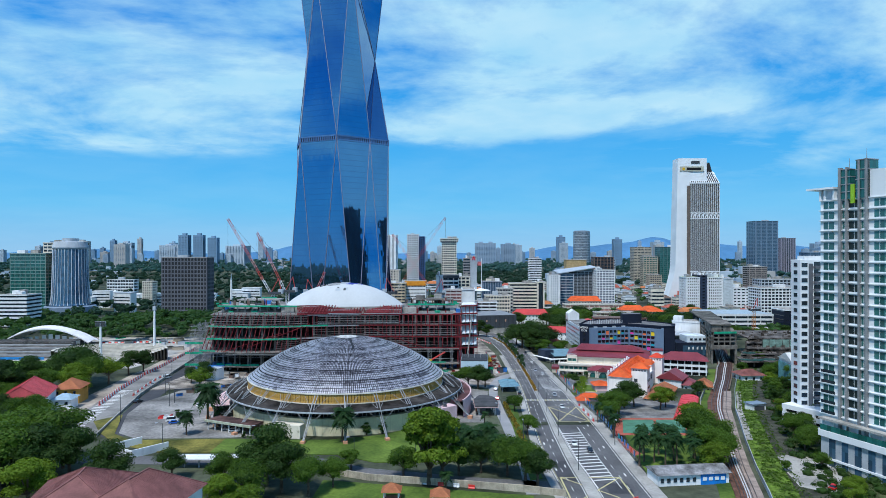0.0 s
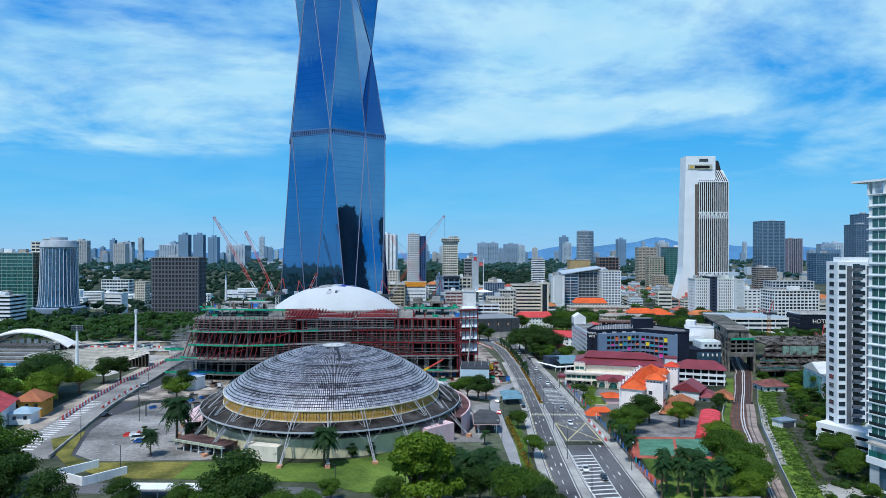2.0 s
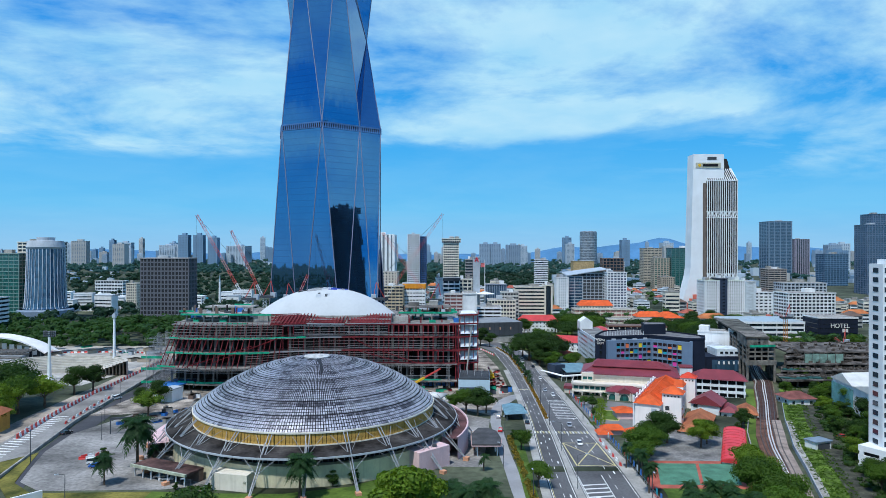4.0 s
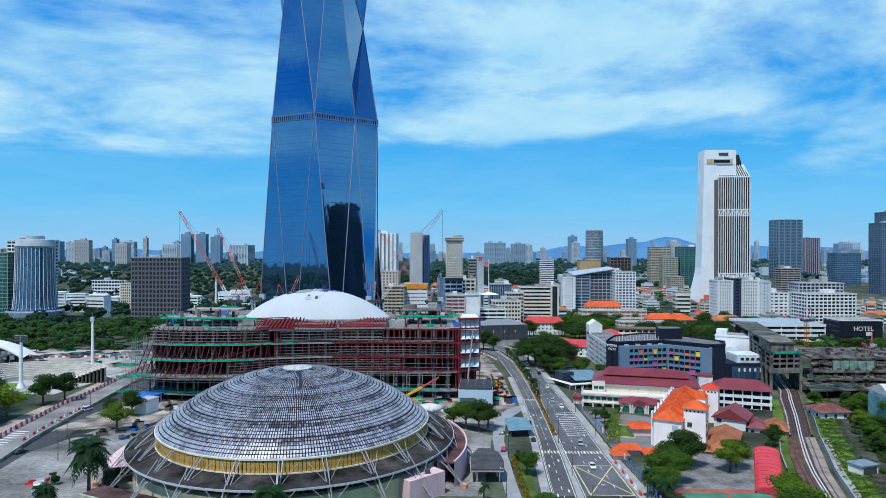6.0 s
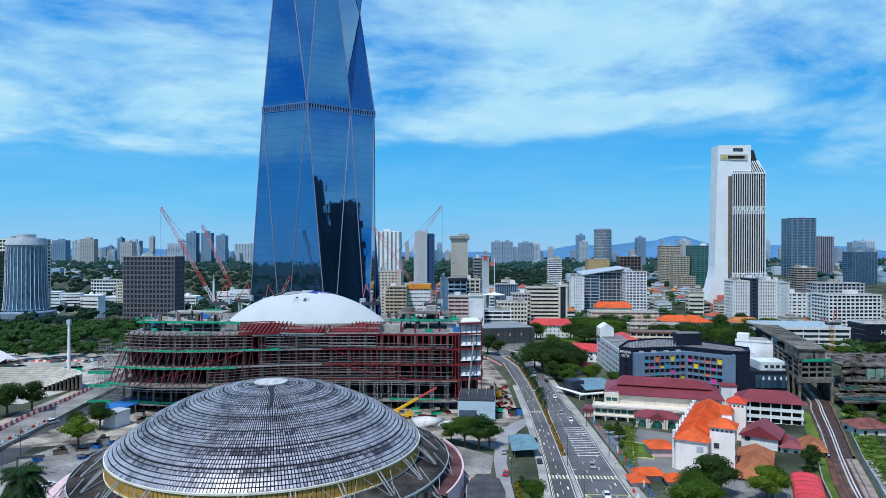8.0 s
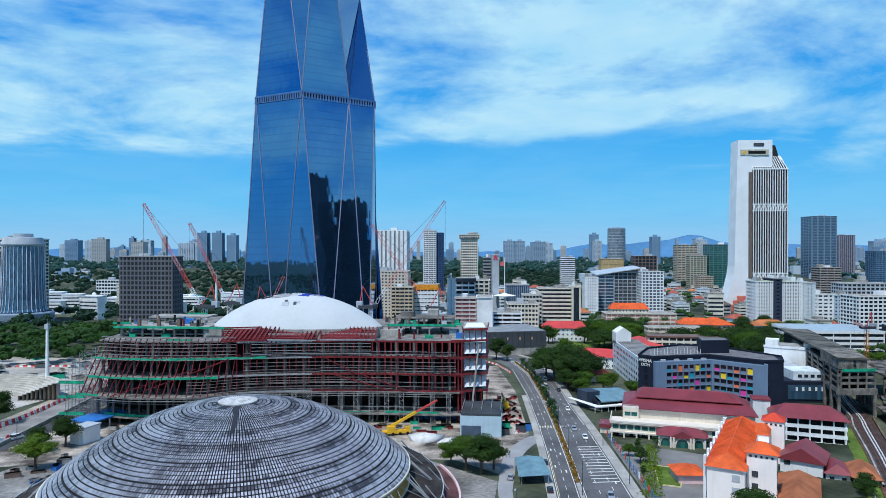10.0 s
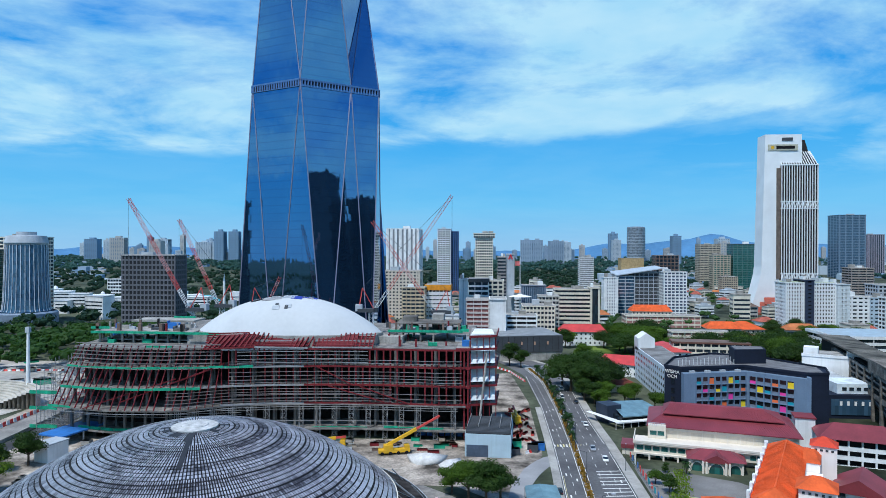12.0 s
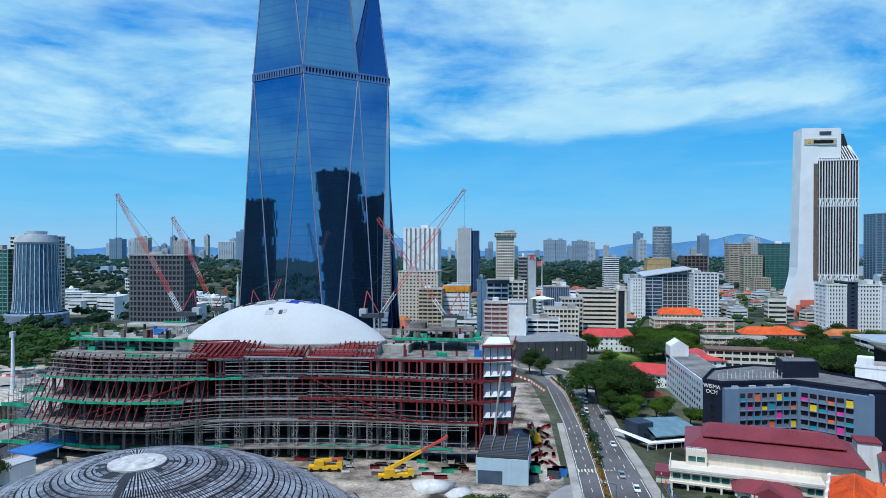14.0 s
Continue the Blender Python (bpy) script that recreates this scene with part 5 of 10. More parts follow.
gridhouse("flats_block", "blank white end wall of a slab block", "flats", 6.6, 18.5, 617, 22, 31.5, WHITE, WHITE, 50, 12, 0, 1.0, plant=False)
gridhouse("car_park", "low white car park with open decks", "car park", 18.8, 41.5, 640, 22, 17, WHITE, BLACK, 3.4, 8, 1.6, 0.5)
gridhouse("office_block", "blue-grey office with vertical fins", "office building", 40, 67.5, 900, 24, 24, mat("steel_blue", (0.22, 0.27, 0.36), 0.6), BGLASS, 40, 2.2, 0, 0.9)
gridhouse("office_block", "cream slab with dark window rows and a dark glass end", "office building", 65, 97, 760, 22, 29, CREAM, GLASS, 3.9, 4, 2.0, 0, proud=0.7)
gridhouse("stair_tower", "cream end tower with a tall black window", "office building", 96, 105, 755, 18, 31, CREAM, GLASS, 45, 9, 0, 1.8)
gridhouse("shop_block", "old cream shophouse row with flat roofs", "shop building", 33, 60, 700, 26, 19, CREAM, GLASS, 3.6, 3, 1.8, 0.9)
gridhouse("shop_block", "grey stepped shophouse block", "shop building", 48, 66, 728, 20, 25, mat("old_white", (0.5, 0.5, 0.48), 0.8, dirt=0.4), GLASS, 3.6, 3, 1.6, 0.7)
gridhouse("apartment_tower", "slim white tower with fine balcony lines", "apartment tower", 154.7, 178.5, 1300, 22, 49.5, WHITE, GLASS, 3.4, 24, 1.7, 0, proud=0.8, far=True)
gridhouse("office_block", "white and blue checkered slim block", "office building", 136.5, 153, 930, 20, 32, WHITE, BGLASS, 3.6, 2.8, 1.9, 1.7, far=True)
gridhouse("office_block", "pale steel office with open terraces", "office building", 153.5, 176, 950, 40, 33, mat("pale_steel", (0.42, 0.47, 0.53), 0.5, var=0.1), BGLASS, 4.2, 11, 1.0, 0.8)
gridhouse("office_block", "dark glass office with a pale slanting roof", "office building", 176, 209, 952, 40, 37, mat("pale_steel", (0.42, 0.47, 0.53), 0.5), DGREY, 4.4, 5.5, 0.8, 0.6, plant=False)
sr = thing("slanting_roof", "pale steel slanting roof over an office block", "roof", 0, 0, 0)
part("deck", MB().add([(153, 948, 33), (209, 948, 42), (209, 992, 43.5), (153, 992, 36), (153, 948, 34), (209, 948, 43), (209, 992, 44.5), (153, 992, 37)], [(4, 5, 6, 7), (0, 1, 5, 4), (3, 2, 1, 0)]), mat("pale_steel", (0.42, 0.47, 0.53), 0.5), sr)
gridhouse("apartment_tower", "white and navy striped tower", "apartment tower", 204.5, 231, 930, 24, 39, WHITE, mat("navy_stripe", (0.06, 0.08, 0.14), 0.4), 3.7, 4.4, 1.4, 1.3, far=True)
gridhouse("office_tower", "brown brick tower under a tiled roof", "office tower", 295, 335.5, 1350, 30, 52, BROWN, GLASS, 6, 7, 1.4, 1.4, far=True)
gridhouse("office_tower", "beige tower with rounded crown", "office tower", 447.5, 491, 1600, 34, 73, BEIGE, GLASS, 3.8, 9, 2.2, 1.2, far=True)
gridhouse("office_tower", "grey-beige slab tower with ribbon windows", "office tower", 340, 372, 1480, 30, 44, GREY, GLASS, 3.8, 4, 2.0, 0.6, far=True)
gridhouse("office_tower", "brown and teal office tower", "office tower", 411.5, 442.5, 1400, 26, 52, BEIGE, GGLASS, 4, 6, 1.8, 1.6, far=True)
gridhouse("office_tower", "low beige tower in front of taller ones", "office tower", 377.5, 402, 1250, 22, 19, BEIGE, GLASS, 3.6, 3.6, 1.7, 1.0, far=True)
gridhouse("office_tower", "green glass tower with dark crown", "office tower", 446.5, 489, 1400, 34, 73, mat("bottle_green", (0.08, 0.16, 0.15), 0.5), GGLASS, 4.2, 8, 1.0, 1.0, far=True, cap=DGREY)
gridhouse("office_block", "ochre box-shaped office block", "office building", 318, 374, 1800, 40, 38.5, mat("ochre_box", (0.46, 0.33, 0.17), 0.8), mat("ochre_box", (0.46, 0.33, 0.17), 0.8), 14, 20, 1, 0.5, far=True, plant=False)
cy = thing("office_tower", "round dark grey tower on the skyline", "office tower", 605, 3000, -15)
part("drum", MB().lathe([(38, 0), (38, 162), (34, 166), (0.1, 168)], n=28), glass("grey_glass", (0.16, 0.19, 0.23), 0.3, panel=(6, 6)), cy)
for k in range(12):
    part("band", MB().lathe([(38, 12 * k + 10), (38.7, 12 * k + 10), (38.7, 12 * k + 12.5), (38, 12 * k + 12.5)], n=28), GREY, cy)

# right of the white bank tower
gridhouse("office_tower", "tall tapering grey-blue glass tower", "office tower", 909, 976.5, 1950, 60, 152, mat("blue_steel", (0.16, 0.22, 0.30), 0.5), BGLASS, 4.2, 16, 1.2, 3.2, far=True)
gridhouse("apartment_tower", "mauve-grey ribbed tower pair", "apartment tower", 1062, 1108, 2100, 40, 103, mat("mauve_grey", (0.30, 0.27, 0.33), 0.8), GLASS, 60, 6, 0, 2.6, far=True)
gridhouse("office_block", "brown-grey tower block with ribbon windows", "office building", 500, 530, 1100, 26, 39, mat("taupe", (0.33, 0.29, 0.27), 0.8), GLASS, 3.5, 9, 1.7, 0.5, far=True)
gridhouse("office_block", "broad grey office with square windows", "office building", 424, 480, 900, 26, 27, GREY, GLASS, 4, 5, 1.6, 1.4, far=True)
gridhouse("office_tower", "blue glass office block", "office tower", 872, 927, 1600, 40, 60, mat("mid_blue", (0.12, 0.20, 0.32), 0.5), BGLASS, 4.5, 7, 1.0, 0.6, far=True)
gridhouse("office_tower", "slate tower with stepped crown", "office tower", 782, 829, 1300, 40, 118, mat("slate_blue", (0.13, 0.17, 0.25), 0.6), BGLASS, 4.2, 5, 1.0, 1.2, far=True)
gridhouse("office_tower", "tall slate tower with pointed crown", "office tower", 812, 856, 1330, 40, 140, mat("slate_blue", (0.13, 0.17, 0.25), 0.6), BGLASS, 4.2, 5, 1.0, 1.2, far=True)
gridhouse("office_block", "white hotel with deep gridded balconies", "hotel", 322.5, 370, 690, 26, 28, WHITE, GLASS, 3.3, 4.0, 1.3, 1.0, rot=4)
gridhouse("office_block", "white block beside a pale blue one", "office building", 350, 372, 820, 24, 20, WHITE, GLASS, 3.6, 6, 2.2, 2, far=True)
gridhouse("office_block", "pale blue block with slots", "office building", 372, 392, 822, 24, 19, mat("ice_blue", (0.42, 0.52, 0.62), 0.7), GLASS, 3.6, 5, 2.2, 2.2, far=True)
gridhouse("office_block", "dark hotel box with white lettering", "hotel", 302, 335, 600, 24, 13.5, NAVY, GLASS, 4, 33, 3.2, 0.5, cap=WHITE, plant=False)
hs = thing("hotel_sign", "white hotel lettering on a dark wall", "sign", 320, 599.75, 6.5, 0)
o = part("lettering", text_mesh("HOTEL", 5.0), None, hs); o.data.materials.append(MARK); o.matrix_local = pose(0, 0, 0, 90)
part("numeral_bar", MB().box(2, 6.6, -0.1, 0.1, -5.2, -2.4), MARK, hs)
gridhouse("shop_block", "low building with a wide pale metal roof", "hall", 242, 302, 620, 45, 6.5, WHITE, GLASS, 4, 12, 2, 0.6, roof=mat("pale_blue_roof", (0.42, 0.50, 0.56), 0.4, metal=0.2, var=0.1), plant=False, parapet=2.0)
gridhouse("apartment_tower", "white office slab with black windows and a dark stair strip", "office building", 280, 297, 788, 24, 35, WHITE, BLACK, 3.5, 2.6, 1.7, 1.3, roof=mat("pale_green_roof", (0.34, 0.40, 0.27), 0.8))
gridhouse("stair_tower", "dark blue stair strip of a white office slab", "office building", 297, 305, 786.5, 26, 37.5, mat("stair_navy", (0.035, 0.05, 0.09), 0.6), BLACK, 3.5, 8, 2.2, 2.4)
gridhouse("apartment_tower", "white office slab with rows of black windows", "office building", 305, 325, 788, 24, 35, WHITE, BLACK, 3.5, 2.6, 1.7, 1.3, roof=mat("pale_green_roof", (0.34, 0.40, 0.27), 0.8))
gridhouse("stair_tower", "pale end wing with a slot of windows", "office building", 325, 336, 785, 26, 34, mat("ice_white", (0.60, 0.66, 0.70), 0.7), BLACK, 3.5, 5.5, 2.3, 4.2)


def build_bank():
    t = thing("white_bank_tower", "white bank headquarters of two leaning slabs with dark ribbed facade", "office tower", 345, 1000, -17)
    W = mat("bright_white_stone", (0.80, 0.82, 0.84), 0.55, var=0.05, scale=0.05, fine=0.5)
    H = 225
    # solid white slab with flared foot
    prof = [(-19, 0), (-17, 6), (-10, 30), (-5.5, 49), (-4, 60), (0, H - 2), (0, H), (17.5, H), (17.5, 20), (25, 0)]
    mb = MB()
    n = len(prof)
    mb.add([(x, 0, z) for x, z in prof] + [(x, 24, z) for x, z in prof], [tuple(range(n)), tuple(range(2 * n - 1, n - 1, -1))] + [(i, n + i, n + (i + 1) % n, (i + 1) % n) for i in range(n)])
    part("white_slab", mb, W, t, "solid white flared wall slab")
    part("head_block", MB().box(17.5, 44, 0.5, 30, H - 44, H), W, t)
    part("recess", MB().box(13.5, 18.5, -0.6, 0, 45, 183), mat("brown_recess", (0.16, 0.13, 0.11), 0.7), t, "brown recessed strip")
    part("dark_body", MB().box(18.5, 62, -2, 34, 0, 187), mat("bank_glass", (0.012, 0.011, 0.012), 0.75), t)
    part("dark_upper_body", MB().add([(18.5, -2, 187), (62, -2, 187), (62, 34, 187), (18.5, 34, 187), (18.5, 12, 205), (58, 14, 205), (56, 34, 221), (44, 34, 221), (44, 30, 205), (56, 20, 221), (44, 20, 221)], [(0, 1, 5, 4), (1, 2, 6, 9, 5), (9, 6, 7, 10), (4, 5, 9, 10)]), mat("bank_glass", (0.012, 0.011, 0.012), 0.75), t)
    fin = MB().box(-0.38, 0.38, -1.3, 0, 0, 187).mesh("fin", W)
    sfin = MB().box(0, 1.3, -0.52, 0.52, 0, 187).mesh("fin", W)
    for i in range(15):
        part("fin", fin, W, t).location = (18.9 + 3.05 * i, -2, 0)
        s = MB().beam((18.9 + 3.05 * i, -2.2, 187), (18.9 + 2.85 * i, 11.8, 205), 0.9, 0.8)
        part("roof_fin", s, W, t)
    for i in range(11):
        part("fin", sfin, W, t).location = (62, -1 + 3.3 * i, 0)
        part("roof_fin", MB().beam((62.2, -1 + 3.3 * i, 187), (57.5, 13 + 1.9 * i, 206), 1.4, 0.8), W, t)
    for z in (47.5, 137):
        for dz in (-4.2, 4.2):
            part("belt", MB().box(18, 62.6, -3.4, 34, z + dz - 0.6, z + dz + 0.6), W, t)
        for i in range(14):
            x = 18.9 + 3.05 * i
            part("lattice", MB().beam((x, -3.3, z - 4), (x + 3.05, -3.3, z + 4) if i % 2 else (x + 1.5, -3.3, z + 4), 1.1, 0.5), W, t)
    part("belt", MB().box(18, 62.6, -3.6, 34, 186, 187.6), W, t)
    part("name_board", MB().box(3, 39, -0.6, -0.05, 205, 212.5), mat("sign_cream", (0.50, 0.48, 0.38), 0.7), t, "pale name board")
    part("name_bar", MB().box(13, 35, -0.9, -0.6, 207, 210.6), BLACK, t)
    part("emblem", MB().lathe([(2.2, -0.05), (2.2, 0.25), (0.05, 0.25)], n=16), YELLOW, t).matrix_local = pose(8.5, -0.6, 208.7, 90)
    part("window_slot", MB().box(20, 33, -0.06, 0.5, 217, 221), DGREY, t)
    rr = MB()
    for i, (a, b, z0, z1) in enumerate(((-16, 23, 4, 10), (-12, 23, 10, 16), (-7, 22, 16, 22))):
        rr.add([(a - 3, -26, z0), (b, -26, z0), (b, 0, z1), (a + 6, 0, z1), (a - 3, -26, z0 - 1.5), (b, -26, z0 - 1.5)], [(0, 1, 2, 3), (4, 5, 1, 0)])
    part("tiled_podium_roof", rr, mat("brick_red_tile", (0.30, 0.07, 0.045), 0.8, var=0.15), t, "stepped brick-red podium roof")
    part("podium", MB().box(-18, 24, -25, 0, 0, 5), BROWN, t)


build_bank()

# red and orange roofed institutions
hiphouse("school_block", "cream school block under an orange tiled roof", 148, 187, 828, 846, 3, 9, CREAM, ORANGE, 0, 4, category="school")
gridhouse("school_block", "long cream classroom wing with pink window bands", "school", 141, 214, 822, 24, -1.0, CREAM, mat("pink_blind", (0.42, 0.22, 0.20), 0.7), 4.2, 6, 1.6, 0.8, plant=False)
hiphouse("hall", "hall with an orange tiled roof among trees", 196, 222, 690, 712, 3, 8.5, CREAM, ORANGE, 6, category="hall")
hiphouse("school_block", "long cream school block under an orange roof among trees", 166, 190, 648, 664, 8.5, 13, CREAM, ORANGE, -4, 5, category="school")
gridhouse("classroom_block", "cream classroom block with pink window bands among trees", "school", 137, 178, 636, 12, 7.5, CREAM, mat("pink_blind", (0.42, 0.22, 0.20), 0.7), 3.6, 4.4, 1.6, 0.8, plant=False)
hiphouse("hall", "low hall with a brick-red roof", 178, 204, 655, 676, 2, 6, CREAM, BRICKR, 4, category="hall")
gridhouse("classroom_block", "long cream classroom block under a brown roof", "school", 122, 168, 575, 14, 8.5, CREAM, GLASS, 3.4, 4.4, 1.6, 0.8, rot=-6, plant=False, roof=BROWN, cap=mat("brown_roof", (0.15, 0.075, 0.06), 0.8))
hiphouse("hall", "long hall with a bright red metal roof", 74, 101, 541, 563, 0.2, 4.0, WHITE, REDROOF, -20, 3, category="hall")
hiphouse("hall", "low white house with red roof by a playing field", 62, 97, 674, 692, 1.5, 6.6, WHITE, REDROOF, 0, 4, category="house")
hiphouse("hall", "hall with a red metal roof beside the white block", 112, 132, 575, 605, 2.5, 5.5, WHITE, REDROOF, 0, 3, category="hall")
hiphouse("house", "small house with a weathered brick roof by the road", 66, 82, 498, 516, -2.5, 1.2, CREAM, mat("weathered_brick_roof", (0.22, 0.06, 0.04), 0.85, var=0.25), 12)


# tall neighbours outside the view, mirrored in the glass skyscraper
for x0, x1, y, d, zt in ((288, 322, 268, 34, 232), (330, 362, 300, 30, 205), (372, 402, 236, 26, 170), (425, 475, 562, 34, 190), (-560, -528, 345, 26, 122), (400, 450, 480, 34, 190), (440, 500, 400, 34, 225), (366, 396, 372, 30, 175), (470, 530, 318, 34, 210), (430, 480, 226, 34, 200), (560, 620, 430, 36, 240)):
    gridhouse("apartment_tower", "dark grey apartment tower mirrored in the skyscraper", "apartment tower", x0, x1, y, d, zt, DGREY, GLASS, 3.6, 4.5, 1.4, 1.0, far=True)

# ---- buildings beside the road ----
def build_box_hall():
    t = thing("exhibition_hall", "black box hall with a flat grey roof and grey plinth", "hall", 27, 592, -9, 14)
    part("body", MB().box(-14, 30, 0, 42, 7, 17.8), DGREY, t)
    part("plinth", MB().box(-13, 29.5, 0.4, 41, 0, 7), CONC, t)
    part("roof", MB().box(-13.5, 29.5, 0.5, 41.5, 17.7, 18.1), mat("flat_grey_roof", (0.24, 0.26, 0.28), 0.7, var=0.15), t)
    g = mat("gold_paint", (0.55, 0.33, 0.04), 0.5)
    for i in range(5):
        part("gold_motif", MB().box(-14.1, -14, 8 + 3 * i, 9.4 + 3 * i, 10 + 0.8 * (i % 2), 15 + (i % 3)), g, t)
    for i in range(4):
        part("wall_lamp", MB().box(-8 + 9 * i, -7 + 9 * i, -0.2, 0, 12, 14), mat("lamp_box", (0.5, 0.3, 0.2), 0.6), t)
    for i in range(10):
        part("panel_joint", MB().box(-12 + 4.3 * i, -11.8 + 4.3 * i, -0.05, 0.1, 7, 17.7), BLACK, t)


build_box_hall()


def windows_on(t, p, q, z0, rows, cols, fh, w, h, m, margin=1.0, lit=None, sill=None):
    """Rows of windows set on the wall between plan points p and q, each a part of its own."""
    p, q = Vector((*p, 0)), Vector((*q, 0))
    d = (q - p)
    ang = math.degrees(math.atan2(d.y, d.x))
    me = MB().box(-w / 2, w / 2, -0.10, 0.12, -h / 2, h / 2).mesh("window", m)
    fr = MB().box(-w / 2 - .12, w / 2 + .12, -0.2, -0.1, -h / 2 - 0.18, -h / 2 - 0.02).mesh("sill", sill) if sill else None
    for r in range(rows):
        for c in range(cols):
            f = (margin + (d.length - 2 * margin) * (c + 0.5) / cols) / d.length
            b = p.lerp(q, f)
            ob = part("window", me, m, t)
            ob.matrix_local = pose(b.x, b.y, z0 + r * fh, 0, 0, ang)
            if fr:
                part("sill", fr, sill, t).matrix_local = ob.matrix_local.copy()


def build_colour_hotel():
    t = thing("hotel", "navy and grey hotel with bright coloured panels under its windows", "hotel", 0, 0, 0)
    L0, V, R1 = (85.6, 422.0), (112.3, 428.8), (129.2, 415.2)
    navy = [(80.2, 430.2), (85.4, 425.2), (112.0, 432.0), (130.2, 417.6), (138.4, 417.6), (143, 430), (124, 458), (108, 462), (89, 450)]
    part("navy_block", MB().prism(navy, -7, 19.7), NAVY, t, "navy rear walls")
    roof = [(81.5, 431), (86, 426.6), (112.2, 433.6), (131, 419), (137.4, 419), (140.5, 432), (123.2, 456.6), (108.4, 460.4), (89.8, 449)]
    part("roof", MB().prism(roof, 19.65, 19.9), mat("grey_roof", (0.16, 0.16, 0.17), 0.9, var=0.25), t)
    for a, b in zip(navy, navy[1:] + navy[:1]):
        part("parapet", MB().beam((*a, 20.0), (*b, 20.0), 0.4, 1.0), NAVY, t)
    part("lift_tower", MB().prism([(110.2, 437), (123.6, 439), (125.4, 447.5), (111.8, 448)], 19, 25.8), NAVY, t)
    part("lift_tower_roof", MB().prism([(111, 438), (122.8, 439.8), (124.4, 446.7), (112.4, 447.2)], 25.7, 25.95), MATS["grey_roof"], t)
    blue = mat("steel_blue_render", (0.15, 0.22, 0.32), 0.7, var=0.1, scale=0.1, dirt=0.15)
    part("front_wall", MB().prism([L0, V, R1, (130.4, 417.4), (112.4, 431.8), (85.4, 424.8)], -7, 18.3), blue, t, "steel-blue front wings")
    part("corner_fin", MB().prism([(129.0, 415.0), (130.4, 414.2), (131.0, 416.6), (130.2, 417.4)], -7, 19.0), blue, t)
    cols = {n: mat("panel_" + n, c, 0.5, var=0.06) for n, c in (("pink", (0.72, 0.05, 0.33)), ("yellow", (0.80, 0.58, 0.02)), ("orange", (0.75, 0.16, 0.05)), ("teal", (0.02, 0.30, 0.40)))}
    grey = mat("panel_grey", (0.16, 0.20, 0.27), 0.6)
    dark = glass("hotel_glass", (0.01, 0.013, 0.018))
    # one letter a window, top row first; capitals fill the whole bay
    KEY = {"p": "pink", "y": "yellow", "o": "orange", "t": "teal"}
    LEFT = ("t.O..Yt.", ".p.yT..o", "..t..P..", ".y..O..Y", "t..p..y.", "..o..t..", ".t..p..o")
    RIGHT = ("p..o.Y", ".Yt.p.", "...o.t", ".t..P.", "O..y..", "..p..t", ".o..t.")
    for (p, q, n, m0, m1, plan) in ((L0, V, 8, 5.0, 0.5, LEFT), (V, R1, 6, 0.8, 4.2, RIGHT)):
        P, Q = Vector((*p, 0)), Vector((*q, 0))
        d = Q - P
        ang = math.degrees(math.atan2(d.y, d.x))
        L = d.length
        bw = (L - m0 - m1) / n
        win = MB().box(-bw * 0.38, bw * 0.38, -0.06, 0.3, -0.2, 1.45).mesh("window", dark)
        ledge = MB().box(-bw * 0.48, bw * 0.48, -0.55, 0.1, -1.55, -1.3).mesh("ledge", blue)
        edge = MB().box(-bw * 0.5, -bw * 0.41, -0.5, 0.1, -1.5, 1.7).mesh("mullion", blue)
        low = MB().box(-bw * 0.38, bw * 0.38, -0.14, 0.05, -1.3, -0.2)
        full = MB().box(-bw * 0.38, bw * 0.38, -0.14, 0.05, -1.3, 0.95)
        panels = {(k, f): (full if f else low).mesh("colour_panel", c) for k, c in cols.items() for f in (0, 1)}
        plain = low.mesh("grey_panel", grey)
        for r in range(7):
            for c in range(n):
                b = P + d * ((m0 + (c + 0.5) * bw) / L)
                mm = pose(b.x, b.y, 15.2 - 3.18 * r, 0, 0, ang)
                part("window", win, dark, t).matrix_local = mm
                part("ledge", ledge, blue, t).matrix_local = mm
                part("mullion", edge, blue, t).matrix_local = mm
                k = plan[r][c]
                if k == ".":
                    part("grey_panel", plain, grey, t).matrix_local = mm
                else:
                    part("colour_panel", panels[KEY[k.lower()], int(k.isupper())], None, t).matrix_local = mm
    for f in (0.14, 0.38, 0.62, 0.86):
        part("roof_unit", MB().box(-1.1, 1.1, -0.5, 0.5, 0, 0.9), GREY, t).matrix_local = pose(85.6 + 26.7 * f, 422.9 + 6.8 * f, 18.3, 0, 0, 14)
    windows_on(t, (80.6, 429.8), (85.2, 425.4), -4, 6, 1, 3.6, 1.4, 2.2, dark, 0.5)
    for i in range(16):
        x = 86 + 1.6 * i
        part("antenna", MB().tube((x, 431 + 0.4 * i, 19.7), (x, 431 + 0.4 * i, 21.9 + (i % 3) * 0.6), 0.1, n=5), WHITE, t)
    for txt, z, s in (("WISMA", 18.0, 2.0), ("OCM", 16.1, 1.9)):
        o = part("lettering", text_mesh(txt, s, 0.08), None, t)
        o.data.materials.append(MARK)
        o.matrix_local = pose(82.6, 427.65, z, 90, 0, -43.9)


build_colour_hotel()


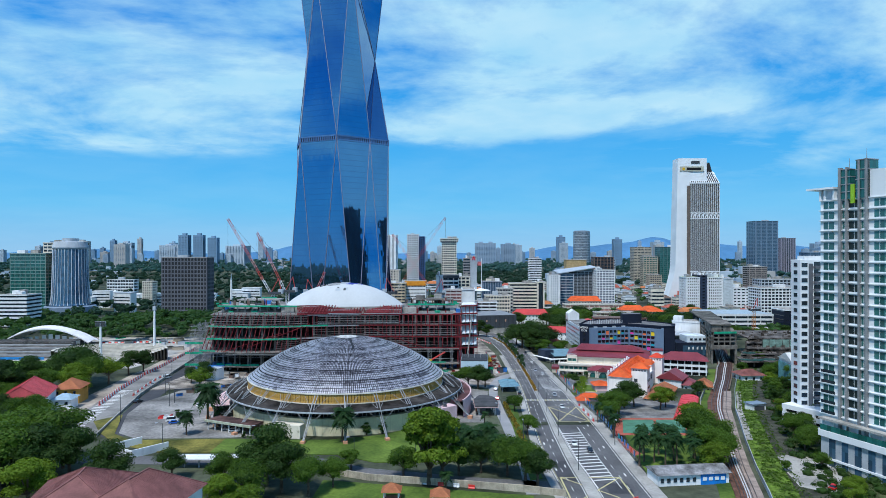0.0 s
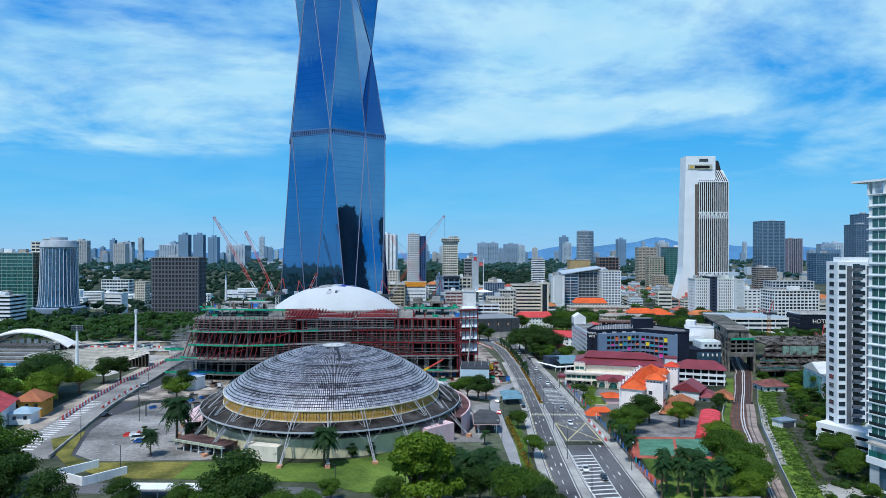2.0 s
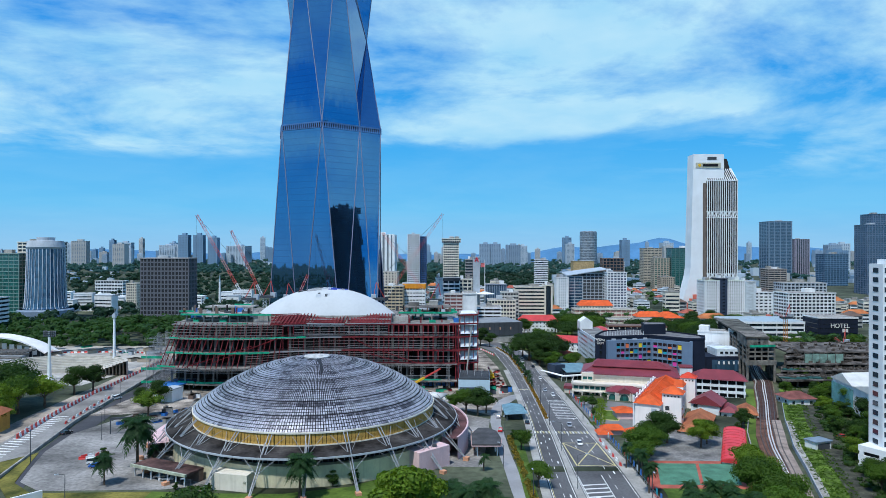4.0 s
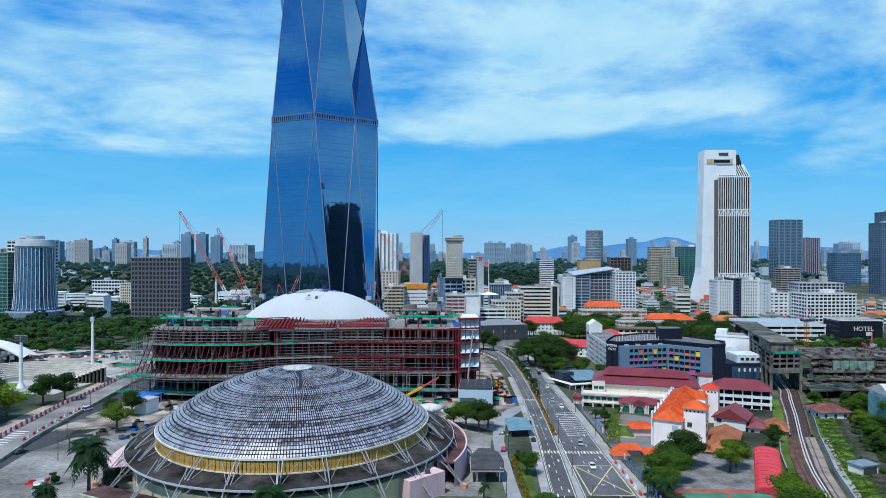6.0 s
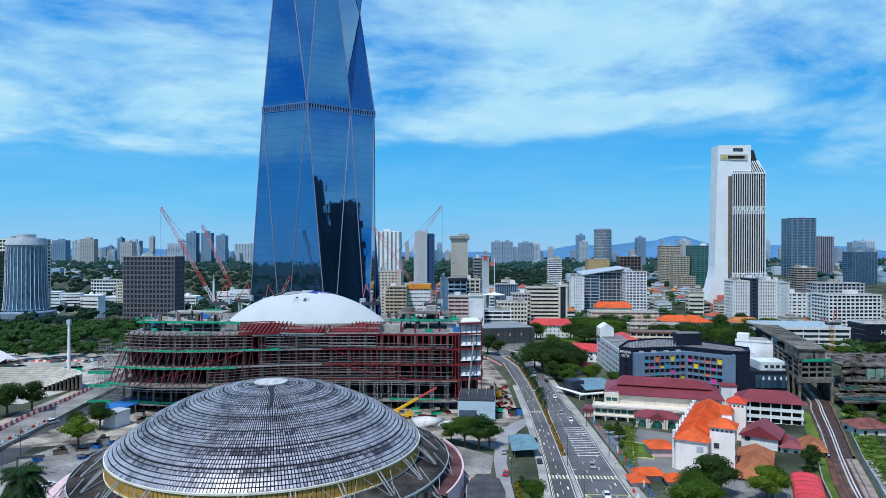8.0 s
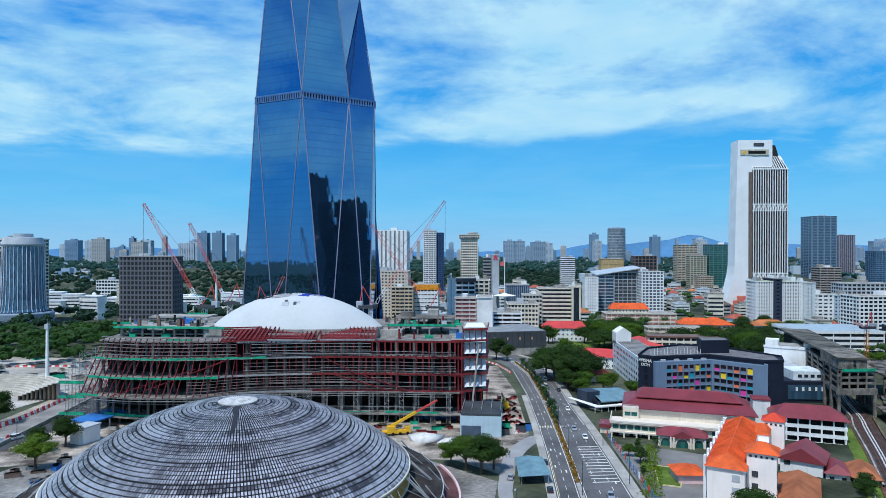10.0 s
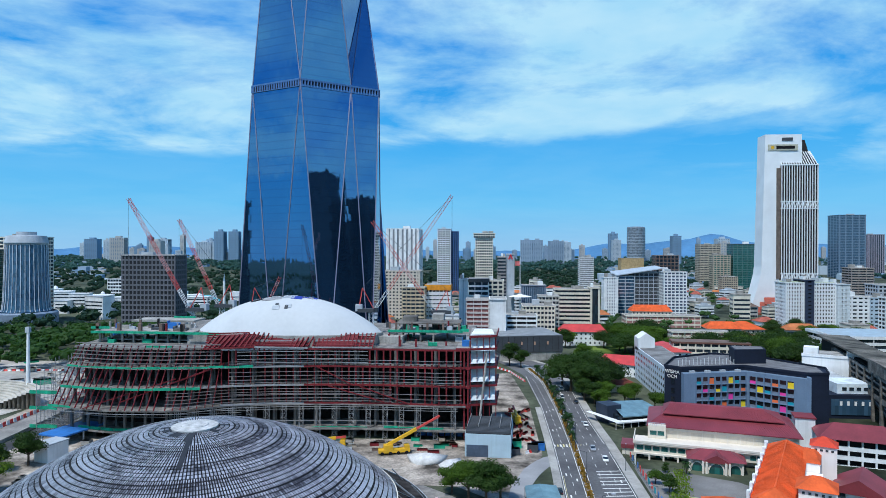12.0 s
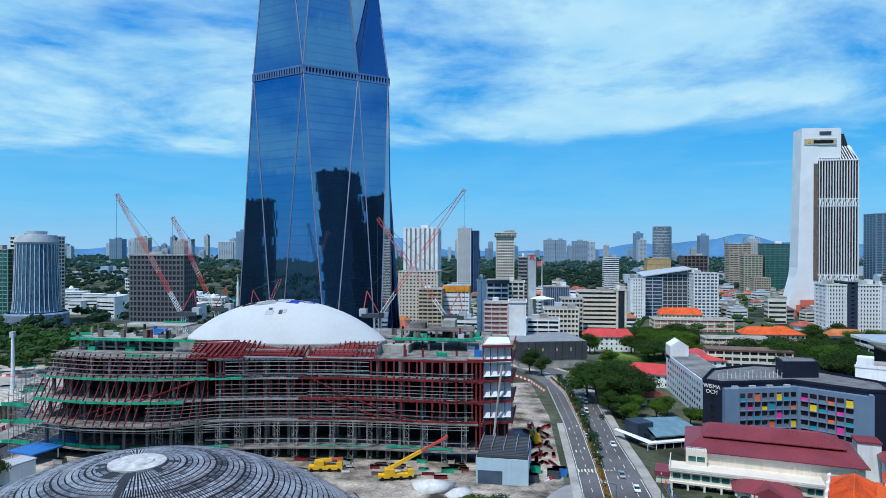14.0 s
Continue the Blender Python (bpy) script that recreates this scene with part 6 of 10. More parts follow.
def build_white_flats():
    t = thing("white_block", "white five-storey block with small square windows and a grey roof", "office building", 0, 0, 0)
    part("body", MB().box(91, 106, 470, 540, -8, 11.5), mat("cool_white", (0.58, 0.66, 0.74), 0.7, var=0.08, dirt=0.2), t)
    part("roof", MB().box(91.6, 105.4, 470.6, 539.4, 11.4, 11.8), mat("grey_slate_roof", (0.20, 0.20, 0.20), 0.9, var=0.3, scale=0.15), t)
    part("gable_tower", MB().prism([(91, 530), (100, 530), (100, 541), (91, 541)], 10, 17), WHITE, t)
    part("gable", MB().add([(91, 530, 17), (100, 530, 17), (95.5, 530, 20), (91, 541, 17), (100, 541, 17), (95.5, 541, 20)], [(0, 1, 2), (5, 4, 3), (0, 2, 5, 3), (2, 1, 4, 5)]), WHITE, t)
    windows_on(t, (91, 538), (91, 471), -4, 5, 16, 3.2, 1.7, 1.3, GLASS, 2, sill=WHITE)
    windows_on(t, (92, 470), (105, 470), -4, 5, 3, 3.2, 1.2, 1.0, GLASS, 1)


build_white_flats()


def gable_roof(x0, x1, y0, y1, ze, zr):
    """A pitched roof with its ridge along y and a thin edge."""
    m = (x0 + x1) / 2
    return MB().add([(x0, y0, ze), (m, y0, zr), (x1, y0, ze), (x0, y1, ze), (m, y1, zr), (x1, y1, ze), (x0, y0, ze - 0.3), (x1, y0, ze - 0.3), (x0, y1, ze - 0.3), (x1, y1, ze - 0.3)],
                    [(0, 1, 4, 3), (1, 2, 5, 4), (0, 2, 1), (3, 4, 5), (6, 0, 3, 8), (2, 7, 9, 5), (0, 6, 7, 2), (6, 8, 9, 7)])


def build_school():
    # hall: local x runs along its front, y to the back
    t = thing("school_hall", "cream school hall with tiered maroon metal roofs and arched porch", "school", 65, 393, -5, -14.4)
    body = mat("school_cream", (0.70, 0.63, 0.53), 0.75, var=0.08, scale=0.15, dirt=0.2)
    trim = mat("school_trim", (0.72, 0.66, 0.58), 0.7, var=0.06, scale=0.15, dirt=0.15)
    part("main_wall", MB().box(0.8, 48, 0.8, 27, -2, 10.4), body, t)
    part("fascia", MB().box(6, 46, 0.1, 0.8, 9.2, 10.35), trim, t, "white roof fascia")
    part("wing_block", MB().box(0.2, 6.2, -1.6, 1, 5, 10.9), body, t)
    for i in range(9):
        part("roof_rail", MB().box(0.5 + 0.62 * i, 0.6 + 0.62 * i, -1.5, -1.4, 10.9, 11.9), GREY, t)
    part("roof_rail", MB().box(0.4, 6.0, -1.5, -1.4, 11.8, 11.95), GREY, t)
    windows_on(t, (0.6, -1.6), (6, -1.6), 8.4, 1, 2, 3, 2.2, 1.5, GGLASS, 0.2, sill=trim)
    # terrace over a glazed floor on pillars
    part("terrace", MB().box(-4.4, 37, -8, 1, 5.9, 6.4), trim, t, "white terrace slab")
    part("terrace_parapet", MB().box(-4.4, 37, -8.1, -7.8, 6.4, 7.0), trim, t)
    part("terrace_parapet", MB().box(-4.5, -4.2, -8, 6, 6.4, 7.3), trim, t)
    part("glazed_floor", MB().box(-4, 37, -7, 1, 2.9, 5.9), body, t)
    part("floor_edge", MB().box(-4.3, 20, -7.6, 0, 2.3, 2.9), trim, t)
    windows_on(t, (-4, -7), (13, -7), 4.5, 1, 6, 3, 2.1, 1.5, GGLASS, 0.4, sill=trim)
    windows_on(t, (32, -7), (36.5, -7), 4.5, 1, 2, 3, 1.7, 1.5, GGLASS, 0.2, sill=trim)
    part("ground_wall", MB().box(-1, 37, -4, 1, -2, 2.4), body, t)
    windows_on(t, (2, -4), (12, -4), 0.9, 1, 4, 3, 1.4, 1.0, GGLASS, 0.4)
    for x in (-4, 0.6, 5.2, 9.8):
        part("pillar", MB().box(x, x + 0.6, -7.6, -7.0, -2, 2.4), trim, t)
    for x in range(10, 37, 4):
        part("upper_pier", MB().box(x, x + 0.35, 0.4, 0.9, 6.4, 9.3), trim, t)
    lo = MB().add([(-0.3, -0.5, 10.5), (49, -0.5, 10.5), (49, 28, 10.5), (-0.3, 28, 10.5), (4.5, 9, 12.6), (45.5, 9, 12.6), (45.5, 22, 12.6), (4.5, 22, 12.6), (-0.3, -0.5, 10.2), (49, -0.5, 10.2)],
                  [(0, 1, 5, 4), (1, 2, 6, 5), (2, 3, 7, 6), (3, 0, 4, 7), (4, 5, 6, 7), (3, 2, 1, 0), (8, 9, 1, 0)])
    part("lower_roof", lo, MAROON, t, "lower maroon metal roof")
    part("clerestory", MB().box(6.5, 43.5, 9.4, 21, 12.2, 13.6), DGREY, t)
    up = MB().add([(5.2, 7.7, 13.3), (44.8, 7.7, 13.3), (44.8, 23, 13.3), (5.2, 23, 13.3), (7.6, 14.2, 15.7), (38.5, 14.2, 15.7), (7.6, 16.5, 15.7), (38.5, 16.5, 15.7), (5.2, 7.7, 13.0), (44.8, 7.7, 13.0)],
                  [(0, 1, 5, 4), (1, 2, 7, 5), (2, 3, 6, 7), (3, 0, 4, 6), (4, 5, 7, 6), (3, 2, 1, 0), (8, 9, 1, 0)])
    part("upper_roof", up, MAROON, t, "upper maroon metal roof")
    seam = MB()
    for i in range(60):
        f = i / 59
        seam.beam((5.2 + 39.6 * f, 7.7, 13.33), (7.6 + 30.9 * f, 14.2, 15.73), 0.07, 0.08)
        seam.beam((-0.3 + 49.3 * f, -0.5, 10.53), (4.5 + 41 * f, 9, 12.63), 0.07, 0.08)
    tagged(part("roof_seams", seam, MAROON, t), kind="stuff")
    # porch with three arches
    part("porch_body", MB().box(13.6, 29.6, -14.6, -6, -1.5, 4.9), body, t)
    pr = MB()
    hip(pr, 13.2, 30, -15.2, -6, 4.9, 7.2, 5, over=0.6)
    part("porch_roof", pr, MAROON, t)
    part("porch_gable_roof", gable_roof(17.4, 25.8, -17.2, -10, 4.9, 7.2), MAROON, t)
    part("porch_gable_wall", MB().add([(17.8, -16.8, 4.7), (25.4, -16.8, 4.7), (21.6, -16.8, 6.7)], [(0, 1, 2)]), trim, t)
    for k, yy in ((0, -14.65), (1, -16.4), (2, -14.65)):
        cx = 15.9 + 5.7 * k
        w = 2.2 if k == 1 else 1.7
        pts = [(cx - w, -0.6)] + [(cx - w * math.cos(a), 2.3 + w * math.sin(a)) for a in [math.pi * i / 10 for i in range(11)]] + [(cx + w, -0.6)]
        if k == 1:
            part("porch_front", MB().box(18, 25.2, -16.35, -14, -1.5, 4.9), body, t)
        part("arch_opening", MB().add([(x, yy - 0.02, z) for x, z in pts], [tuple(range(len(pts)))]), GGLASS, t, "dark green arched opening")
        ringm = MB()
        for a, b in zip(pts[1:-1], pts[2:]):
            ringm.beam((a[0], yy - 0.1, a[1]), (b[0], yy - 0.1, b[1]), 0.35, 0.4)
        part("arch_moulding", ringm, trim, t)
    for x, yy in ((13.6, -15), (17.6, -17), (18.6, -17), (24.4, -17), (25.4, -17), (29.4, -15)):
        part("porch_column", MB().box(x - 0.3, x + 0.3, yy - 0.3, yy + 0.3, -1.5, 4.9), trim, t)
        part("column_base", MB().box(x - 0.42, x + 0.42, yy - 0.42, yy + 0.42, -1.5, 0.9), PINK, t)
    part("side_porch", MB().box(-8.4, -4.4, -3, 4, -1, 2.6), body, t)
    part("side_porch_roof", MB().box(-8.8, -4.4, -3.5, 4.4, 2.6, 4.0), MAROON, t)
    et = thing("lift_tower", "white rooftop lift tower with a maroon lid", "tower", 122.5, 403, -5, -14)
    part("wall", MB().box(-3.2, 3.2, -3, 4, 0, 12.2), WHITE, et)
    part("lid", MB().box(-3.5, 3.5, -3.3, 4.3, 12.2, 12.7), MAROON, et, "maroon lid")
    # classroom wing
    r = thing("school_wing", "white classroom wing with balcony rows and maroon roof", "school", 121.2, 387.2, -5, -17)
    part("wall", MB().box(0, 24, 1.2, 13, -2, 9.2), WHITE, r)
    for k in range(3):
        part("gallery_void", MB().box(0.6, 23.4, 1.08, 1.3, 0.6 + 3.1 * k, 2.5 + 3.1 * k), BLACK, r)
        part("balcony", MB().box(-0.3, 24.3, -0.2, 0.05, -0.6 + 3.1 * k, 0.7 + 3.1 * k), WHITE, r)
        part("gallery_slab", MB().box(-0.2, 24.2, 0.05, 1.2, -0.5 + 3.1 * k, -0.25 + 3.1 * k), WHITE, r)
        for i in range(7):
            part("gallery_post", MB().box(-0.2 + 3.95 * i, 0.35 + 3.95 * i, -0.1, 0.4, 0.7 + 3.1 * k, 2.7 + 3.1 * k), WHITE, r)
    rr = MB(); hip(rr, -0.4, 24.4, -0.2, 14, 9.2, 13.2, 6, over=0.9)
    part("roof", rr, MAROON, r)
    # orange block: local x across, y along its length
    o = thing("school_block", "white walled school block under a bright orange tiled roof", "school", 71.6, 317.2, -4, -26.3)
    wl = mat("school_white", (0.88, 0.83, 0.80), 0.7, var=0.05, scale=0.15, dirt=0.12)
    part("wall", MB().box(0.2, 9.8, 0.3, 54, -1, 11.9), wl, o)
    ro = MB(); hip(ro, -0.1, 10.1, 0, 54, 11.9, 15.2, 4.6, over=0.35)
    part("roof", ro, ORANGE, o)
    part("eaves", MB().box(-0.3, 10.3, -0.2, 54.2, 11.6, 11.88), wl, o)
    tiles = MB()
    for i in range(110):
        y = 5.0 + 0.40 * i
        for x in (-0.4, 10.4):
            tiles.beam((x, y, 11.93), (5, y, 15.22), 0.14, 0.10)
    tagged(part("roof_tiles", tiles, ORANGE, o), kind="stuff")
    part("ridge_cap", MB().beam((5, 4.6, 15.22), (5, 49.4, 15.22), 0.3, 0.18), ORANGE, o)
    for x in (-0.4, 10.4):
        part("hip_cap", MB().beam((x, -0.3, 11.95), (5, 4.6, 15.25), 0.28, 0.16), ORANGE, o)
    part("back_roof", MB().add([(9.5, 40, 11.95), (14, 40, 11.95), (14, 56, 11.95), (9.5, 56, 11.95), (9.5, 46, 14.0), (12, 48, 14.0)], [(0, 1, 5, 4), (1, 2, 5), (2, 3, 4, 5)]), ORANGE, o)
    part("back_wall", MB().box(9.8, 13.8, 40.2, 55.8, -1, 11.9), wl, o)
    for i in range(8):
        part("gable_pier", MB().box(-0.9, -0.2, 1.5 + 6.6 * i, 2.9 + 6.6 * i, -1, 14.2), WHITE, o, "white parapet pier")
        part("gable_wall", MB().box(-0.8, -0.3, 2.9 + 6.6 * i, 8.1 + 6.6 * i, 11.2, 12.9), WHITE, o)
    for k in range(3):
        part("grille", MB().box(6.6, 8.6, 0.15, 0.32, 1.6 + 3.5 * k, 3.4 + 3.5 * k), GREY, o)
    part("stair_tower", MB().box(9.9, 17.4, 5.2, 12.5, -1, 15.9), wl, o)
    st = MB(); hip(st, 9.9, 17.4, 5.2, 12.5, 15.9, 18.3, 3.6, over=0.7)
    part("stair_roof", st, ORANGE, o)
    for k in range(5):
        part("vent", MB().box(10.6 + 1.35 * k, 11.2 + 1.35 * k, 5.1, 5.25, 14.6, 15.2), DGREY, o)
    for k in range(3):
        part("grille", MB().box(11.2, 12.8, 5.05, 5.25, 2.4 + 3.4 * k, 4.0 + 3.4 * k), DGREY, o)
    part("link_wall", MB().box(9.8, 14.5, 12.5, 40, -1, 9.4), wl, o)
    for k in range(4):
        part("link_opening", MB().box(14.4, 14.6, 15 + 6 * k, 18.5 + 6 * k, 5.6, 8.2), DGREY, o)
    windows_on(o, (17.4, 5.6), (17.4, 12.2), 3, 3, 3, 3.4, 1.3, 1.2, GLASS, 0.4)
    tu = thing("turret", "white turret with a red pyramid roof", "tower", 108, 358, -4, -26)
    part("wall", MB().box(-3.3, 3.3, -3.3, 3.3, -1, 14.6), wl, tu)
    tr = MB(); hip(tr, -3.3, 3.3, -3.3, 3.3, 14.6, 16.8, 3.3, over=0.4)
    part("roof", tr, mat("red_tile", (0.58, 0.06, 0.03), 0.75), tu)
    for k in range(4):
        part("slot", MB().box(-2.4 + 1.4 * k, -1.7 + 1.4 * k, -3.4, -3.25, 13.2, 13.8), DGREY, tu)
    m2 = thing("school_house", "white gabled house with a maroon roof", "house", 110, 343.2, -4, -32)
    part("wall", MB().box(-6, 6, 0, 13, -1, 5.6), WHITE, m2)
    part("roof", gable_roof(-6.9, 6.9, -0.7, 13.7, 5.4, 9.3), MAROON, m2)
    part("gable_wall", MB().add([(-6, -0.02, 5.5), (6, -0.02, 5.5), (0, -0.02, 8.8)], [(0, 1, 2)]), WHITE, m2)
    me = MB().box(-0.9, 0.9, -0.1, 0.1, -0.7, 0.7).mesh("window", GLASS)
    part("window", me, GLASS, m2).location = (-4, -0.05, 4.2)
    sw = MB().box(-0.1, 0.1, -1.2, 1.2, -0.7, 0.7).mesh("window", DGREY)
    for k in range(3):
        for j in range(2):
            part("window", sw, DGREY, m2).location = (6.02, 2 + 4 * k, 1.4 + 2.8 * j)
    b = thing("school_annex", "annex with a broad brown tiled roof", "house", 98.2, 320.5, -3.4, -26.3)
    part("wall", MB().box(-4.6, 4.6, -15.5, 15.5, -1, 2.5), WHITE, b)
    rb = MB(); hip(rb, -5, 5, -16, 16, 2.5, 6.0, 5, over=0.8)
    part("roof", rb, BRICKR, b)
    hiphouse("school_annex", "low annex with maroon roof", 117.5, 124, 338, 350, -1, 1.4, WHITE, MAROON, -20)
    hiphouse("school_annex", "low annex with brown tiled roof", 124, 130.5, 334, 347, -0.8, 2.0, BEIGE, BRICKR, -20)
    sh = thing("red_shed", "long shed with a bright red vaulted roof", "shed", 98, 285, -2, -23.5)
    part("wall", MB().box(-3.5, 3.5, -21, 21, 0, 2.6), WHITE, sh)
    n = 8
    prof = [(-4.0 * math.cos(math.pi * i / n), 2.5 + 1.5 * math.sin(math.pi * i / n)) for i in range(n + 1)]
    va = MB().add([(x, -21.5, z) for x, z in prof] + [(x, 21.5, z) for x, z in prof], [(i, i + 1, n + 2 + i, n + 1 + i) for i in range(n)] + [tuple(range(n, -1, -1)), tuple(range(n + 1, 2 * n + 2))])
    part("vault", va, mat("bright_red_sheet", (0.62, 0.04, 0.05), 0.5, var=0.15), sh)
    for i in range(12):
        rib = MB()
        y = -21 + 3.8 * i
        for a, c in zip(prof, prof[1:]):
            rib.beam((a[0], y, a[1] + 0.03), (c[0], y, c[1] + 0.03), 0.16, 0.1)
        part("roof_rib", rib, REDROOF, sh)
    for x0, x1, y0, y1 in ((56.6, 64, 305, 309.5), (53.6, 57.8, 299, 304), (64.6, 69.6, 300, 305), (68.4, 76, 331.5, 340)):
        hiphouse("gate_pavilion", "small pavilion with an orange tiled roof", x0, x1, y0, y1, 0.3, 2.0, PINK, ORANGE, wins=False, category="pavilion", group="gate pavilions")
    patch("school_yard", [(56, 308), (70, 308), (92, 354), (86, 364), (72, 372), (57, 376)], mat("yard_paving", (0.20, 0.195, 0.19), 0.9, var=0.2, scale=0.1), "grey paved school yard with bays", "yard")
    patch("lawn", [(62, 330), (68, 328), (74, 346), (66, 349)], GRASS, "small mown lawn inside the yard", "lawn", 0.2)
    kb = MB()
    isl = [(62, 330), (68, 328), (74, 346), (66, 349)]
    for i, (a, c) in enumerate(zip(isl, isl[1:] + isl[:1])):
        kb.beam((*a, gz(a[1]) + 0.2), (*c, gz(c[1]) + 0.2), 0.35, 0.35)
    solid("kerb", kb, YMARK, "yellow and black painted kerb round the yard lawn", "kerb", kind="structure")


build_school()


def build_station():
    t = thing("bus_pavilion", "glass-roofed station pavilion with white winged canopy", "station", 66, 438, -6, 26)
    part("block", MB().box(-9, -2, 0, 8, 0, 8), mat("slate_block", (0.035, 0.05, 0.08), 0.6), t)
    part("hall", MB().box(-6, 14, -6, 8, 0, 4.6), GLASS, t)
    part("glass_roof", MB().add([(-7, -8, 5.2), (16, -8, 4.4), (16, 9, 6.4), (-2, 9, 7.4), (-7, -8, 4.8), (16, -8, 4.0)], [(0, 1, 2, 3), (4, 5, 1, 0)]), mat("teal_glass_roof", (0.16, 0.27, 0.32), 0.25, metal=0.2, var=0.15, scale=0.3), t, "blue-grey glazed roof")
    part("canopy", MB().add([(-11, -9, 3.4), (16, -10, 3.0), (16, -8.2, 3.2), (-8, -7.2, 3.6), (-11, 10, 3.9), (-13, 10, 3.8), (-11, -9, 2.9), (16, -10, 2.5)], [(0, 1, 2, 3), (0, 3, 4, 5), (6, 7, 1, 0)]), WHITE, t, "white winged canopy")
    for i in range(8):
        part("canopy_post", MB().tube((-11 + 3.7 * i, -8.8, 0), (-11 + 3.7 * i, -8.8, 3.1), 0.15, n=6), WHITE, t)
    s = thing("bus_shelter", "small bus shelter with a blue-green glass roof", "shelter", 24.5, 336, gz(336), 4)
    part("roof", MB().add([(-5, -9, 3.0), (5, -8, 3.2), (5, 9, 3.2), (-4, 9, 3.0), (0, -6, 4.0), (0, 8, 4.0)], [(0, 1, 4), (1, 2, 5, 4), (2, 3, 5), (3, 0, 4, 5)]), mat("teal_glass_roof", (0.16, 0.27, 0.32), 0.25, metal=0.2), s)
    for x in (-4, 4):
        for y in (-8, 0, 8):
            part("post", MB().tube((x, y, 0), (x, y, 3.1), 0.14, n=6), STEEL, s)
    part("bench", MB().box(-2, 2, -6, 6, 0, 0.5), DGREY, s)
    b = thing("site_office", "pale blue site building with a black louvred roof deck", "site building", 8.5, 383, -6, -3)
    part("wall", MB().box(-7.6, 8.4, 0, 22, 0, 9.6), mat("pale_blue_wall", (0.42, 0.55, 0.64), 0.6, var=0.06, dirt=0.15), b)
    part("shutter", MB().box(-7, 0.5, -0.15, 0.1, 0, 5.8), mat("slate_shutter", (0.06, 0.09, 0.14), 0.5), b, "dark roller shutter")
    for i in range(14):
        part("roof_louvre", MB().box(-7.3, 8.1, 0.4 + 1.5 * i, 1.3 + 1.5 * i, 9.7, 10.5), DGREY, b)
    part("roof_deck", MB().box(-7.4, 8.2, 0.2, 21.8, 9.5, 9.75), BLACK, b)
    for i in range(5):
        part("roof_rail", MB().box(-7.3 + 3.8 * i, -7.1 + 3.8 * i, 6, 21.5, 10.4, 11.2), STEEL, b)


build_station()


def build_viaduct_block():
    t = thing("car_park_deck", "dark weathered concrete deck building bridging the railway", "car park", 0, 0, 0)
    OLDC = mat("weathered_frame", (0.20, 0.185, 0.165), 0.95, var=0.45, scale=0.25, fine=1.5, bump=0.3, dirt=0.5)
    foot = lambda d, e=0.0: [(165 + d, 424 + d), (181 - d, 426 + d), (216 - d, 556), (199 + d + e, 556)]
    part("blank_wall", MB().prism([(164.6, 424.2), (177.5, 425.8), (186, 452), (171, 452)], 15.6, 20.6), OLDC, t, "blank weathered end wall")
    part("hall_roof", MB().add([(164, 423.6, 20.6), (178, 425.4, 20.2), (217, 557, 16.6), (199, 557, 17.2), (164, 423.6, 19.8), (178, 425.4, 19.4), (217, 557, 15.6), (199, 557, 16.2)], [(0, 1, 2, 3), (7, 6, 5, 4), (0, 4, 5, 1), (1, 5, 6, 2), (2, 6, 7, 3), (3, 7, 4, 0)]), mat("mossy_roof", (0.12, 0.115, 0.10), 0.95, var=0.5, scale=0.1, fine=1.2, dirt=0.4), t, "long stained hall roof")
    part("inner", MB().prism(foot(2.6), 6.3, 15.4), BLACK, t)
    part("hall_side", MB().prism([(178, 440), (178.6, 440), (215, 556), (214.4, 556)], 8, 16), OLDC, t)
    for z0, z1 in ((13.9, 15.2), (11.4, 12.3), (8.9, 9.8), (4.6, 6.8)):
        part("deck", MB().prism([(165, 424), (181.6, 426), (190, 452), (172, 452)], z0, z1), OLDC, t)
        part("side_beam", MB().prism([(164.6, 424), (165.4, 424), (191, 520), (190.2, 520)], z0, z1), OLDC, t)
    for i in range(5):
        x, y = 165.2 + 3.9 * i, 423.8 + 0.48 * i
        part("front_post", MB().box(x, x + 0.6, y, y + 0.6, 6.8, 14), OLDC, t)
    for i in range(9):
        x, y = 164.4 + 3.2 * i, 424 + 12 * i
        part("side_column", MB().box(x, x + 1.1, y, y + 1.1, -8, 15), OLDC, t)
    for i in range(6):
        x, y = 180.3 + 2.2 * i, 425 + 6.5 * i
        part("portal_column", MB().box(x, x + 1.1, y, y + 1.1, -8, 5), OLDC, t)
    part("portal_beam", MB().prism([(164, 423.4), (182, 425.5), (182, 427), (164, 425)], 4.4, 7.0), OLDC, t)
    for dz in (17.2, 19.0):
        part("vent_hole", MB().box(171.4, 172.4, 424.6, 425.2, dz - 0.4, dz + 0.4), BLACK, t)
    part("green_net", MB().prism([(166, 423.6), (181.4, 425.6), (181.4, 425.7), (166, 423.7)], 14.6, 15.9), NET, t)
    w = thing("white_block", "white stepped block beside a dark glass annex", "office building", 164, 497, -10, -28)
    part("body", MB().box(0, 28, 0, 20, 0, 24.6), WHITE, w)
    part("band", MB().box(-0.15, 28.15, -0.2, 20.2, 12.4, 12.9), GREY, w)
    part("roof_room", MB().box(0.6, 7, 1, 8, 24.6, 28.4), WHITE, w)
    part("roof_room", MB().box(19, 28, 1, 9, 24.6, 28.0), WHITE, w)
    part("roof", MB().box(0.4, 27.6, 0.4, 19.6, 24.5, 24.75), CONC, w)
    part("parapet", MB().box(-0.2, 28.2, -0.3, 0.2, 24.1, 25.4), WHITE, w)
    d = thing("glass_annex", "low dark glazed annex with a white roof room", "office building", 0, 0, 0)
    part("body", MB().box(152, 174, 452, 474, -8, 4.5), NAVY, d)
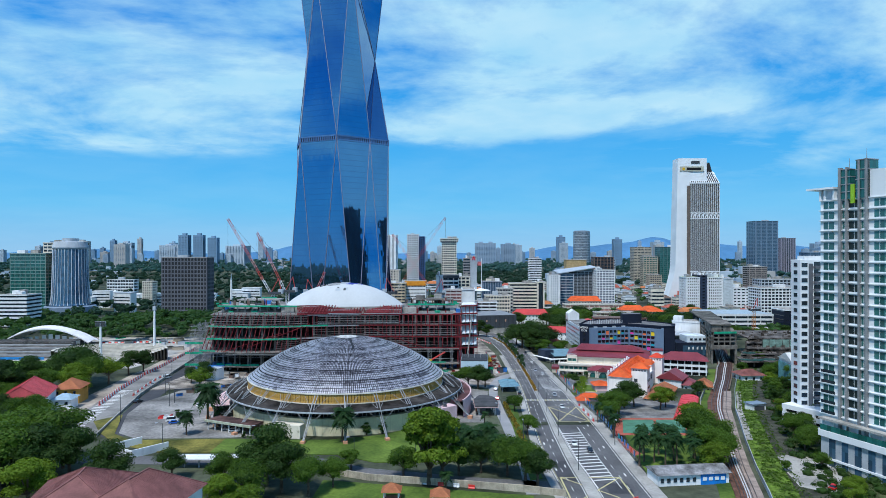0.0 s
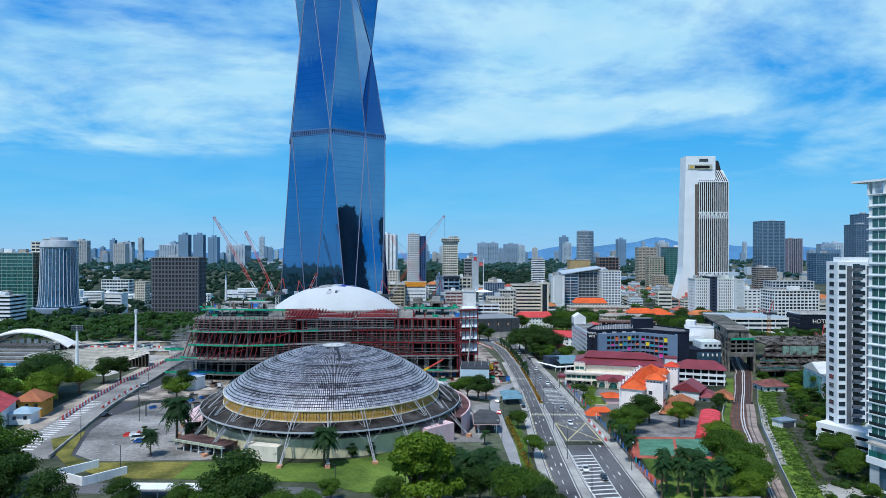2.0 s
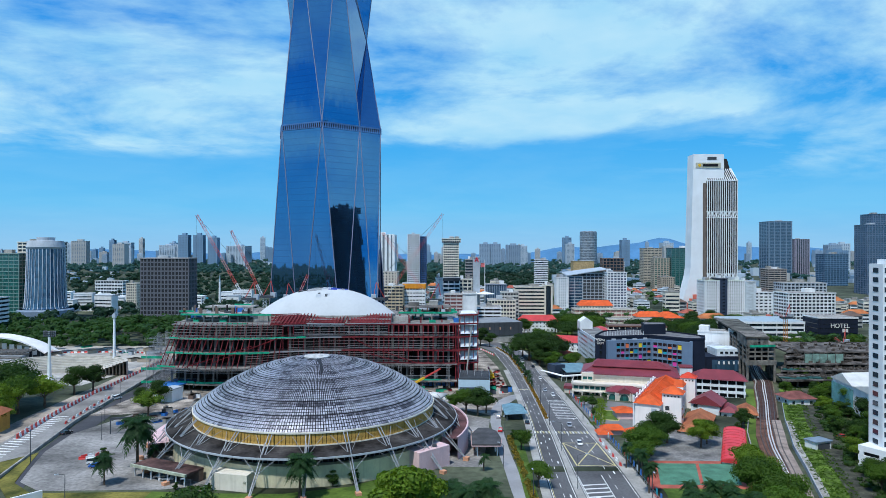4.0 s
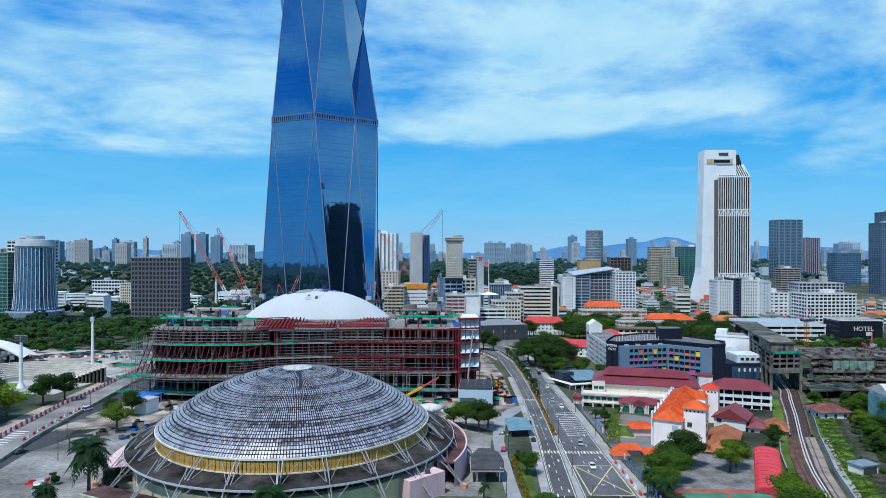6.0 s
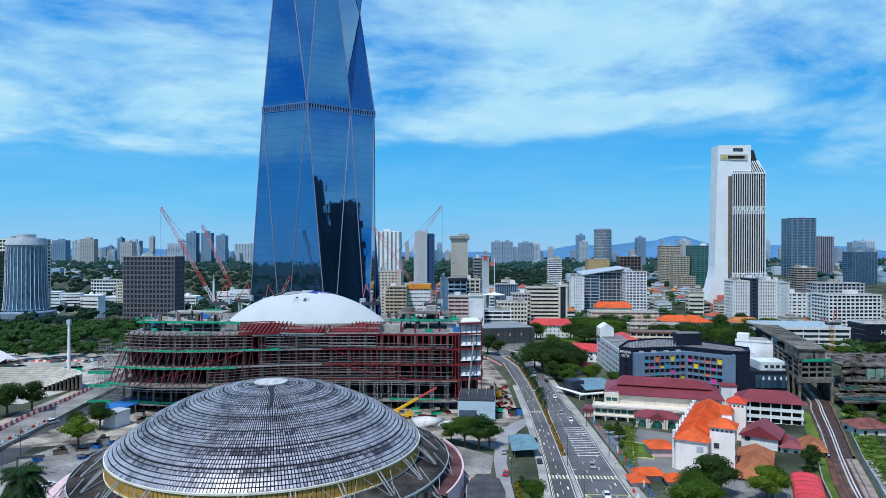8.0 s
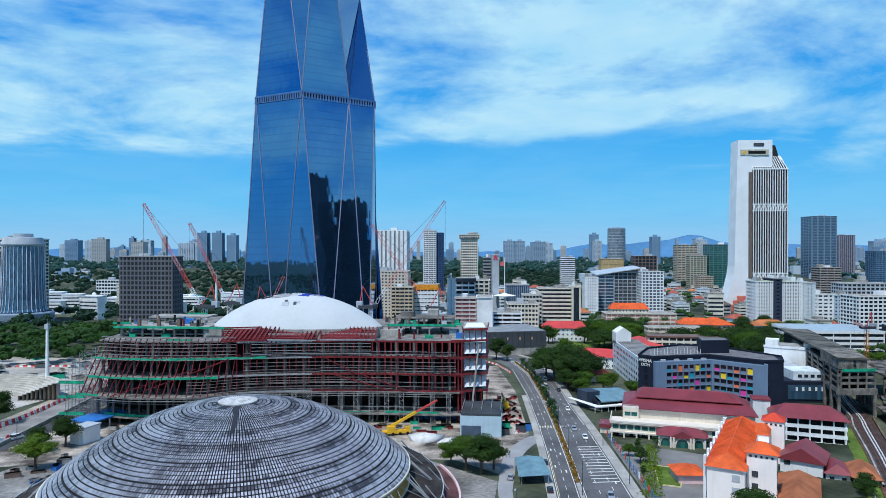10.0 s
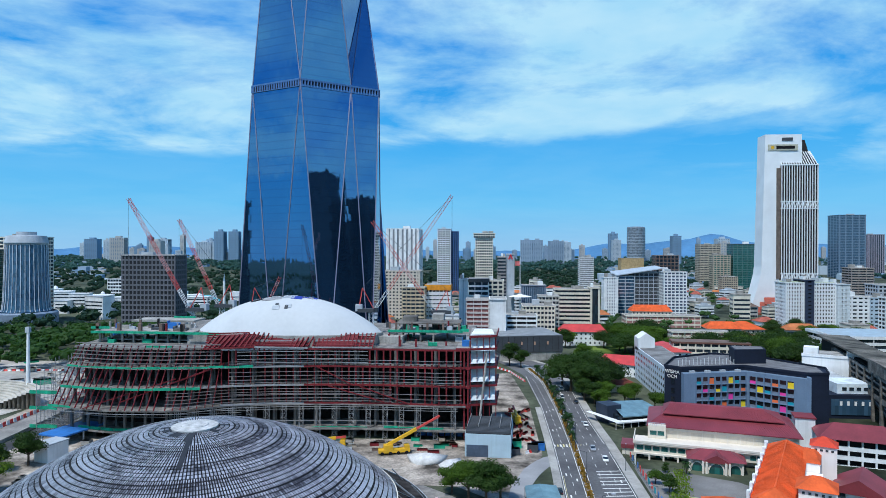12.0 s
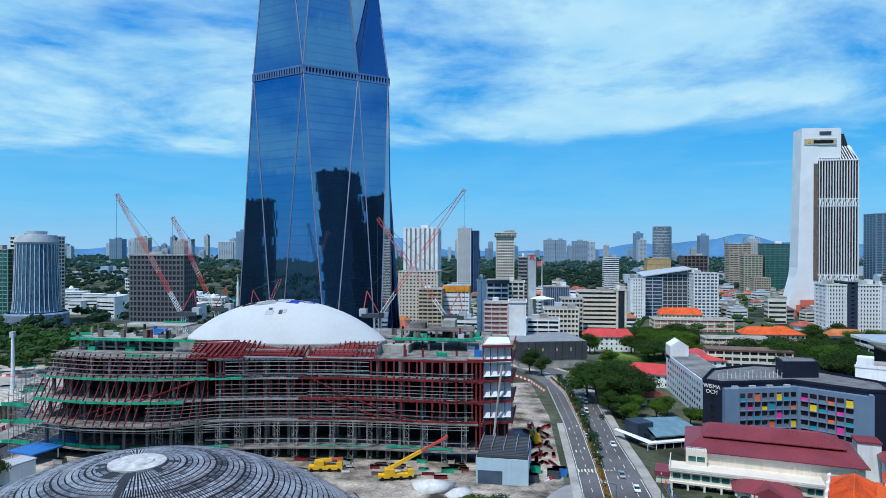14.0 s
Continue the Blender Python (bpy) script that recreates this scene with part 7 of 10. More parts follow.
    part("glazing", MB().box(156, 173.5, 451.7, 452.2, -4, 2.8), BGLASS, d)
    part("room", MB().box(160, 174.5, 455, 470, 4.5, 8.8), mat("bright_tin", (0.68, 0.76, 0.82), 0.5), d)
    part("roof_slab", MB().box(146, 174.5, 470, 500, 7.2, 7.8), mat("grey_tin_roof", (0.42, 0.45, 0.48), 0.6), d)
    me = MB().box(-0.9, 0.9, -0.1, 0.1, -0.7, 0.7).mesh("window", GLASS)
    for i in range(4):
        part("window", me, GLASS, d).location = (163 + 3 * i, 454.95, 6.6)
    me = MB().box(-0.5, 0.5, -0.1, 0.1, -0.9, 0.9).mesh("window", WHITE)
    for i in range(5):
        part("window_frame", me, WHITE, d).location = (160 + 3 * i, 451.65, 1)


build_viaduct_block()


def build_condos():
    ang = math.degrees(math.atan2(-24, 9))
    white = mat("condo_white", (0.78, 0.80, 0.82), 0.65, var=0.06, scale=0.1, dirt=0.12)
    t = thing("apartment_tower", "tall white apartment tower with green glass bays and ledges", "apartment tower", 117, 216.5, -1, ang)
    CGLASS = glass("sea_green_glass", (0.045, 0.15, 0.145), 0.1, panel=(1.2, 3.32))
    L, D, Z0, FH, NF = 46, 18, 17, 3.32, 21
    top = Z0 + FH * NF
    part("body", MB().box(0, L, 0, D, 10, top), white, t)
    bays = [(1.2, 5.0, 0), (8.0, 9.6, 1), (10.2, 13.8, 2), (14.4, 16.0, 1), (18.5, 22.0, 0), (24.5, 26.6, 0), (29, 32, 0), (34.5, 38, 2), (40, 44, 0)]
    for a, b, kind in bays:
        m = (CGLASS, CGLASS, mat("dark_green_screen", (0.012, 0.022, 0.022), 0.3))[kind]
        w = MB().box(a, b, -0.08, 0.3, 0.55, FH - 0.5).mesh("window", m)
        mu = MB().box((a + b) / 2 - 0.06, (a + b) / 2 + 0.06, -0.14, 0, 0.55, FH - 0.5).mesh("mullion", white)
        for f in range(NF):
            part("window", w, m, t).location = (0, 0, Z0 + f * FH)
            part("mullion", mu, white, t).location = (0, 0, Z0 + f * FH)
    led = MB().box(-0.3, L + 0.3, -0.5, 0.2, -0.14, 0.14).mesh("floor_ledge", white)
    bal = MB().box(0.6, 5.6, -0.48, -0.40, 0.14, 1.1).mesh("balcony_rail", GLASS)
    for f in range(NF + 1):
        part("floor_ledge", led, white, t).location = (0, 0, Z0 + f * FH)
        if f < 5:
            part("balcony_rail", bal, GLASS, t).location = (0, 0, Z0 + f * FH)
    for a, b in ((7.2, 7.9), (9.7, 10.1), (13.9, 14.3), (16.2, 16.8)):
        part("pilaster", MB().box(a, b, -1.2, 0.2, 12, top + (10 if a < 12 else 12)), mat("pilaster_grey", (0.26, 0.27, 0.28), 0.7), t, "grey pilaster")
    for a, b, zz in ((7.2, 11.0, 9.5), (13.0, 16.8, 12.0)):
        part("glass_turret", MB().box(a, b, -0.7, 4, top, top + zz), GGLASS, t, "green glazed roof turret")
        for k in range(4):
            part("turret_band", MB().box(a - 0.1, b + 0.1, -0.9, 4.1, top + zz * (k + 1) / 4 - 0.25, top + zz * (k + 1) / 4), mat("pilaster_grey", (0.26, 0.27, 0.28), 0.7), t)
        part("mast", MB().tube(((a + b) / 2, 1.5, top + zz), ((a + b) / 2, 1.5, top + zz + 3.5), 0.12, 0.05, 6), STEEL, t)
    part("green_sign", MB().box(11.4, 12.6, -1.0, -0.5, top - 1.5, top + 4.5), mat("lime_sign", (0.30, 0.52, 0.02), 0.5), t, "lime green vertical sign")
    part("roof_frame", MB().box(-4.5, 5.5, -1.2, 6, top + 3.6, top + 4.2), white, t, "white projecting roof canopy")
    for x in (-0.2, 1.4, 4.6):
        part("roof_fin", MB().box(x, x + 0.6, -0.4, 3, top, top + 3.6), white, t)
    part("roof_block", MB().box(17.2, L, -0.2, 12, top, top + 8.5), white, t)
    for i in range(4):
        part("roof_opening", MB().box(26 + 3.2 * i, 28 + 3.2 * i, -0.35, 0, top + 2.0, top + 5.0), BLACK, t)
    end = MB().box(-0.08, 0.3, 2, 4.4, 0.7, FH - 0.6).mesh("window", GLASS)
    bl = MB().box(-1.2, 0, 1.5, 5, 0, 1.0).mesh("balcony", DGREY)
    for f in range(NF):
        part("window", end, GLASS, t).location = (0, 0, Z0 + f * FH)
        part("balcony", bl, DGREY, t).location = (0, 0, Z0 + f * FH)
    # podium with glass terrace
    p = thing("podium", "grey podium with blue glass strips and a planted glazed terrace", "podium", 120, 214, -2, ang)
    part("body", MB().box(-1, L + 10, -4.5, D + 4, 0, 11.5), mat("podium_grey", (0.40, 0.43, 0.46), 0.7, var=0.1, dirt=0.2), p)
    part("cornice", MB().box(-1.6, L + 10, -5.2, D + 4, 11.2, 13.2), white, p)
    part("plinth_band", MB().box(-1.4, L + 10, -4.9, D, 4.0, 4.7), white, p)
    for i in range(12):
        part("glass_strip", MB().box(2 + 4.4 * i, 4.2 + 4.4 * i, -4.65, -4.4, 0.3, 10.8), BGLASS, p)
    part("terrace_glass", MB().box(-1, L + 9, -4.9, -4.7, 13.2, 15.0), GGLASS, p)
    part("terrace_canopy", MB().box(-1.5, L + 8, -5.4, -2.6, 16.6, 17.2), CONC, p)
    for i in range(12):
        part("canopy_post", MB().box(-0.6 + 4 * i, -0.2 + 4 * i, -4.6, -4.2, 13.2, 16.7), white, p)
    part("dark_floor", MB().box(0, L, -1.5, D, 13, 18), BLACK, p)
    # second tower
    q = thing("apartment_tower", "slim white apartment tower with dark stacked balconies", "apartment tower", 134, 260.5, 4, 0)
    part("body", MB().box(0, 26, 0, 7, 0, 61.5), white, q)
    part("recess", MB().box(3.3, 5.0, -0.15, 0.2, 0, 60), mat("slot_grey", (0.13, 0.14, 0.16), 0.7), q)
    part("recess", MB().box(10.3, 12.0, -0.15, 0.2, 0, 60), mat("slot_grey", (0.13, 0.14, 0.16), 0.7), q)
    w = MB().box(0.5, 2.8, -0.1, 0.2, 0.7, 2.3).mesh("window", GLASS)
    bc = MB().box(5.2, 8.0, -1.5, 0.1, 0.1, 1.15).mesh("balcony", mat("balcony_grey", (0.10, 0.11, 0.13), 0.7))
    bw = MB().box(5.4, 7.9, -0.1, 0.2, 0.4, 2.75).mesh("window", GLASS)
    for f in range(20):
        for dx in (0, 7.0, 14):
            part("balcony", bc, MATS["balcony_grey"], q).location = (dx, 0, 3.05 * f)
            part("window", bw, GLASS, q).location = (dx, 0, 3.05 * f)
            part("window", w, GLASS, q).location = (dx, 0, 3.05 * f)
    sw = MB().box(-0.1, 0.2, 2.2, 4.8, 0.7, 2.3).mesh("window", GLASS)
    for f in range(20):
        part("window", sw, GLASS, q).location = (0, 0, 3.05 * f)
    part("roof_block", MB().box(2, 12, 1, 6, 61.5, 63), white, q)
    r = thing("car_park_podium", "white stepped car park podium below the slim tower", "car park", 128.5, 264, -4, -60)
    for k in range(4):
        part("parapet", MB().box(0, 44, 0, 22, 0.6 + 3.0 * k, 2.4 + 3.0 * k), white, r)
        part("open_deck", MB().box(0.5, 43.5, 0.6, 21, -0.6 + 3.0 * k, 0.6 + 3.0 * k), BLACK, r)
    part("roof_deck", MB().box(0.4, 43.6, 0.4, 21.6, 11.0, 11.3), CONC, r)
    for k in range(4):
        for i in range(8):
            part("deck_post", MB().box(0.4 + 6 * i, 1.6 + 6 * i, -0.05, 0.8, -0.7 + 3.0 * k, 0.7 + 3.0 * k), white, r)
    h = thing("white_workshop", "long white workshop with a pale pitched roof and window rows", "workshop", 6.5, 2, 0)
    part("wall", MB().prism([(171.5, 362), (168.8, 340.8), (163.8, 314.4), (184, 312), (191, 360)], -5, 9.6), WHITE, h)
    pale = mat("pale_metal_roof", (0.60, 0.60, 0.58), 0.5, var=0.1)
    part("roof", MB().add([(168.2, 341, 9.6), (163.2, 314, 9.6), (184.6, 311.6, 9.6), (189, 340, 9.6), (166, 327, 12.6), (186.6, 326, 13.4)], [(0, 1, 4), (1, 2, 5, 4), (2, 3, 5), (3, 0, 4, 5)]), pale, h)
    part("roof", MB().add([(171, 363, 9.6), (168, 341.2, 9.6), (189, 340.2, 9.6), (191.6, 361, 9.6), (169.6, 352, 13.6), (190.4, 350, 14.6)], [(0, 1, 4), (1, 2, 5, 4), (2, 3, 5), (3, 0, 4, 5)]), pale, h)
    windows_on(h, (168.8, 340.8), (163.8, 314.4), -0.6, 3, 6, 3.0, 2.4, 1.0, GLASS, 1)
    windows_on(h, (168.8, 340.8), (163.8, 314.4), -3.8, 1, 3, 3.0, 3.0, 1.9, GLASS, 2)
    part("scaffold_net", MB().prism([(171.2, 362), (168.6, 341.4), (168.4, 341.4), (171.0, 362)], -2, 8), mat("turquoise_net", (0.16, 0.36, 0.36), 0.8, var=0.3), h)


build_condos()

# ---- railway, lawns, squares and markings ----
RAIL_L = [(60, 140), (66.5, 158), (75.8, 184.2), (82.6, 207.8), (92.6, 238.4), (99, 258), (108, 285), (114.9, 303), (127.4, 330), (143, 364), (160.5, 405), (168, 420), (179, 452), (190, 480), (202, 520)]
RAIL_R = [(65, 138), (72, 156), (81.4, 184.2), (88.6, 207.8), (99, 238.4), (106.2, 258), (116.4, 286), (123.9, 303), (135.4, 330), (151.3, 364), (170, 405), (176.5, 420), (187.5, 452), (198.5, 480), (210.5, 520)]
BALLAST = mat("brown_ballast", (0.135, 0.068, 0.048), 0.95, var=0.35, scale=0.3, fine=2.5, bump=0.5)


def between(f):
    return [(a[0] + (b[0] - a[0]) * f, a[1] + (b[1] - a[1]) * f) for a, b in zip(RAIL_L, RAIL_R)]


ribbon("railway_bed", [(x - 1.0, y) for x, y in RAIL_L], RAIL_R, BALLAST, "rust-brown ballasted railway bed", "railway", 0.5)
ribbon("viaduct_deck", RAIL_L[8:], RAIL_R[8:], mat("dark_trackbed", (0.075, 0.042, 0.036), 0.95, var=0.3, scale=0.3, fine=2.5, bump=0.4), "dark brown trackbed on the viaduct", "railway", 0.56)
ribbon("viaduct_parapet", [(x - 0.5, y) for x, y in RAIL_L[8:]], [(x + 0.2, y) for x, y in RAIL_L[8:]], CONC, "grey viaduct parapet beside the tracks", "parapet", 1.5)
ribbon("viaduct_parapet", [(x - 0.2, y) for x, y in RAIL_R[8:12]], [(x + 0.5, y) for x, y in RAIL_R[8:12]], mat("ochre_parapet", (0.16, 0.12, 0.085), 0.9, var=0.3), "brown-stained viaduct parapet beside the tracks", "parapet", 1.5)
ribbon("lineside_wall", [(x - 4.4, y) for x, y in RAIL_L[6:9]], [(x - 4.0, y) for x, y in RAIL_L[6:9]], CONC, "grey concrete lineside wall", "wall", 2.0)
ribbon("trackside_path", [(x - 2.6, y) for x, y in RAIL_R[:9]], [(x + 1.2, y) for x, y in RAIL_R[:9]], mat("pale_trackside", (0.30, 0.24, 0.21), 0.95, var=0.25), "pale gravel path along the tracks", "path", 0.54)
for f in (0.10, 0.28, 0.66, 0.86):
    ribbon("rail", between(f - 0.018), between(f + 0.018), mat("rail_steel", (0.10, 0.075, 0.065), 0.5, metal=0.5), "rusty steel running rail", "rail", 0.72)
for f in (0.42, 0.54):
    ribbon("power_rail_cover", between(f - 0.03), between(f + 0.03), mat("pale_cover", (0.50, 0.50, 0.50), 0.6, var=0.1), "pale cover of the power rail", "rail", 0.9)
ribbon("rail_fence", [(x + 2.9, y) for x, y in RAIL_R[:10]], [(x + 3.1, y) for x, y in RAIL_R[:10]], GREY, "low grey trackside fence", "fence", 1.6)
ribbon("verge", [(x + 3.2, y) for x, y in RAIL_R[:11]], [(x + 11, y - 2) for x, y in RAIL_R[:11]], mat("wild_verge", (0.055, 0.115, 0.010), 0.95, var=0.5, scale=0.2, fine=0.8, bump=0.5, tint=(0.10, 0.16, 0.02)), "bright wild grass verge by the railway", "verge", 0.12)
ribbon("trackside_lane", [(x + 3.6, y) for x, y in RAIL_R[4:9]], [(x + 6.0, y) for x, y in RAIL_R[4:9]], CONC, "cracked concrete lane through the verge", "lane", 0.2)
ribbon("overgrown_bank", [(x + 19, y - 3) for x, y in RAIL_R[1:11]], [(x + 44, y - 9) for x, y in RAIL_R[1:11]], mat("overgrown_soil", (0.030, 0.055, 0.012), 0.95, var=0.5, scale=0.15, fine=0.9, bump=0.5, tint=(0.06, 0.075, 0.03)), "overgrown bank beyond the drain", "bank", 0.06)
ribbon("drain", [(x + 11, y - 2) for x, y in RAIL_R[1:11]], [(x + 19, y - 3) for x, y in RAIL_R[1:11]], mat("mossy_concrete", (0.06, 0.062, 0.045), 0.95, var=0.5, scale=0.3, fine=2.0, bump=0.4), "dark concrete drain channel", "drain", 0.08)
ribbon("verge", [(x - 5, y + 1) for x, y in RAIL_L[:11]], [(x - 1.0, y) for x, y in RAIL_L[:11]], GRASS, "grass strip beside the tracks", "verge", 0.15)
patch("yard", [(97, 192), (104, 186), (118, 205), (113, 222), (103, 220)], PAVE, "concrete yard before the apartment podium", "yard", 0.1)

# hall surroundings
patch("square", [(-143, 276), (-131, 245), (-121, 238), (-86, 240), (-20, 262), (8, 262), (14, 330), (-10, 352), (-95, 352), (-142, 335), (-148, 300)], mat("worn_forecourt", (0.235, 0.225, 0.215), 0.9, var=0.4, scale=0.05, fine=0.8), "worn asphalt forecourt round the stadium", "forecourt", 0.08)
LAWN = mat("yellowed_lawn", (0.085, 0.115, 0.016), 0.95, var=0.4, scale=0.09, fine=0.9, bump=0.4, tint=(0.17, 0.15, 0.035))
patch("lawn", [(-150, 262), (-139, 246), (-126, 232), (-106, 222), (-86, 222), (-86, 238), (-122, 236), (-132, 244), (-144, 274)], LAWN, "yellow-green grass bank round the forecourt", "lawn", 0.2)
patch("lawn", [(-88, 222), (-44, 220), (-30, 212), (-12, 214), (-8, 240), (-14, 258), (-32, 243), (-50, 237), (-72, 237), (-88, 238)], GRASS, "green lawn sloping from the stadium", "lawn", 0.22)
patch("lawn", [(-45, 160), (12, 160), (18, 184), (-8, 189), (-44, 196)], GRASS, "bright lawn below the retaining wall", "lawn", 0.15)
patch("lawn", [(18.5, 196), (22.5, 198), (22.5, 240), (24, 290), (21, 300), (19, 262)], GRASS, "grass bank between slip road and carriageway", "lawn", 0.2)
patch("playing_field", [(55.5, 203), (75, 201), (90, 243), (60, 246)], GRASS, "small green playing field with a running track", "field", 0.12)
patch("school_yard", [(63, 268), (95, 268), (105, 292), (98, 312), (72, 316), (62, 296)], mat("school_paving", (0.20, 0.195, 0.19), 0.9, var=0.35, scale=0.15, fine=1.2), "worn grey paved school yard", "yard", 0.09)
patch("sports_court", [(60, 247), (84, 247), (90, 267), (65, 267)], mat("court_green", (0.085, 0.21, 0.14), 0.8, var=0.2), "faded green sports court", "court", 0.17)
patch("court_margin", [(56, 244), (88, 244), (95, 270), (63, 270)], mat("court_red", (0.38, 0.10, 0.07), 0.8), "brick-red apron round the sports court", "court", 0.13)
patch("running_track", [(51.8, 246), (55, 246), (59.5, 222), (56.8, 220)], mat("court_red", (0.38, 0.10, 0.07), 0.8), "brick-red running lane beside the field", "track", 0.16)
for x0, x1 in ((72, 73.0),):
    patch("court_margin", [(x0, 247.5), (x1, 247.5), (x1 + 5.5, 266.5), (x0 + 5.5, 266.5)], mat("court_red", (0.38, 0.10, 0.07), 0.8), "brick-red court margin", "court", 0.20)
patch("field", [(42, 548), (58, 545), (62, 572), (50, 590), (42, 585)], GRASS, "grass plot beside the black hall", "lawn", 0.15)
patch("field", [(62, 612), (104, 612), (112, 676), (76, 676)], GRASS, "green school playing field", "field", 0.15)
patch("site_yard", [(-160, 330), (-95, 352), (0, 352), (16, 336), (28, 388), (27, 470), (20, 545), (0, 540), (2, 405), (-160, 396)], mat("churned_yard", (0.23, 0.19, 0.155), 0.95, var=0.5, scale=0.12, fine=1.3, bump=0.4, tint=(0.33, 0.29, 0.25)), "dusty pale building yard", "yard", 0.07)
SLIP_L = [(16, 185), (16.6, 215), (15.3, 241), (14, 281), (13.8, 325), (16, 352), (21, 372), (27, 384), (32, 388)]
SLIP_R = [(20, 185), (20.2, 215), (19.4, 241), (18.2, 281), (18.0, 322), (20.5, 348), (25, 364), (29, 374), (33, 377)]
ribbon("slip_road", SLIP_L, SLIP_R, mat("pale_concrete_road", (0.30, 0.30, 0.31), 0.9, var=0.12, scale=0.1), "pale concrete slip road", "road", 0.1)
ribbon("lower_road", [(-135, 219), (-80, 217), (-46, 216), (-33, 207), (5, 198), (27, 195)], [(-135, 211), (-80, 209), (-46, 208), (-33, 199), (5, 190), (27, 187)], ASPHALT, "narrow access road with red barriers", "road", 0.1)
wl = thing("retaining_wall", "long stained cream retaining wall", "wall", 0, 0, 0)
mb = MB()
pts = [(-46, 203), (-30, 196), (0, 190.5), (16, 187), (27, 183.5)]
for a, b in zip(pts, pts[1:]):
    mb.beam((*a, 0.9), (*b, 0.9), 0.5, 2.2)
part("wall", mb, mat("stained_wall", (0.42, 0.37, 0.29), 0.85, var=0.25, scale=0.3, dirt=0.6), wl)
uw = thing("underpass_wall", "white concrete underpass parapet", "wall", 0, 0, 0)
mb = MB()
for a, b in (((-124, 222), (-112, 216)), ((-112, 216), (-104, 226)), ((-124, 222), (-116, 232))):
    mb.beam((*a, 1.2), (*b, 1.2), 0.5, 2.8)
part("parapet", mb, WHITE, uw)
lr = thing("covered_walk", "long low white roof over a walkway", "walkway", 0, 0, 0)
part("roof", MB().box(-96, -62, 205, 210, 3.0, 3.3), WHITE, lr)
for i in range(8):
    part("post", MB().box(-95.5 + 4.7 * i, -95.2 + 4.7 * i, 207, 207.3, 0, 3), GREY, lr)

BL = [(-153, 235), (-173.3, 317.2), (-183, 378), (-191, 444), (-196, 490), (-206, 560), (-230, 640)]
BR = [(-137, 240), (-157, 317), (-169, 378), (-180, 444), (-186, 490), (-196, 560), (-219, 640)]
ribbon("boulevard", BL, BR, mat("dusty_concrete_road", (0.25, 0.24, 0.23), 0.92, var=0.25, scale=0.08, fine=1.0), "wide dusty boulevard under reconstruction", "road", 0.1)
ribbon("boulevard_footway", [(x - 9, y) for x, y in BL], BL, SOIL, "torn-up footway of the boulevard", "pavement", 0.15)
ribbon("service_road", [(x + 1.2, y) for x, y in BR[:5]], [(x + 10, y) for x, y in BR[:5]], DASPH, "sunken service road", "road", 0.06)
bw = thing("parapet_wall", "pale concrete parapet wall along the boulevard", "wall", 0, 0, 0)
mb = MB()
for a, b in zip(BR[:5], BR[1:6]):
    mb.beam((*a, gz(a[1]) + 0.7), (*b, gz(b[1]) + 0.7), 0.5, 1.4)
part("parapet", mb, CONC, bw)
patch("site_yard", [(-300, 405), (-205, 405), (-198, 470), (-212, 560), (-330, 560)], mat("pale_rubble", (0.40, 0.38, 0.35), 0.95, var=0.25, scale=0.05, fine=0.5), "pale cleared ground with rubble", "yard", 0.06)


def stripes(name, x_at, ys, w, ln, m, label, lift=0.10):
    """Short marks on the road, each at x_at(y) over a list of y."""
    me = MB().box(-w / 2, w / 2, 0, ln, 0, 0.012).mesh(name, m)
    for y in ys:
        slope = (gz(y + ln) - gz(y)) / ln
        ob = part(name, me, m)
        ob.matrix_world = pose(x_at(y), y, gz(y) + lift, math.degrees(math.atan(slope)), 0, -math.degrees(math.atan((x_at(y + ln) - x_at(y)) / ln)))
        tagged(ob, label, "road marking", "road markings", "structure")


def line_x(line, off=0.0):
    return lambda y: float(np.interp(y, [p[1] for p in line], [p[0] for p in line])) + off


mid_l = lambda y: (line_x(ROAD_L)(y) + line_x(ROAD_M)(y)) / 2
mid_r = lambda f: (lambda y: line_x(ROAD_M2)(y) * (1 - f) + line_x(ROAD_R)(y) * f)
stripes("lane_mark", mid_l, [180 + 8 * i for i in range(44)], 0.18, 3.2, MARK, "white dashed lane mark")
stripes("lane_mark", mid_r(0.36), [285 + 9 * i for i in range(26)], 0.18, 3.2, MARK, "white dashed lane mark")
stripes("lane_mark", mid_r(0.68), [180 + 9 * i for i in range(38)], 0.18, 3.2, MARK, "white dashed lane mark")
stripes("lane_arrow", lambda y: line_x(ROAD_L)(y) + 1.9, [205, 232, 262, 290, 345, 365, 420, 450], 0.45, 2.6, MARK, "white lane arrow")
stripes("lane_arrow", lambda y: line_x(ROAD_M)(y) - 1.8, [208, 236, 266, 296, 340, 360, 424, 455], 0.45, 2.6, MARK, "white lane arrow")
stripes("lane_arrow", mid_r(0.82), [200, 228, 256, 300, 330, 360, 430], 0.45, 2.6, MARK, "white lane arrow")
# edge lines
for ln, off in ((ROAD_L, 0.5), (ROAD_M, -0.45), (ROAD_M2, 0.45), (ROAD_R, -0.5)):
    ribbon("edge_line", [(x + off - 0.1, y) for x, y in ln[:10]], [(x + off + 0.1, y) for x, y in ln[:10]], MARK, "white painted edge line", "road marking", 0.075)
ribbon("yellow_line", [(x + 0.85, y) for x, y in ROAD_L[:7]], [(x + 1.0, y) for x, y in ROAD_L[:7]], YMARK, "double yellow kerb line", "road marking", 0.075)
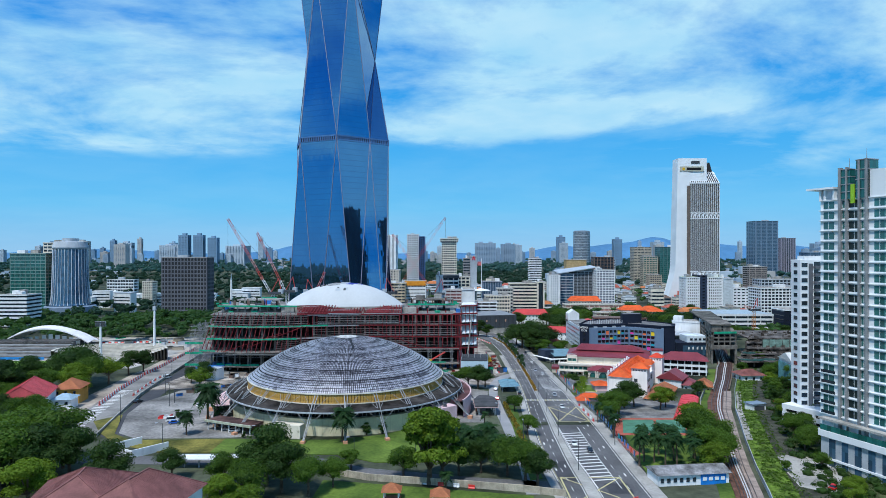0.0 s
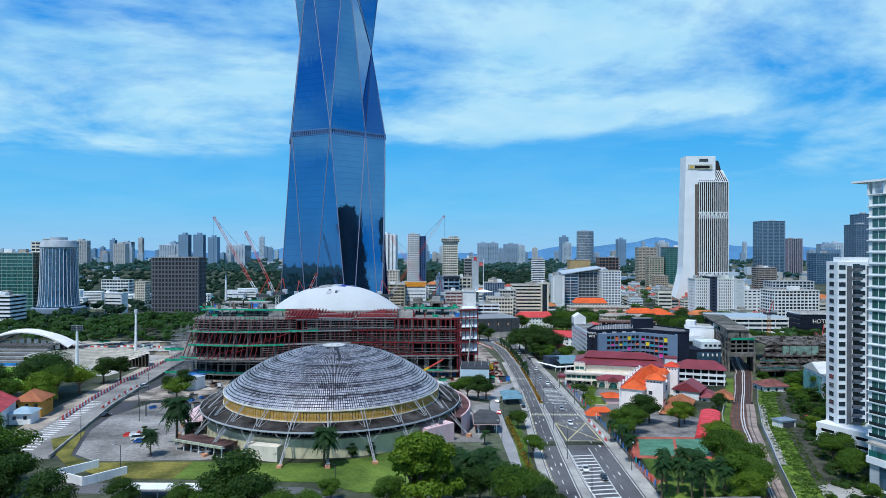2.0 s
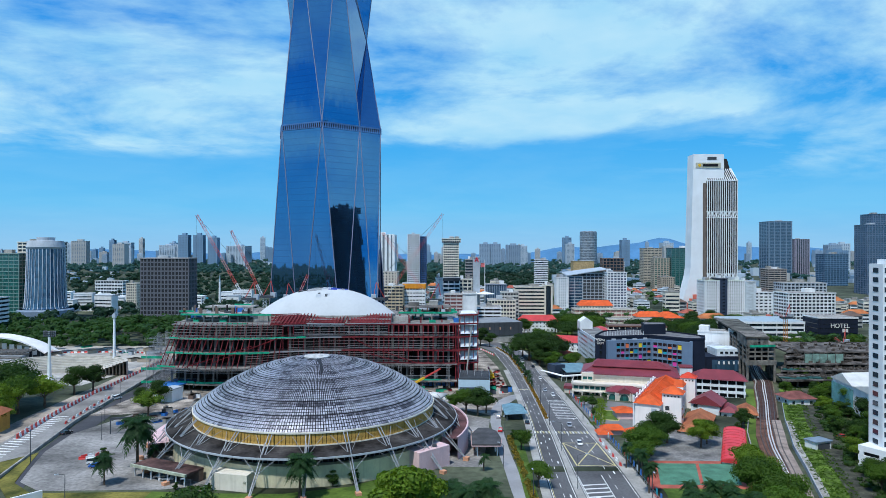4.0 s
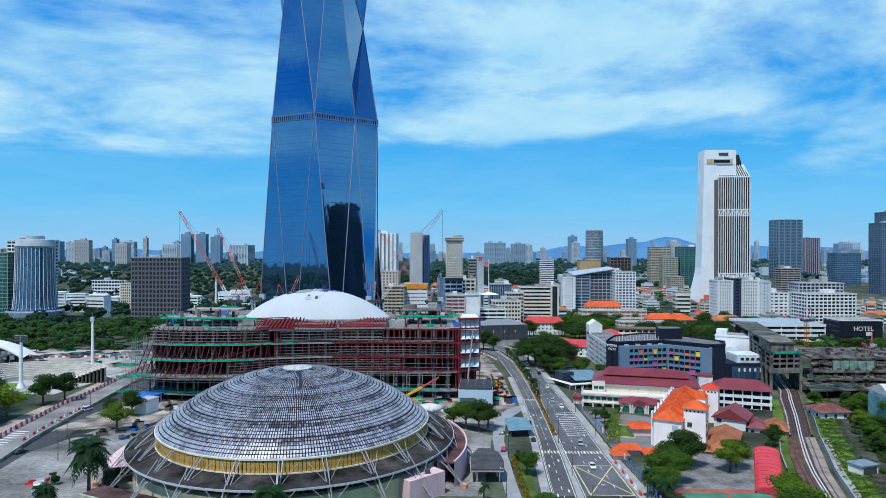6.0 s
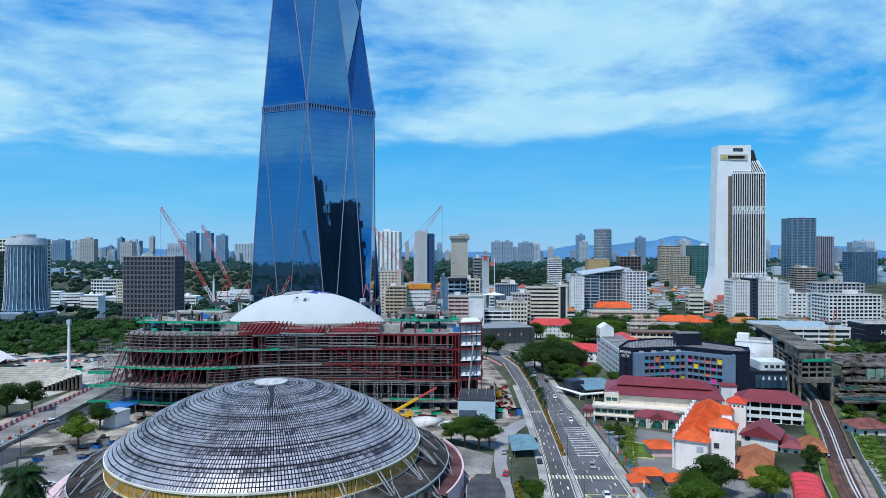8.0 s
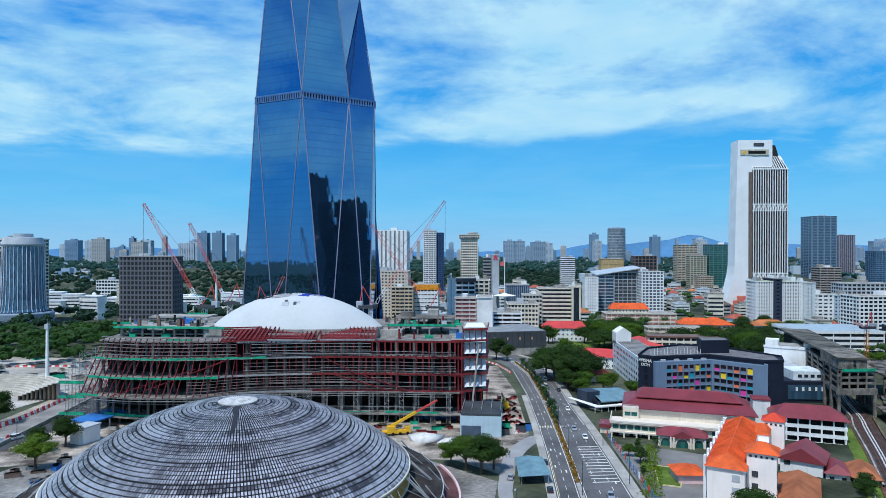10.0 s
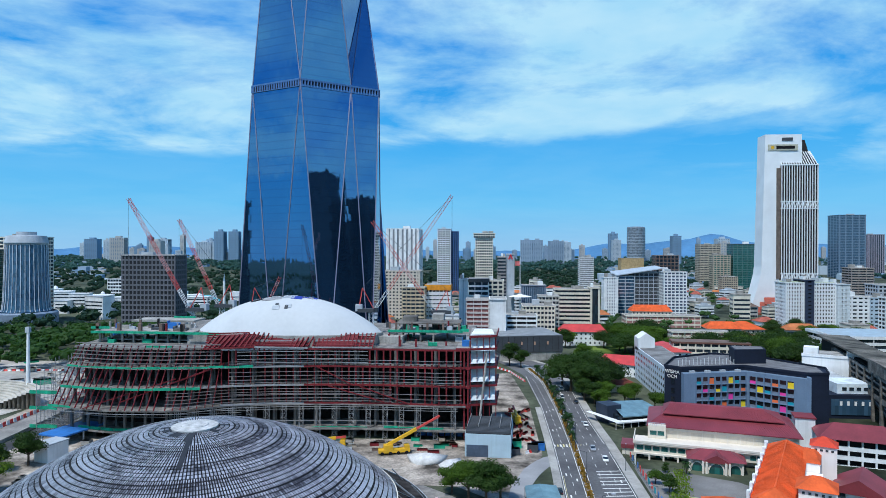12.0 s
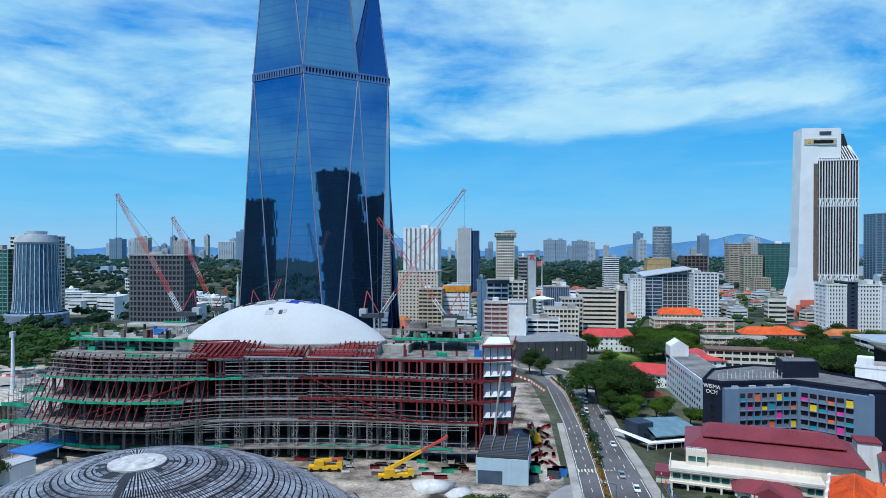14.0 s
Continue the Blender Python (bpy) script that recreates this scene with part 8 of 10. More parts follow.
# hatched turning lane
xl, xr = mid_r(0.06), mid_r(0.52)
for i in range(17):
    y = 196 + 3.1 * i
    a, b = xl(y), xr(y)
    mb = MB().add([(a, y, gz(y) + 0.085), (b, y + 1.2, gz(y) + 0.085), (b, y + 2.0, gz(y) + 0.085), (a, y + 0.8, gz(y) + 0.085)], [(0, 1, 2, 3)])
    tagged(part("hatch_mark", mb, MARK), "white hatch stripe", "road marking", "hatch stripes", "structure")
for f in (0.05, 0.53):
    h = mid_r(f)
    ribbon("hatch_edge", [(h(y) - 0.12, y) for y in (190, 215, 255)], [(h(y) + 0.12, y) for y in (190, 215, 255)], MARK, "white hatch border", "road marking", 0.08)
# zebra crossings with yellow stripes
for yc in (306, 399):
    for a, b in ((line_x(ROAD_L), line_x(ROAD_M)), (line_x(ROAD_M2), line_x(ROAD_R))):
        n = int((b(yc) - a(yc)) / 1.1)
        for i in range(n):
            x = a(yc) + 0.5 + 1.1 * i
            mb = MB().add([(x, yc, gz(yc) + .09), (x + .55, yc, gz(yc) + .09), (x + .55, yc + 3.4, gz(yc + 3.4) + .09), (x, yc + 3.4, gz(yc + 3.4) + .09)], [(0, 1, 2, 3)])
            tagged(part("crossing_stripe", mb, YMARK if i % 2 else MARK), "worn yellow crossing stripe", "road marking", "crossing stripes", "structure")
# yellow box junctions
for (x0, x1, y0, y1) in ((38.5, 51, 264, 292), (28, 46, 178, 199)):
    bx = MB()
    q = [(x0, y0), (x1, y0), (x1, y1), (x0, y1)]
    for a, b in list(zip(q, q[1:] + q[:1])) + [(q[0], q[2]), (q[1], q[3])]:
        bx.beam((*a, gz(a[1]) + 0.09), (*b, gz(b[1]) + 0.09), 0.4, 0.02)
    tagged(part("box_junction", bx, YMARK), "faded yellow box junction lines", "road marking", kind="structure")
patch("asphalt_patch", [(27, 196), (33, 196), (33, 214), (27, 214)], DASPH, "dark newly laid asphalt patch", "road", 0.072)
patch("asphalt_patch", [(40, 186), (47, 186), (47, 194), (40, 194)], DASPH, "dark newly laid asphalt patch", "road", 0.072)
# zebra-hatched carriageway of the boulevard
for i in range(26):
    y = 250 + 3.2 * i
    a, b = line_x(BL)(y) + 1.5, line_x(BL)(y) + 8.5
    mb = MB().add([(a, y, gz(y) + 0.13), (b, y - 1.2, gz(y) + 0.13), (b, y - 0.3, gz(y) + 0.13), (a, y + 0.9, gz(y) + 0.13)], [(0, 1, 2, 3)])
    tagged(part("hatch_mark", mb, MARK), "cream boulevard hatch stripe", "road marking", "boulevard stripes", "structure")

# bars across the turning lanes before the school
for i in range(13):
    y = 331 + 3.3 * i
    mb = MB()
    x0, x1 = mid_r(0.30)(y), mid_r(0.93)(y + 1.2)
    mb.beam((x0, y, gz(y) + 0.095), (x1, y + 1.2, gz(y + 1.2) + 0.095), 0.5, 0.02)
    tagged(part("hatch_mark", mb, MARK), "white bar across the turning lane", "road marking", "turning lane bars", "structure")

# ---- old open-air stadium, houses and masts on the left ----
def build_open_stadium():
    t = thing("grandstand", "grey grandstand under a white arched roof", "stadium", -311, 495, -11)
    t.scale = (0.8, 0.8, 0.8)
    n = 20
    arc = [(-42 + 84 * i / n, 12.5 + 13.5 * (1 - ((i - n / 2) / (n / 2)) ** 2)) for i in range(n + 1)]
    top = [(x * 0.9 + 2, 0, z) for x, z in arc]
    mb = MB()
    k = n + 1
    vs = []
    for yy, dz, sc in ((-9, 0, 1.0), (0, 1.8, 1.0), (14, -2.0, 0.98)):
        vs += [(x * sc, yy, z + dz - (0.0 if yy else 0)) for x, z in arc]
    mb.add(vs, [(j * k + i, j * k + i + 1, (j + 1) * k + i + 1, (j + 1) * k + i) for j in range(2) for i in range(n)])
    mb.add([(x, -9, z) for x, z in arc] + [(x, -9, z - 1.2) for x, z in arc], [(i + k, i + k + 1, i + 1, i) for i in range(n)])
    part("arched_roof", mb, mat("white_roof_sheet", (0.78, 0.76, 0.76), 0.6, var=0.06), t, "white arched roof", smooth=True)
    part("roof_back", MB().box(-36, 36, 6, 8, 2, 13), DGREY, t)
    for i in range(9):
        part("back_panel", MB().box(-30 + 6.6 * i, -26 + 6.6 * i, 3, 3.4, 9, 15 + 4 * (1 - abs(i - 4) / 4)), WHITE, t)
    for i in range(11):
        part("roof_post", MB().tube((-35 + 7 * i, -4, 2), (-35 + 7 * i, -4, 14), 0.25, n=6), GREY, t)
    for k2 in range(10):
        part("seating_step", MB().box(-38, 38, -69 + 4.5 * k2, -64.5 + 4.5 * k2, 0, 7.2 + 0.85 * k2), DCONC if k2 % 2 else mat("seat_grey", (0.26, 0.27, 0.28), 0.8, var=0.2), t)
    for i in range(26):
        part("concourse_roof", MB().box(-37 + 2.9 * i, -35.6 + 2.9 * i, -30, -12, 15.6, 16.4), DCONC, t)
    part("blue_wall", MB().box(-40, 38, -71, -70.2, 0, 9.0), mat("blue_hoarding", (0.03, 0.22, 0.55), 0.6), t, "bright blue perimeter wall")
    patch("pitch", [(-345, 348), (-226, 348), (-240, 432), (-345, 432)], mat("pitch_green", (0.12, 0.24, 0.02), 0.9, var=0.12, scale=0.05), "bright green mown pitch", "field", 0.2)
    # concrete bowl
    b = thing("stadium_bowl", "pale concrete seating bowl", "stadium", -232, 432, 0)
    for k3 in range(9):
        part("tier", MB().lathe([(22 + 2.4 * k3, -6), (22 + 2.4 * k3, -3 + 0.75 * k3), (24.5 + 2.4 * k3, -3 + 0.75 * k3), (24.5 + 2.4 * k3, -6)], n=40, a0=math.radians(5), a1=math.radians(205), sx=0.85, sy=0.55), mat("pale_tier", (0.48, 0.45, 0.40), 0.9, var=0.15), b)


build_open_stadium()


def mast(x, y, h, flood):
    z = gz(y)
    t = thing("floodlight_mast", "tall white floodlight mast", "mast", x, y, z, group="floodlight masts")
    part("pole", MB().tube((0, 0, 0), (0, 0, h), 1.1, 0.6, 12), WHITE, t)
    part("base", MB().tube((0, 0, 0), (0, 0, 2.5), 2.2, 1.4, 12), WHITE, t)
    if flood:
        part("lamp_rack", MB().box(-3.4, 3.4, -0.4, 0.4, h - 3.4, h), STEEL, t)
        me = MB().box(-0.45, 0.45, -0.8, -0.4, -0.4, 0.4).mesh("floodlight", DGREY)
        for i in range(6):
            for j in range(3):
                part("floodlight", me, DGREY, t).location = (-2.8 + 1.12 * i, 0, h - 2.9 + 1.15 * j)
    else:
        part("head", MB().box(-1.0, 1.0, -0.8, 0.8, h - 0.4, h + 2.2), GREY, t)
        part("antenna", MB().tube((0, 0, h + 2.2), (0, 0, h + 5), 0.1, n=5), STEEL, t)


mast(-211, 451, 33, False)
mast(-232, 420, 28, True)

# houses at lower left
RW = mat("faded_red_roof", (0.46, 0.075, 0.085), 0.6, var=0.15, scale=0.25, fine=2)
hiphouse("house", "white house with a faded red metal roof", -197, -180, 268, 292, 7.0, 12.5, WHITE, RW, 20, 1.0, caps=True)
hiphouse("house", "small house with ochre walls and a brown roof", -188, -177, 296, 308, 5.6, 9.6, mat("ochre_wall", (0.55, 0.30, 0.06), 0.8), BRICKR, 10)
hiphouse("house", "low outbuilding with a pale blue roof", -181, -173, 284, 292, 3.6, 5.6, WHITE, mat("pale_blue_tin", (0.33, 0.45, 0.55), 0.6), 10)
BRW = mat("dull_brown_roof", (0.20, 0.085, 0.08), 0.7, var=0.2, scale=0.3, fine=2.5)
hiphouse("house", "large house under a dull red-brown hipped roof", -102, -81, 138, 163, 12.2, 18.2, WHITE, BRW, 14, caps=True)
hiphouse("house", "house wing under a dull red-brown hipped roof", -86, -68, 136, 160, 12.2, 18.5, WHITE, BRW, -8, caps=True)
for x, y in ((-22, 181), (-8.5, 178)):
    g = thing("gazebo", "open gazebo with a terracotta pyramid roof", "gazebo", x, y, 0, 0, "gazebos")
    rb = MB(); hip(rb, -2.4, 2.4, -2.4, 2.4, 2.9, 4.8, 2.4, over=0.4)
    part("roof", rb, BRICKR, g)
    for sx in (-2, 2):
        for sy in (-2, 2):
            part("post", MB().box(sx - 0.15, sx + 0.15, sy - 0.15, sy + 0.15, 0, 2.9), WHITE, g)
    part("plinth", MB().box(-2.5, 2.5, -2.5, 2.5, -0.2, 0.25), BRICKR, g)
sh = thing("depot_shed", "long low depot with a weathered grey roof and blue wall panel", "shed", 66, 197, 0, 8)
part("wall", MB().box(-11, 11, -4, 4, -0.5, 3.4), WHITE, sh)
part("roof", MB().add([(-11.6, -4.7, 3.3), (11.6, -4.7, 3.3), (11.6, 4.7, 3.3), (-11.6, 4.7, 3.3), (-11.6, 0, 4.8), (11.6, 0, 4.8)], [(0, 1, 5, 4), (2, 3, 4, 5), (0, 4, 3), (1, 2, 5)]), mat("mouldy_roof", (0.24, 0.24, 0.25), 0.9, var=0.4, scale=0.3, fine=2), sh)
part("blue_panel", MB().box(2, 10, -4.15, -3.9, 0, 3.2), mat("bright_blue_panel", (0.02, 0.20, 0.62), 0.5), sh)
me = MB().box(-0.6, 0.6, -0.1, 0.1, -0.5, 0.5).mesh("window", WHITE)
for i in range(4):
    part("window", me, WHITE, sh).location = (3.2 + 1.9 * i, -4.2, 1.8)
me = MB().box(-0.5, 0.5, -0.1, 0.1, -0.6, 0.6).mesh("window", GLASS)
for i in range(6):
    part("window", me, GLASS, sh).location = (-10 + 2 * i, -4.05, 1.7)
hiphouse("cottage", "white cottage with a rust-brown tin roof by the railway", 157, 170, 364, 375, -0.8, 2.0, WHITE, mat("rusty_tin", (0.20, 0.075, 0.065), 0.8, var=0.3), 4, wins=True)
pk = thing("pump_house", "small concrete pump house with a grey-blue roof", "shed", 129, 288, -1.2, 20)
pk.scale = (0.7, 0.6, 0.75)
part("wall", MB().box(-5, 5, -4, 4, 0, 4), WHITE, pk)
part("roof", MB().box(-5.6, 5.6, -4.6, 4.6, 4, 4.4), mat("slate_tin", (0.20, 0.26, 0.33), 0.6), pk)
part("shutter", MB().box(-4, 4, -4.1, -3.9, 0.2, 3.2), DGREY, pk)
# unfinished concrete terraces beyond the cottage
ct = thing("abandoned_terraces", "dark weathered concrete terraces of a stalled site", "construction", 0, 0, 0)
STALLED = mat("sooty_concrete", (0.055, 0.05, 0.047), 0.95, var=0.6, scale=0.2, fine=1.2, bump=0.5, dirt=0.5, tint=(0.12, 0.108, 0.10))
DECKS = ((176, 408, -0.4), (184, 424, 1.6), (191, 433, 4.0), (195, 442, 6.2), (200, 450, 8.3))
rr = random.Random(31)
for k, (x0, y0, z) in enumerate(DECKS):
    y1 = DECKS[k + 1][1] + 4 if k < 4 else 492
    edge = [(x0 + 8 * i, y0 + rr.uniform(-1.6, 1.6)) for i in range(10)]
    part("terrace", MB().prism(edge + [(x0 + 72, y1), (x0 + 6, y1)], z - 0.8, z), STALLED, ct)
    # added near-black wall paints in the shade of the recess below each deck
    part("back_wall", MB().box(x0 + 3, x0 + 72, y0 + 6, y0 + 6.5, z - 5, z - 0.8), mat("recess_shade", (0.02, 0.02, 0.02), 0.95), ct)
    for i in range(9):
        x = x0 + 1.5 + 7.8 * i + rr.uniform(-1, 1)
        part("post", MB().box(x, x + 0.75, y0 + 1.8, y0 + 2.5, z - 5.4, z - 0.8 + (rr.uniform(1, 3) if i % 3 == 0 else 0)), STALLED, ct)
    junk = MB()
    for i in range(90):
        x, y = x0 + rr.uniform(3, 66), rr.uniform(y0 + 1.5, y1 - 2)
        a, b, c = rr.uniform(0.2, 2.4), rr.uniform(0.2, 0.8), rr.uniform(0.2, 1.5)
        junk.box(x, x + a, y, y + b, z - 0.1, z + c)
    tagged(part("debris", junk, mat("terrace_debris", (0.085, 0.072, 0.062), 0.95, var=0.6, scale=0.4), ct, "broken boards and stubs of columns"), kind="stuff")
part("green_hoarding", MB().box(203, 226, 436, 436.2, 3.9, 9.2), mat("pale_green_net", (0.20, 0.31, 0.27), 0.8, var=0.3, scale=0.4), ct)
for i in range(6):
    part("hoarding_post", MB().box(203 + 4.5 * i, 203.25 + 4.5 * i, 435.8, 436, 3.9, 9.4), STALLED, ct)
for x, y, z, w in ((186, 412, -0.35, 9), (197, 413, -0.35, 6), (190, 427, 1.65, 5)):
    net = [(x + w * math.cos(a) * rr.uniform(0.6, 1.2), y + 3.2 * math.sin(a) * rr.uniform(0.6, 1.2)) for a in [i * math.pi / 6 for i in range(12)]]
    part("fallen_net", MB().prism(net, z - 0.1, z + 0.35), mat("dark_teal_net", (0.02, 0.075, 0.07), 0.9, var=0.4, scale=0.5), ct)
# white low town and mosque-like domes beyond the trees
for i in range(26):
    r = random.Random(i)
    x, y = -620 + 12.5 * i + r.uniform(-6, 6), 900 + r.uniform(-60, 110)
    w, d, h = r.uniform(14, 30), r.uniform(10, 16), r.uniform(10, 20)
    b = thing("town_house", "low white town building among trees", "house", x, y, gz(y) + 5, r.uniform(-15, 15), "white low town")
    part("wall", MB().box(-w / 2, w / 2, -d / 2, d / 2, -8, h), WHITE, b)
    part("roof", MB().box(-w / 2 - 0.4, w / 2 + 0.4, -d / 2 - 0.4, d / 2 + 0.4, h, h + 0.8), WHITE if i % 3 else GREY, b)
    for f in range(int(h / 4)):
        part("window_band", MB().box(-w / 2 + 1, w / 2 - 1, -d / 2 - 0.05, -d / 2 + 0.1, 1.4 + 4 * f, 2.8 + 4 * f), GLASS, b)
    if i % 6 == 2:
        part("dome", MB().lathe([(3, h + 0.8), (2.8, h + 2.4), (2, h + 3.8), (0.1, h + 5)], n=14), WHITE, b, smooth=True)
tq = thing("market_roof", "wide turquoise folded roof beyond the trees", "hall", -384, 1000, gz(1000))
hb = MB(); hip(hb, -21, 21, -12, 12, 9, 17, 9, over=2)
part("roof", hb, mat("turquoise_roof", (0.02, 0.36, 0.45), 0.6, var=0.12), tq)
part("wall", MB().box(-20, 20, -11, 11, -1, 9), WHITE, tq)
gridhouse("office_block", "white pavilion block on columns among trees", "office building", -640, -590, 1200, 20, 12, WHITE, GLASS, 6, 5, 2.4, 0.8, far=True)
gridhouse("apartment_tower", "small pale block near the fluted tower", "flats", -432, -418, 900, 16, 24, CREAM, GLASS, 3.4, 3, 1.5, 1.0)
mn = thing("minaret", "slim white minaret with pale blue cap", "minaret", -308, 900, gz(900))
part("shaft", MB().tube((0, 0, 0), (0, 0, 40), 1.8, 1.2, 10), WHITE, mn)
part("cap", MB().tube((0, 0, 40), (0, 0, 50), 1.2, 0.05, 10), mat("pale_blue_tin", (0.33, 0.45, 0.55), 0.6), mn)

# ---- trees ----
def ico():
    bm = bmesh.new()
    bmesh.ops.create_icosphere(bm, subdivisions=1, radius=1.0)
    v = np.array([p.co[:] for p in bm.verts])
    f = [[q.index for q in p.verts] for p in bm.faces]
    bm.free()
    return v, f


ICO_V, ICO_F = ico()


def crown_quads(rng, centre, radii, count, size, flat=0.0):
    """Folded leaf sprays over the shell of one lobe."""
    d = rng.normal(size=(count, 3))
    d /= np.linalg.norm(d, axis=1)[:, None]
    d[:, 2] = np.where(d[:, 2] < -0.35, -d[:, 2], d[:, 2])
    p = centre + d * radii * (0.62 + 0.62 * rng.uniform(0, 1, (count, 1)) ** 0.7)
    t = rng.normal(size=(count, 3))
    a = np.cross(d, t); a /= np.linalg.norm(a, axis=1)[:, None] + 1e-9
    b = np.cross(d, a)
    tilt = rng.uniform(-1.1, 1.1, (count, 1))
    b = b * np.cos(tilt) + d * np.sin(tilt)
    s = size * rng.uniform(0.6, 1.3, (count, 1))
    quad = np.stack([p - a * s * 0.9, p - b * s * 0.55 + d * s * 0.12, p + a * s * 0.9, p + b * s * 0.55 + d * s * 0.12], 1)
    return quad.reshape(-1, 3)


def mesh_np(name, v, f, m, smooth=False):
    me = bpy.data.meshes.new(name)
    me.from_pydata([tuple(p) for p in v], [], f)
    me.materials.append(m)
    me.update()
    return me


def make_broadleaf(seed, h=12.0, wide=0.42, lobes=11, leafmat=None, per=540, size=0.26, base=0.32):
    rng = np.random.default_rng(seed)
    r = random.Random(seed)
    tr = MB()
    fork = h * base
    tr.tube((0, 0, -0.5), (0.1, 0, fork), 0.035 * h, 0.024 * h, 8)
    vs, fs = [], []
    off = 0
    R = h * wide
    for k in range(lobes):
        a = 2 * math.pi * k / lobes * 1.9 + r.uniform(-.4, .4)
        rr = R * (0.72 * math.sqrt(r.uniform(0.02, 1.0)) if k else 0.05)
        z = h * r.uniform(base + 0.16, 0.86) if k else h * 0.82
        z -= rr * 0.25
        c = np.array((rr * math.cos(a), rr * math.sin(a), z))
        rad = np.array((1, 1, 0.72)) * R * r.uniform(0.34, 0.52)
        tr.tube((0.1, 0, fork * r.uniform(0.85, 1.0)), tuple(c - (0, 0, rad[2] * 0.3)), 0.014 * h, 0.005 * h, 5)
        core = ICO_V * rad * 0.66 * rng.uniform(0.85, 1.12, (len(ICO_V), 1)) + c
        vs.append(core); fs += [tuple(i + off for i in f) for f in ICO_F]; off += len(core)
        q = crown_quads(rng, c, rad, per, size * h / 12)
        vs.append(q); fs += [tuple(range(off + 4 * i, off + 4 * i + 4)) for i in range(per)]; off += len(q)
    return tr.mesh("trunk", BARK), mesh_np("crown", np.concatenate(vs), fs, leafmat or LEAF_A)


def make_palm(seed, h=9.0, fronds=44, ln=4.2):
    r = random.Random(seed)
    tr = MB()
    bend = r.uniform(-0.5, 0.5)
    pts = [(bend * (i / 6) ** 2, 0, h * i / 6) for i in range(7)]
    for i, (a, b) in enumerate(zip(pts, pts[1:])):
        tr.tube(a, b, 0.30 - 0.022 * i, 0.28 - 0.022 * i, 8)
    fr = MB()
    for k in range(fronds):
        a = 2 * math.pi * k / fronds + r.uniform(-.15, .15)
        up = r.uniform(-0.75, 1.35)
        L = ln * r.uniform(0.8, 1.1)
        prev = None
        n = 13
        for i in range(n + 1):
            f = i / n
            rad = L * f * math.cos(up * (1 - f * 0.6)) * 0.95
            z = h + L * (math.sin(up) * f - 0.78 * f * f)
            p = Vector((pts[-1][0] + rad * math.cos(a), rad * math.sin(a), z))
            if prev is not None:
                d = (p - prev)
                side = Vector((-math.sin(a), math.cos(a), 0))
                w = 0.95 * math.sin(math.pi * min(1, f * 0.9 + 0.08)) * (L / 4.2)
                for sgn in (-1, 1):
                    tip = prev + d * 1.3 + side * sgn * w - Vector((0, 0, 0.45 * w))
                    fr.add([prev, prev + d * 0.55, tip, prev + d * 0.25 + side * sgn * w * 0.9 - Vector((0, 0, 0.4 * w))], [(0, 1, 2, 3)])
            prev = p
    return tr.mesh("trunk", BARK), fr.mesh("fronds", PALM)


KINDS = {
    "dark": make_broadleaf(1, leafmat=LEAF_D), "mid": make_broadleaf(2, leafmat=LEAF_A), "bright": make_broadleaf(3, leafmat=LEAF_B),
    "spread": make_broadleaf(4, wide=0.62, lobes=14, leafmat=LEAF_D, base=0.4), "tall": make_broadleaf(5, wide=0.26, lobes=15, leafmat=LEAF_B, base=0.18),
    "mid_b": make_broadleaf(6, wide=0.48, lobes=13, leafmat=LEAF_A), "shrub": make_broadleaf(7, wide=0.36, lobes=12, leafmat=LEAF_D, per=280, size=0.34, base=0.06),
    "airy": make_broadleaf(8, wide=0.5, lobes=9, leafmat=LEAF_B, per=330, size=0.29, base=0.35),
    "palm": make_palm(1, 9.2, 50, 3.3), "palm_b": make_palm(2, 8.4, 84, 3.9), "palm_s": make_palm(3, 5.0, 26, 2.6),
}
LABELS = {
    "dark": "dense dark green broadleaf tree", "mid": "leafy mid-green broadleaf tree", "bright": "bright yellow-green broadleaf tree",
    "spread": "wide spreading dark rain tree", "tall": "tall narrow bright green tree", "mid_b": "rounded mid-green garden tree",
    "shrub": "low clipped dark green shrub", "airy": "thin airy yellow-green tree", "palm": "slim palm with drooping fronds",
    "palm_b": "thick dark oil palm with drooping fronds", "palm_s": "short bushy palm by the road",
}
TREE_RNG = random.Random(42)


def tree(kind, x, y, h, z=None, squash=1.0):
    base = {"palm": 11.0, "palm_b": 10.5, "palm_s": 6.5}.get(kind, 12.0)
    s = h / base * (1.0 if 'palm' in kind or kind == 'shrub' else 1.12)
    squash *= 1.0 if 'palm' in kind else 1.15
    e = thing("palm_tree" if "palm" in kind else "shrub" if kind == "shrub" else "tree", LABELS[kind], "tree", x, y, gz(y) if z is None else z, TREE_RNG.uniform(0, 360))
    e.scale = (s * squash, s * squash, s)
    a, b = KINDS[kind]
    part("trunk", a, BARK, e)
    part("fronds" if "palm" in kind else "crown", b, None, e)
    return e


def grove(kinds, poly_fn, n, h0, h1, seed):
    r = random.Random(seed)
    for _ in range(n):
        x, y = poly_fn(r)
        if x < -88 and 192 < y < 268:
            x = min(x, -131 - 0.7 * (y - 208) - r.uniform(0, 26))
        tree(r.choice(kinds), x, y, r.uniform(h0, h1) * (0.6 if x < -140 and 214 < y < 280 else 1.0), squash=r.uniform(0.95, 1.3))


def strip(x0, x1, y0, y1):
    return lambda r: (r.uniform(x0, x1), r.uniform(y0, y1))


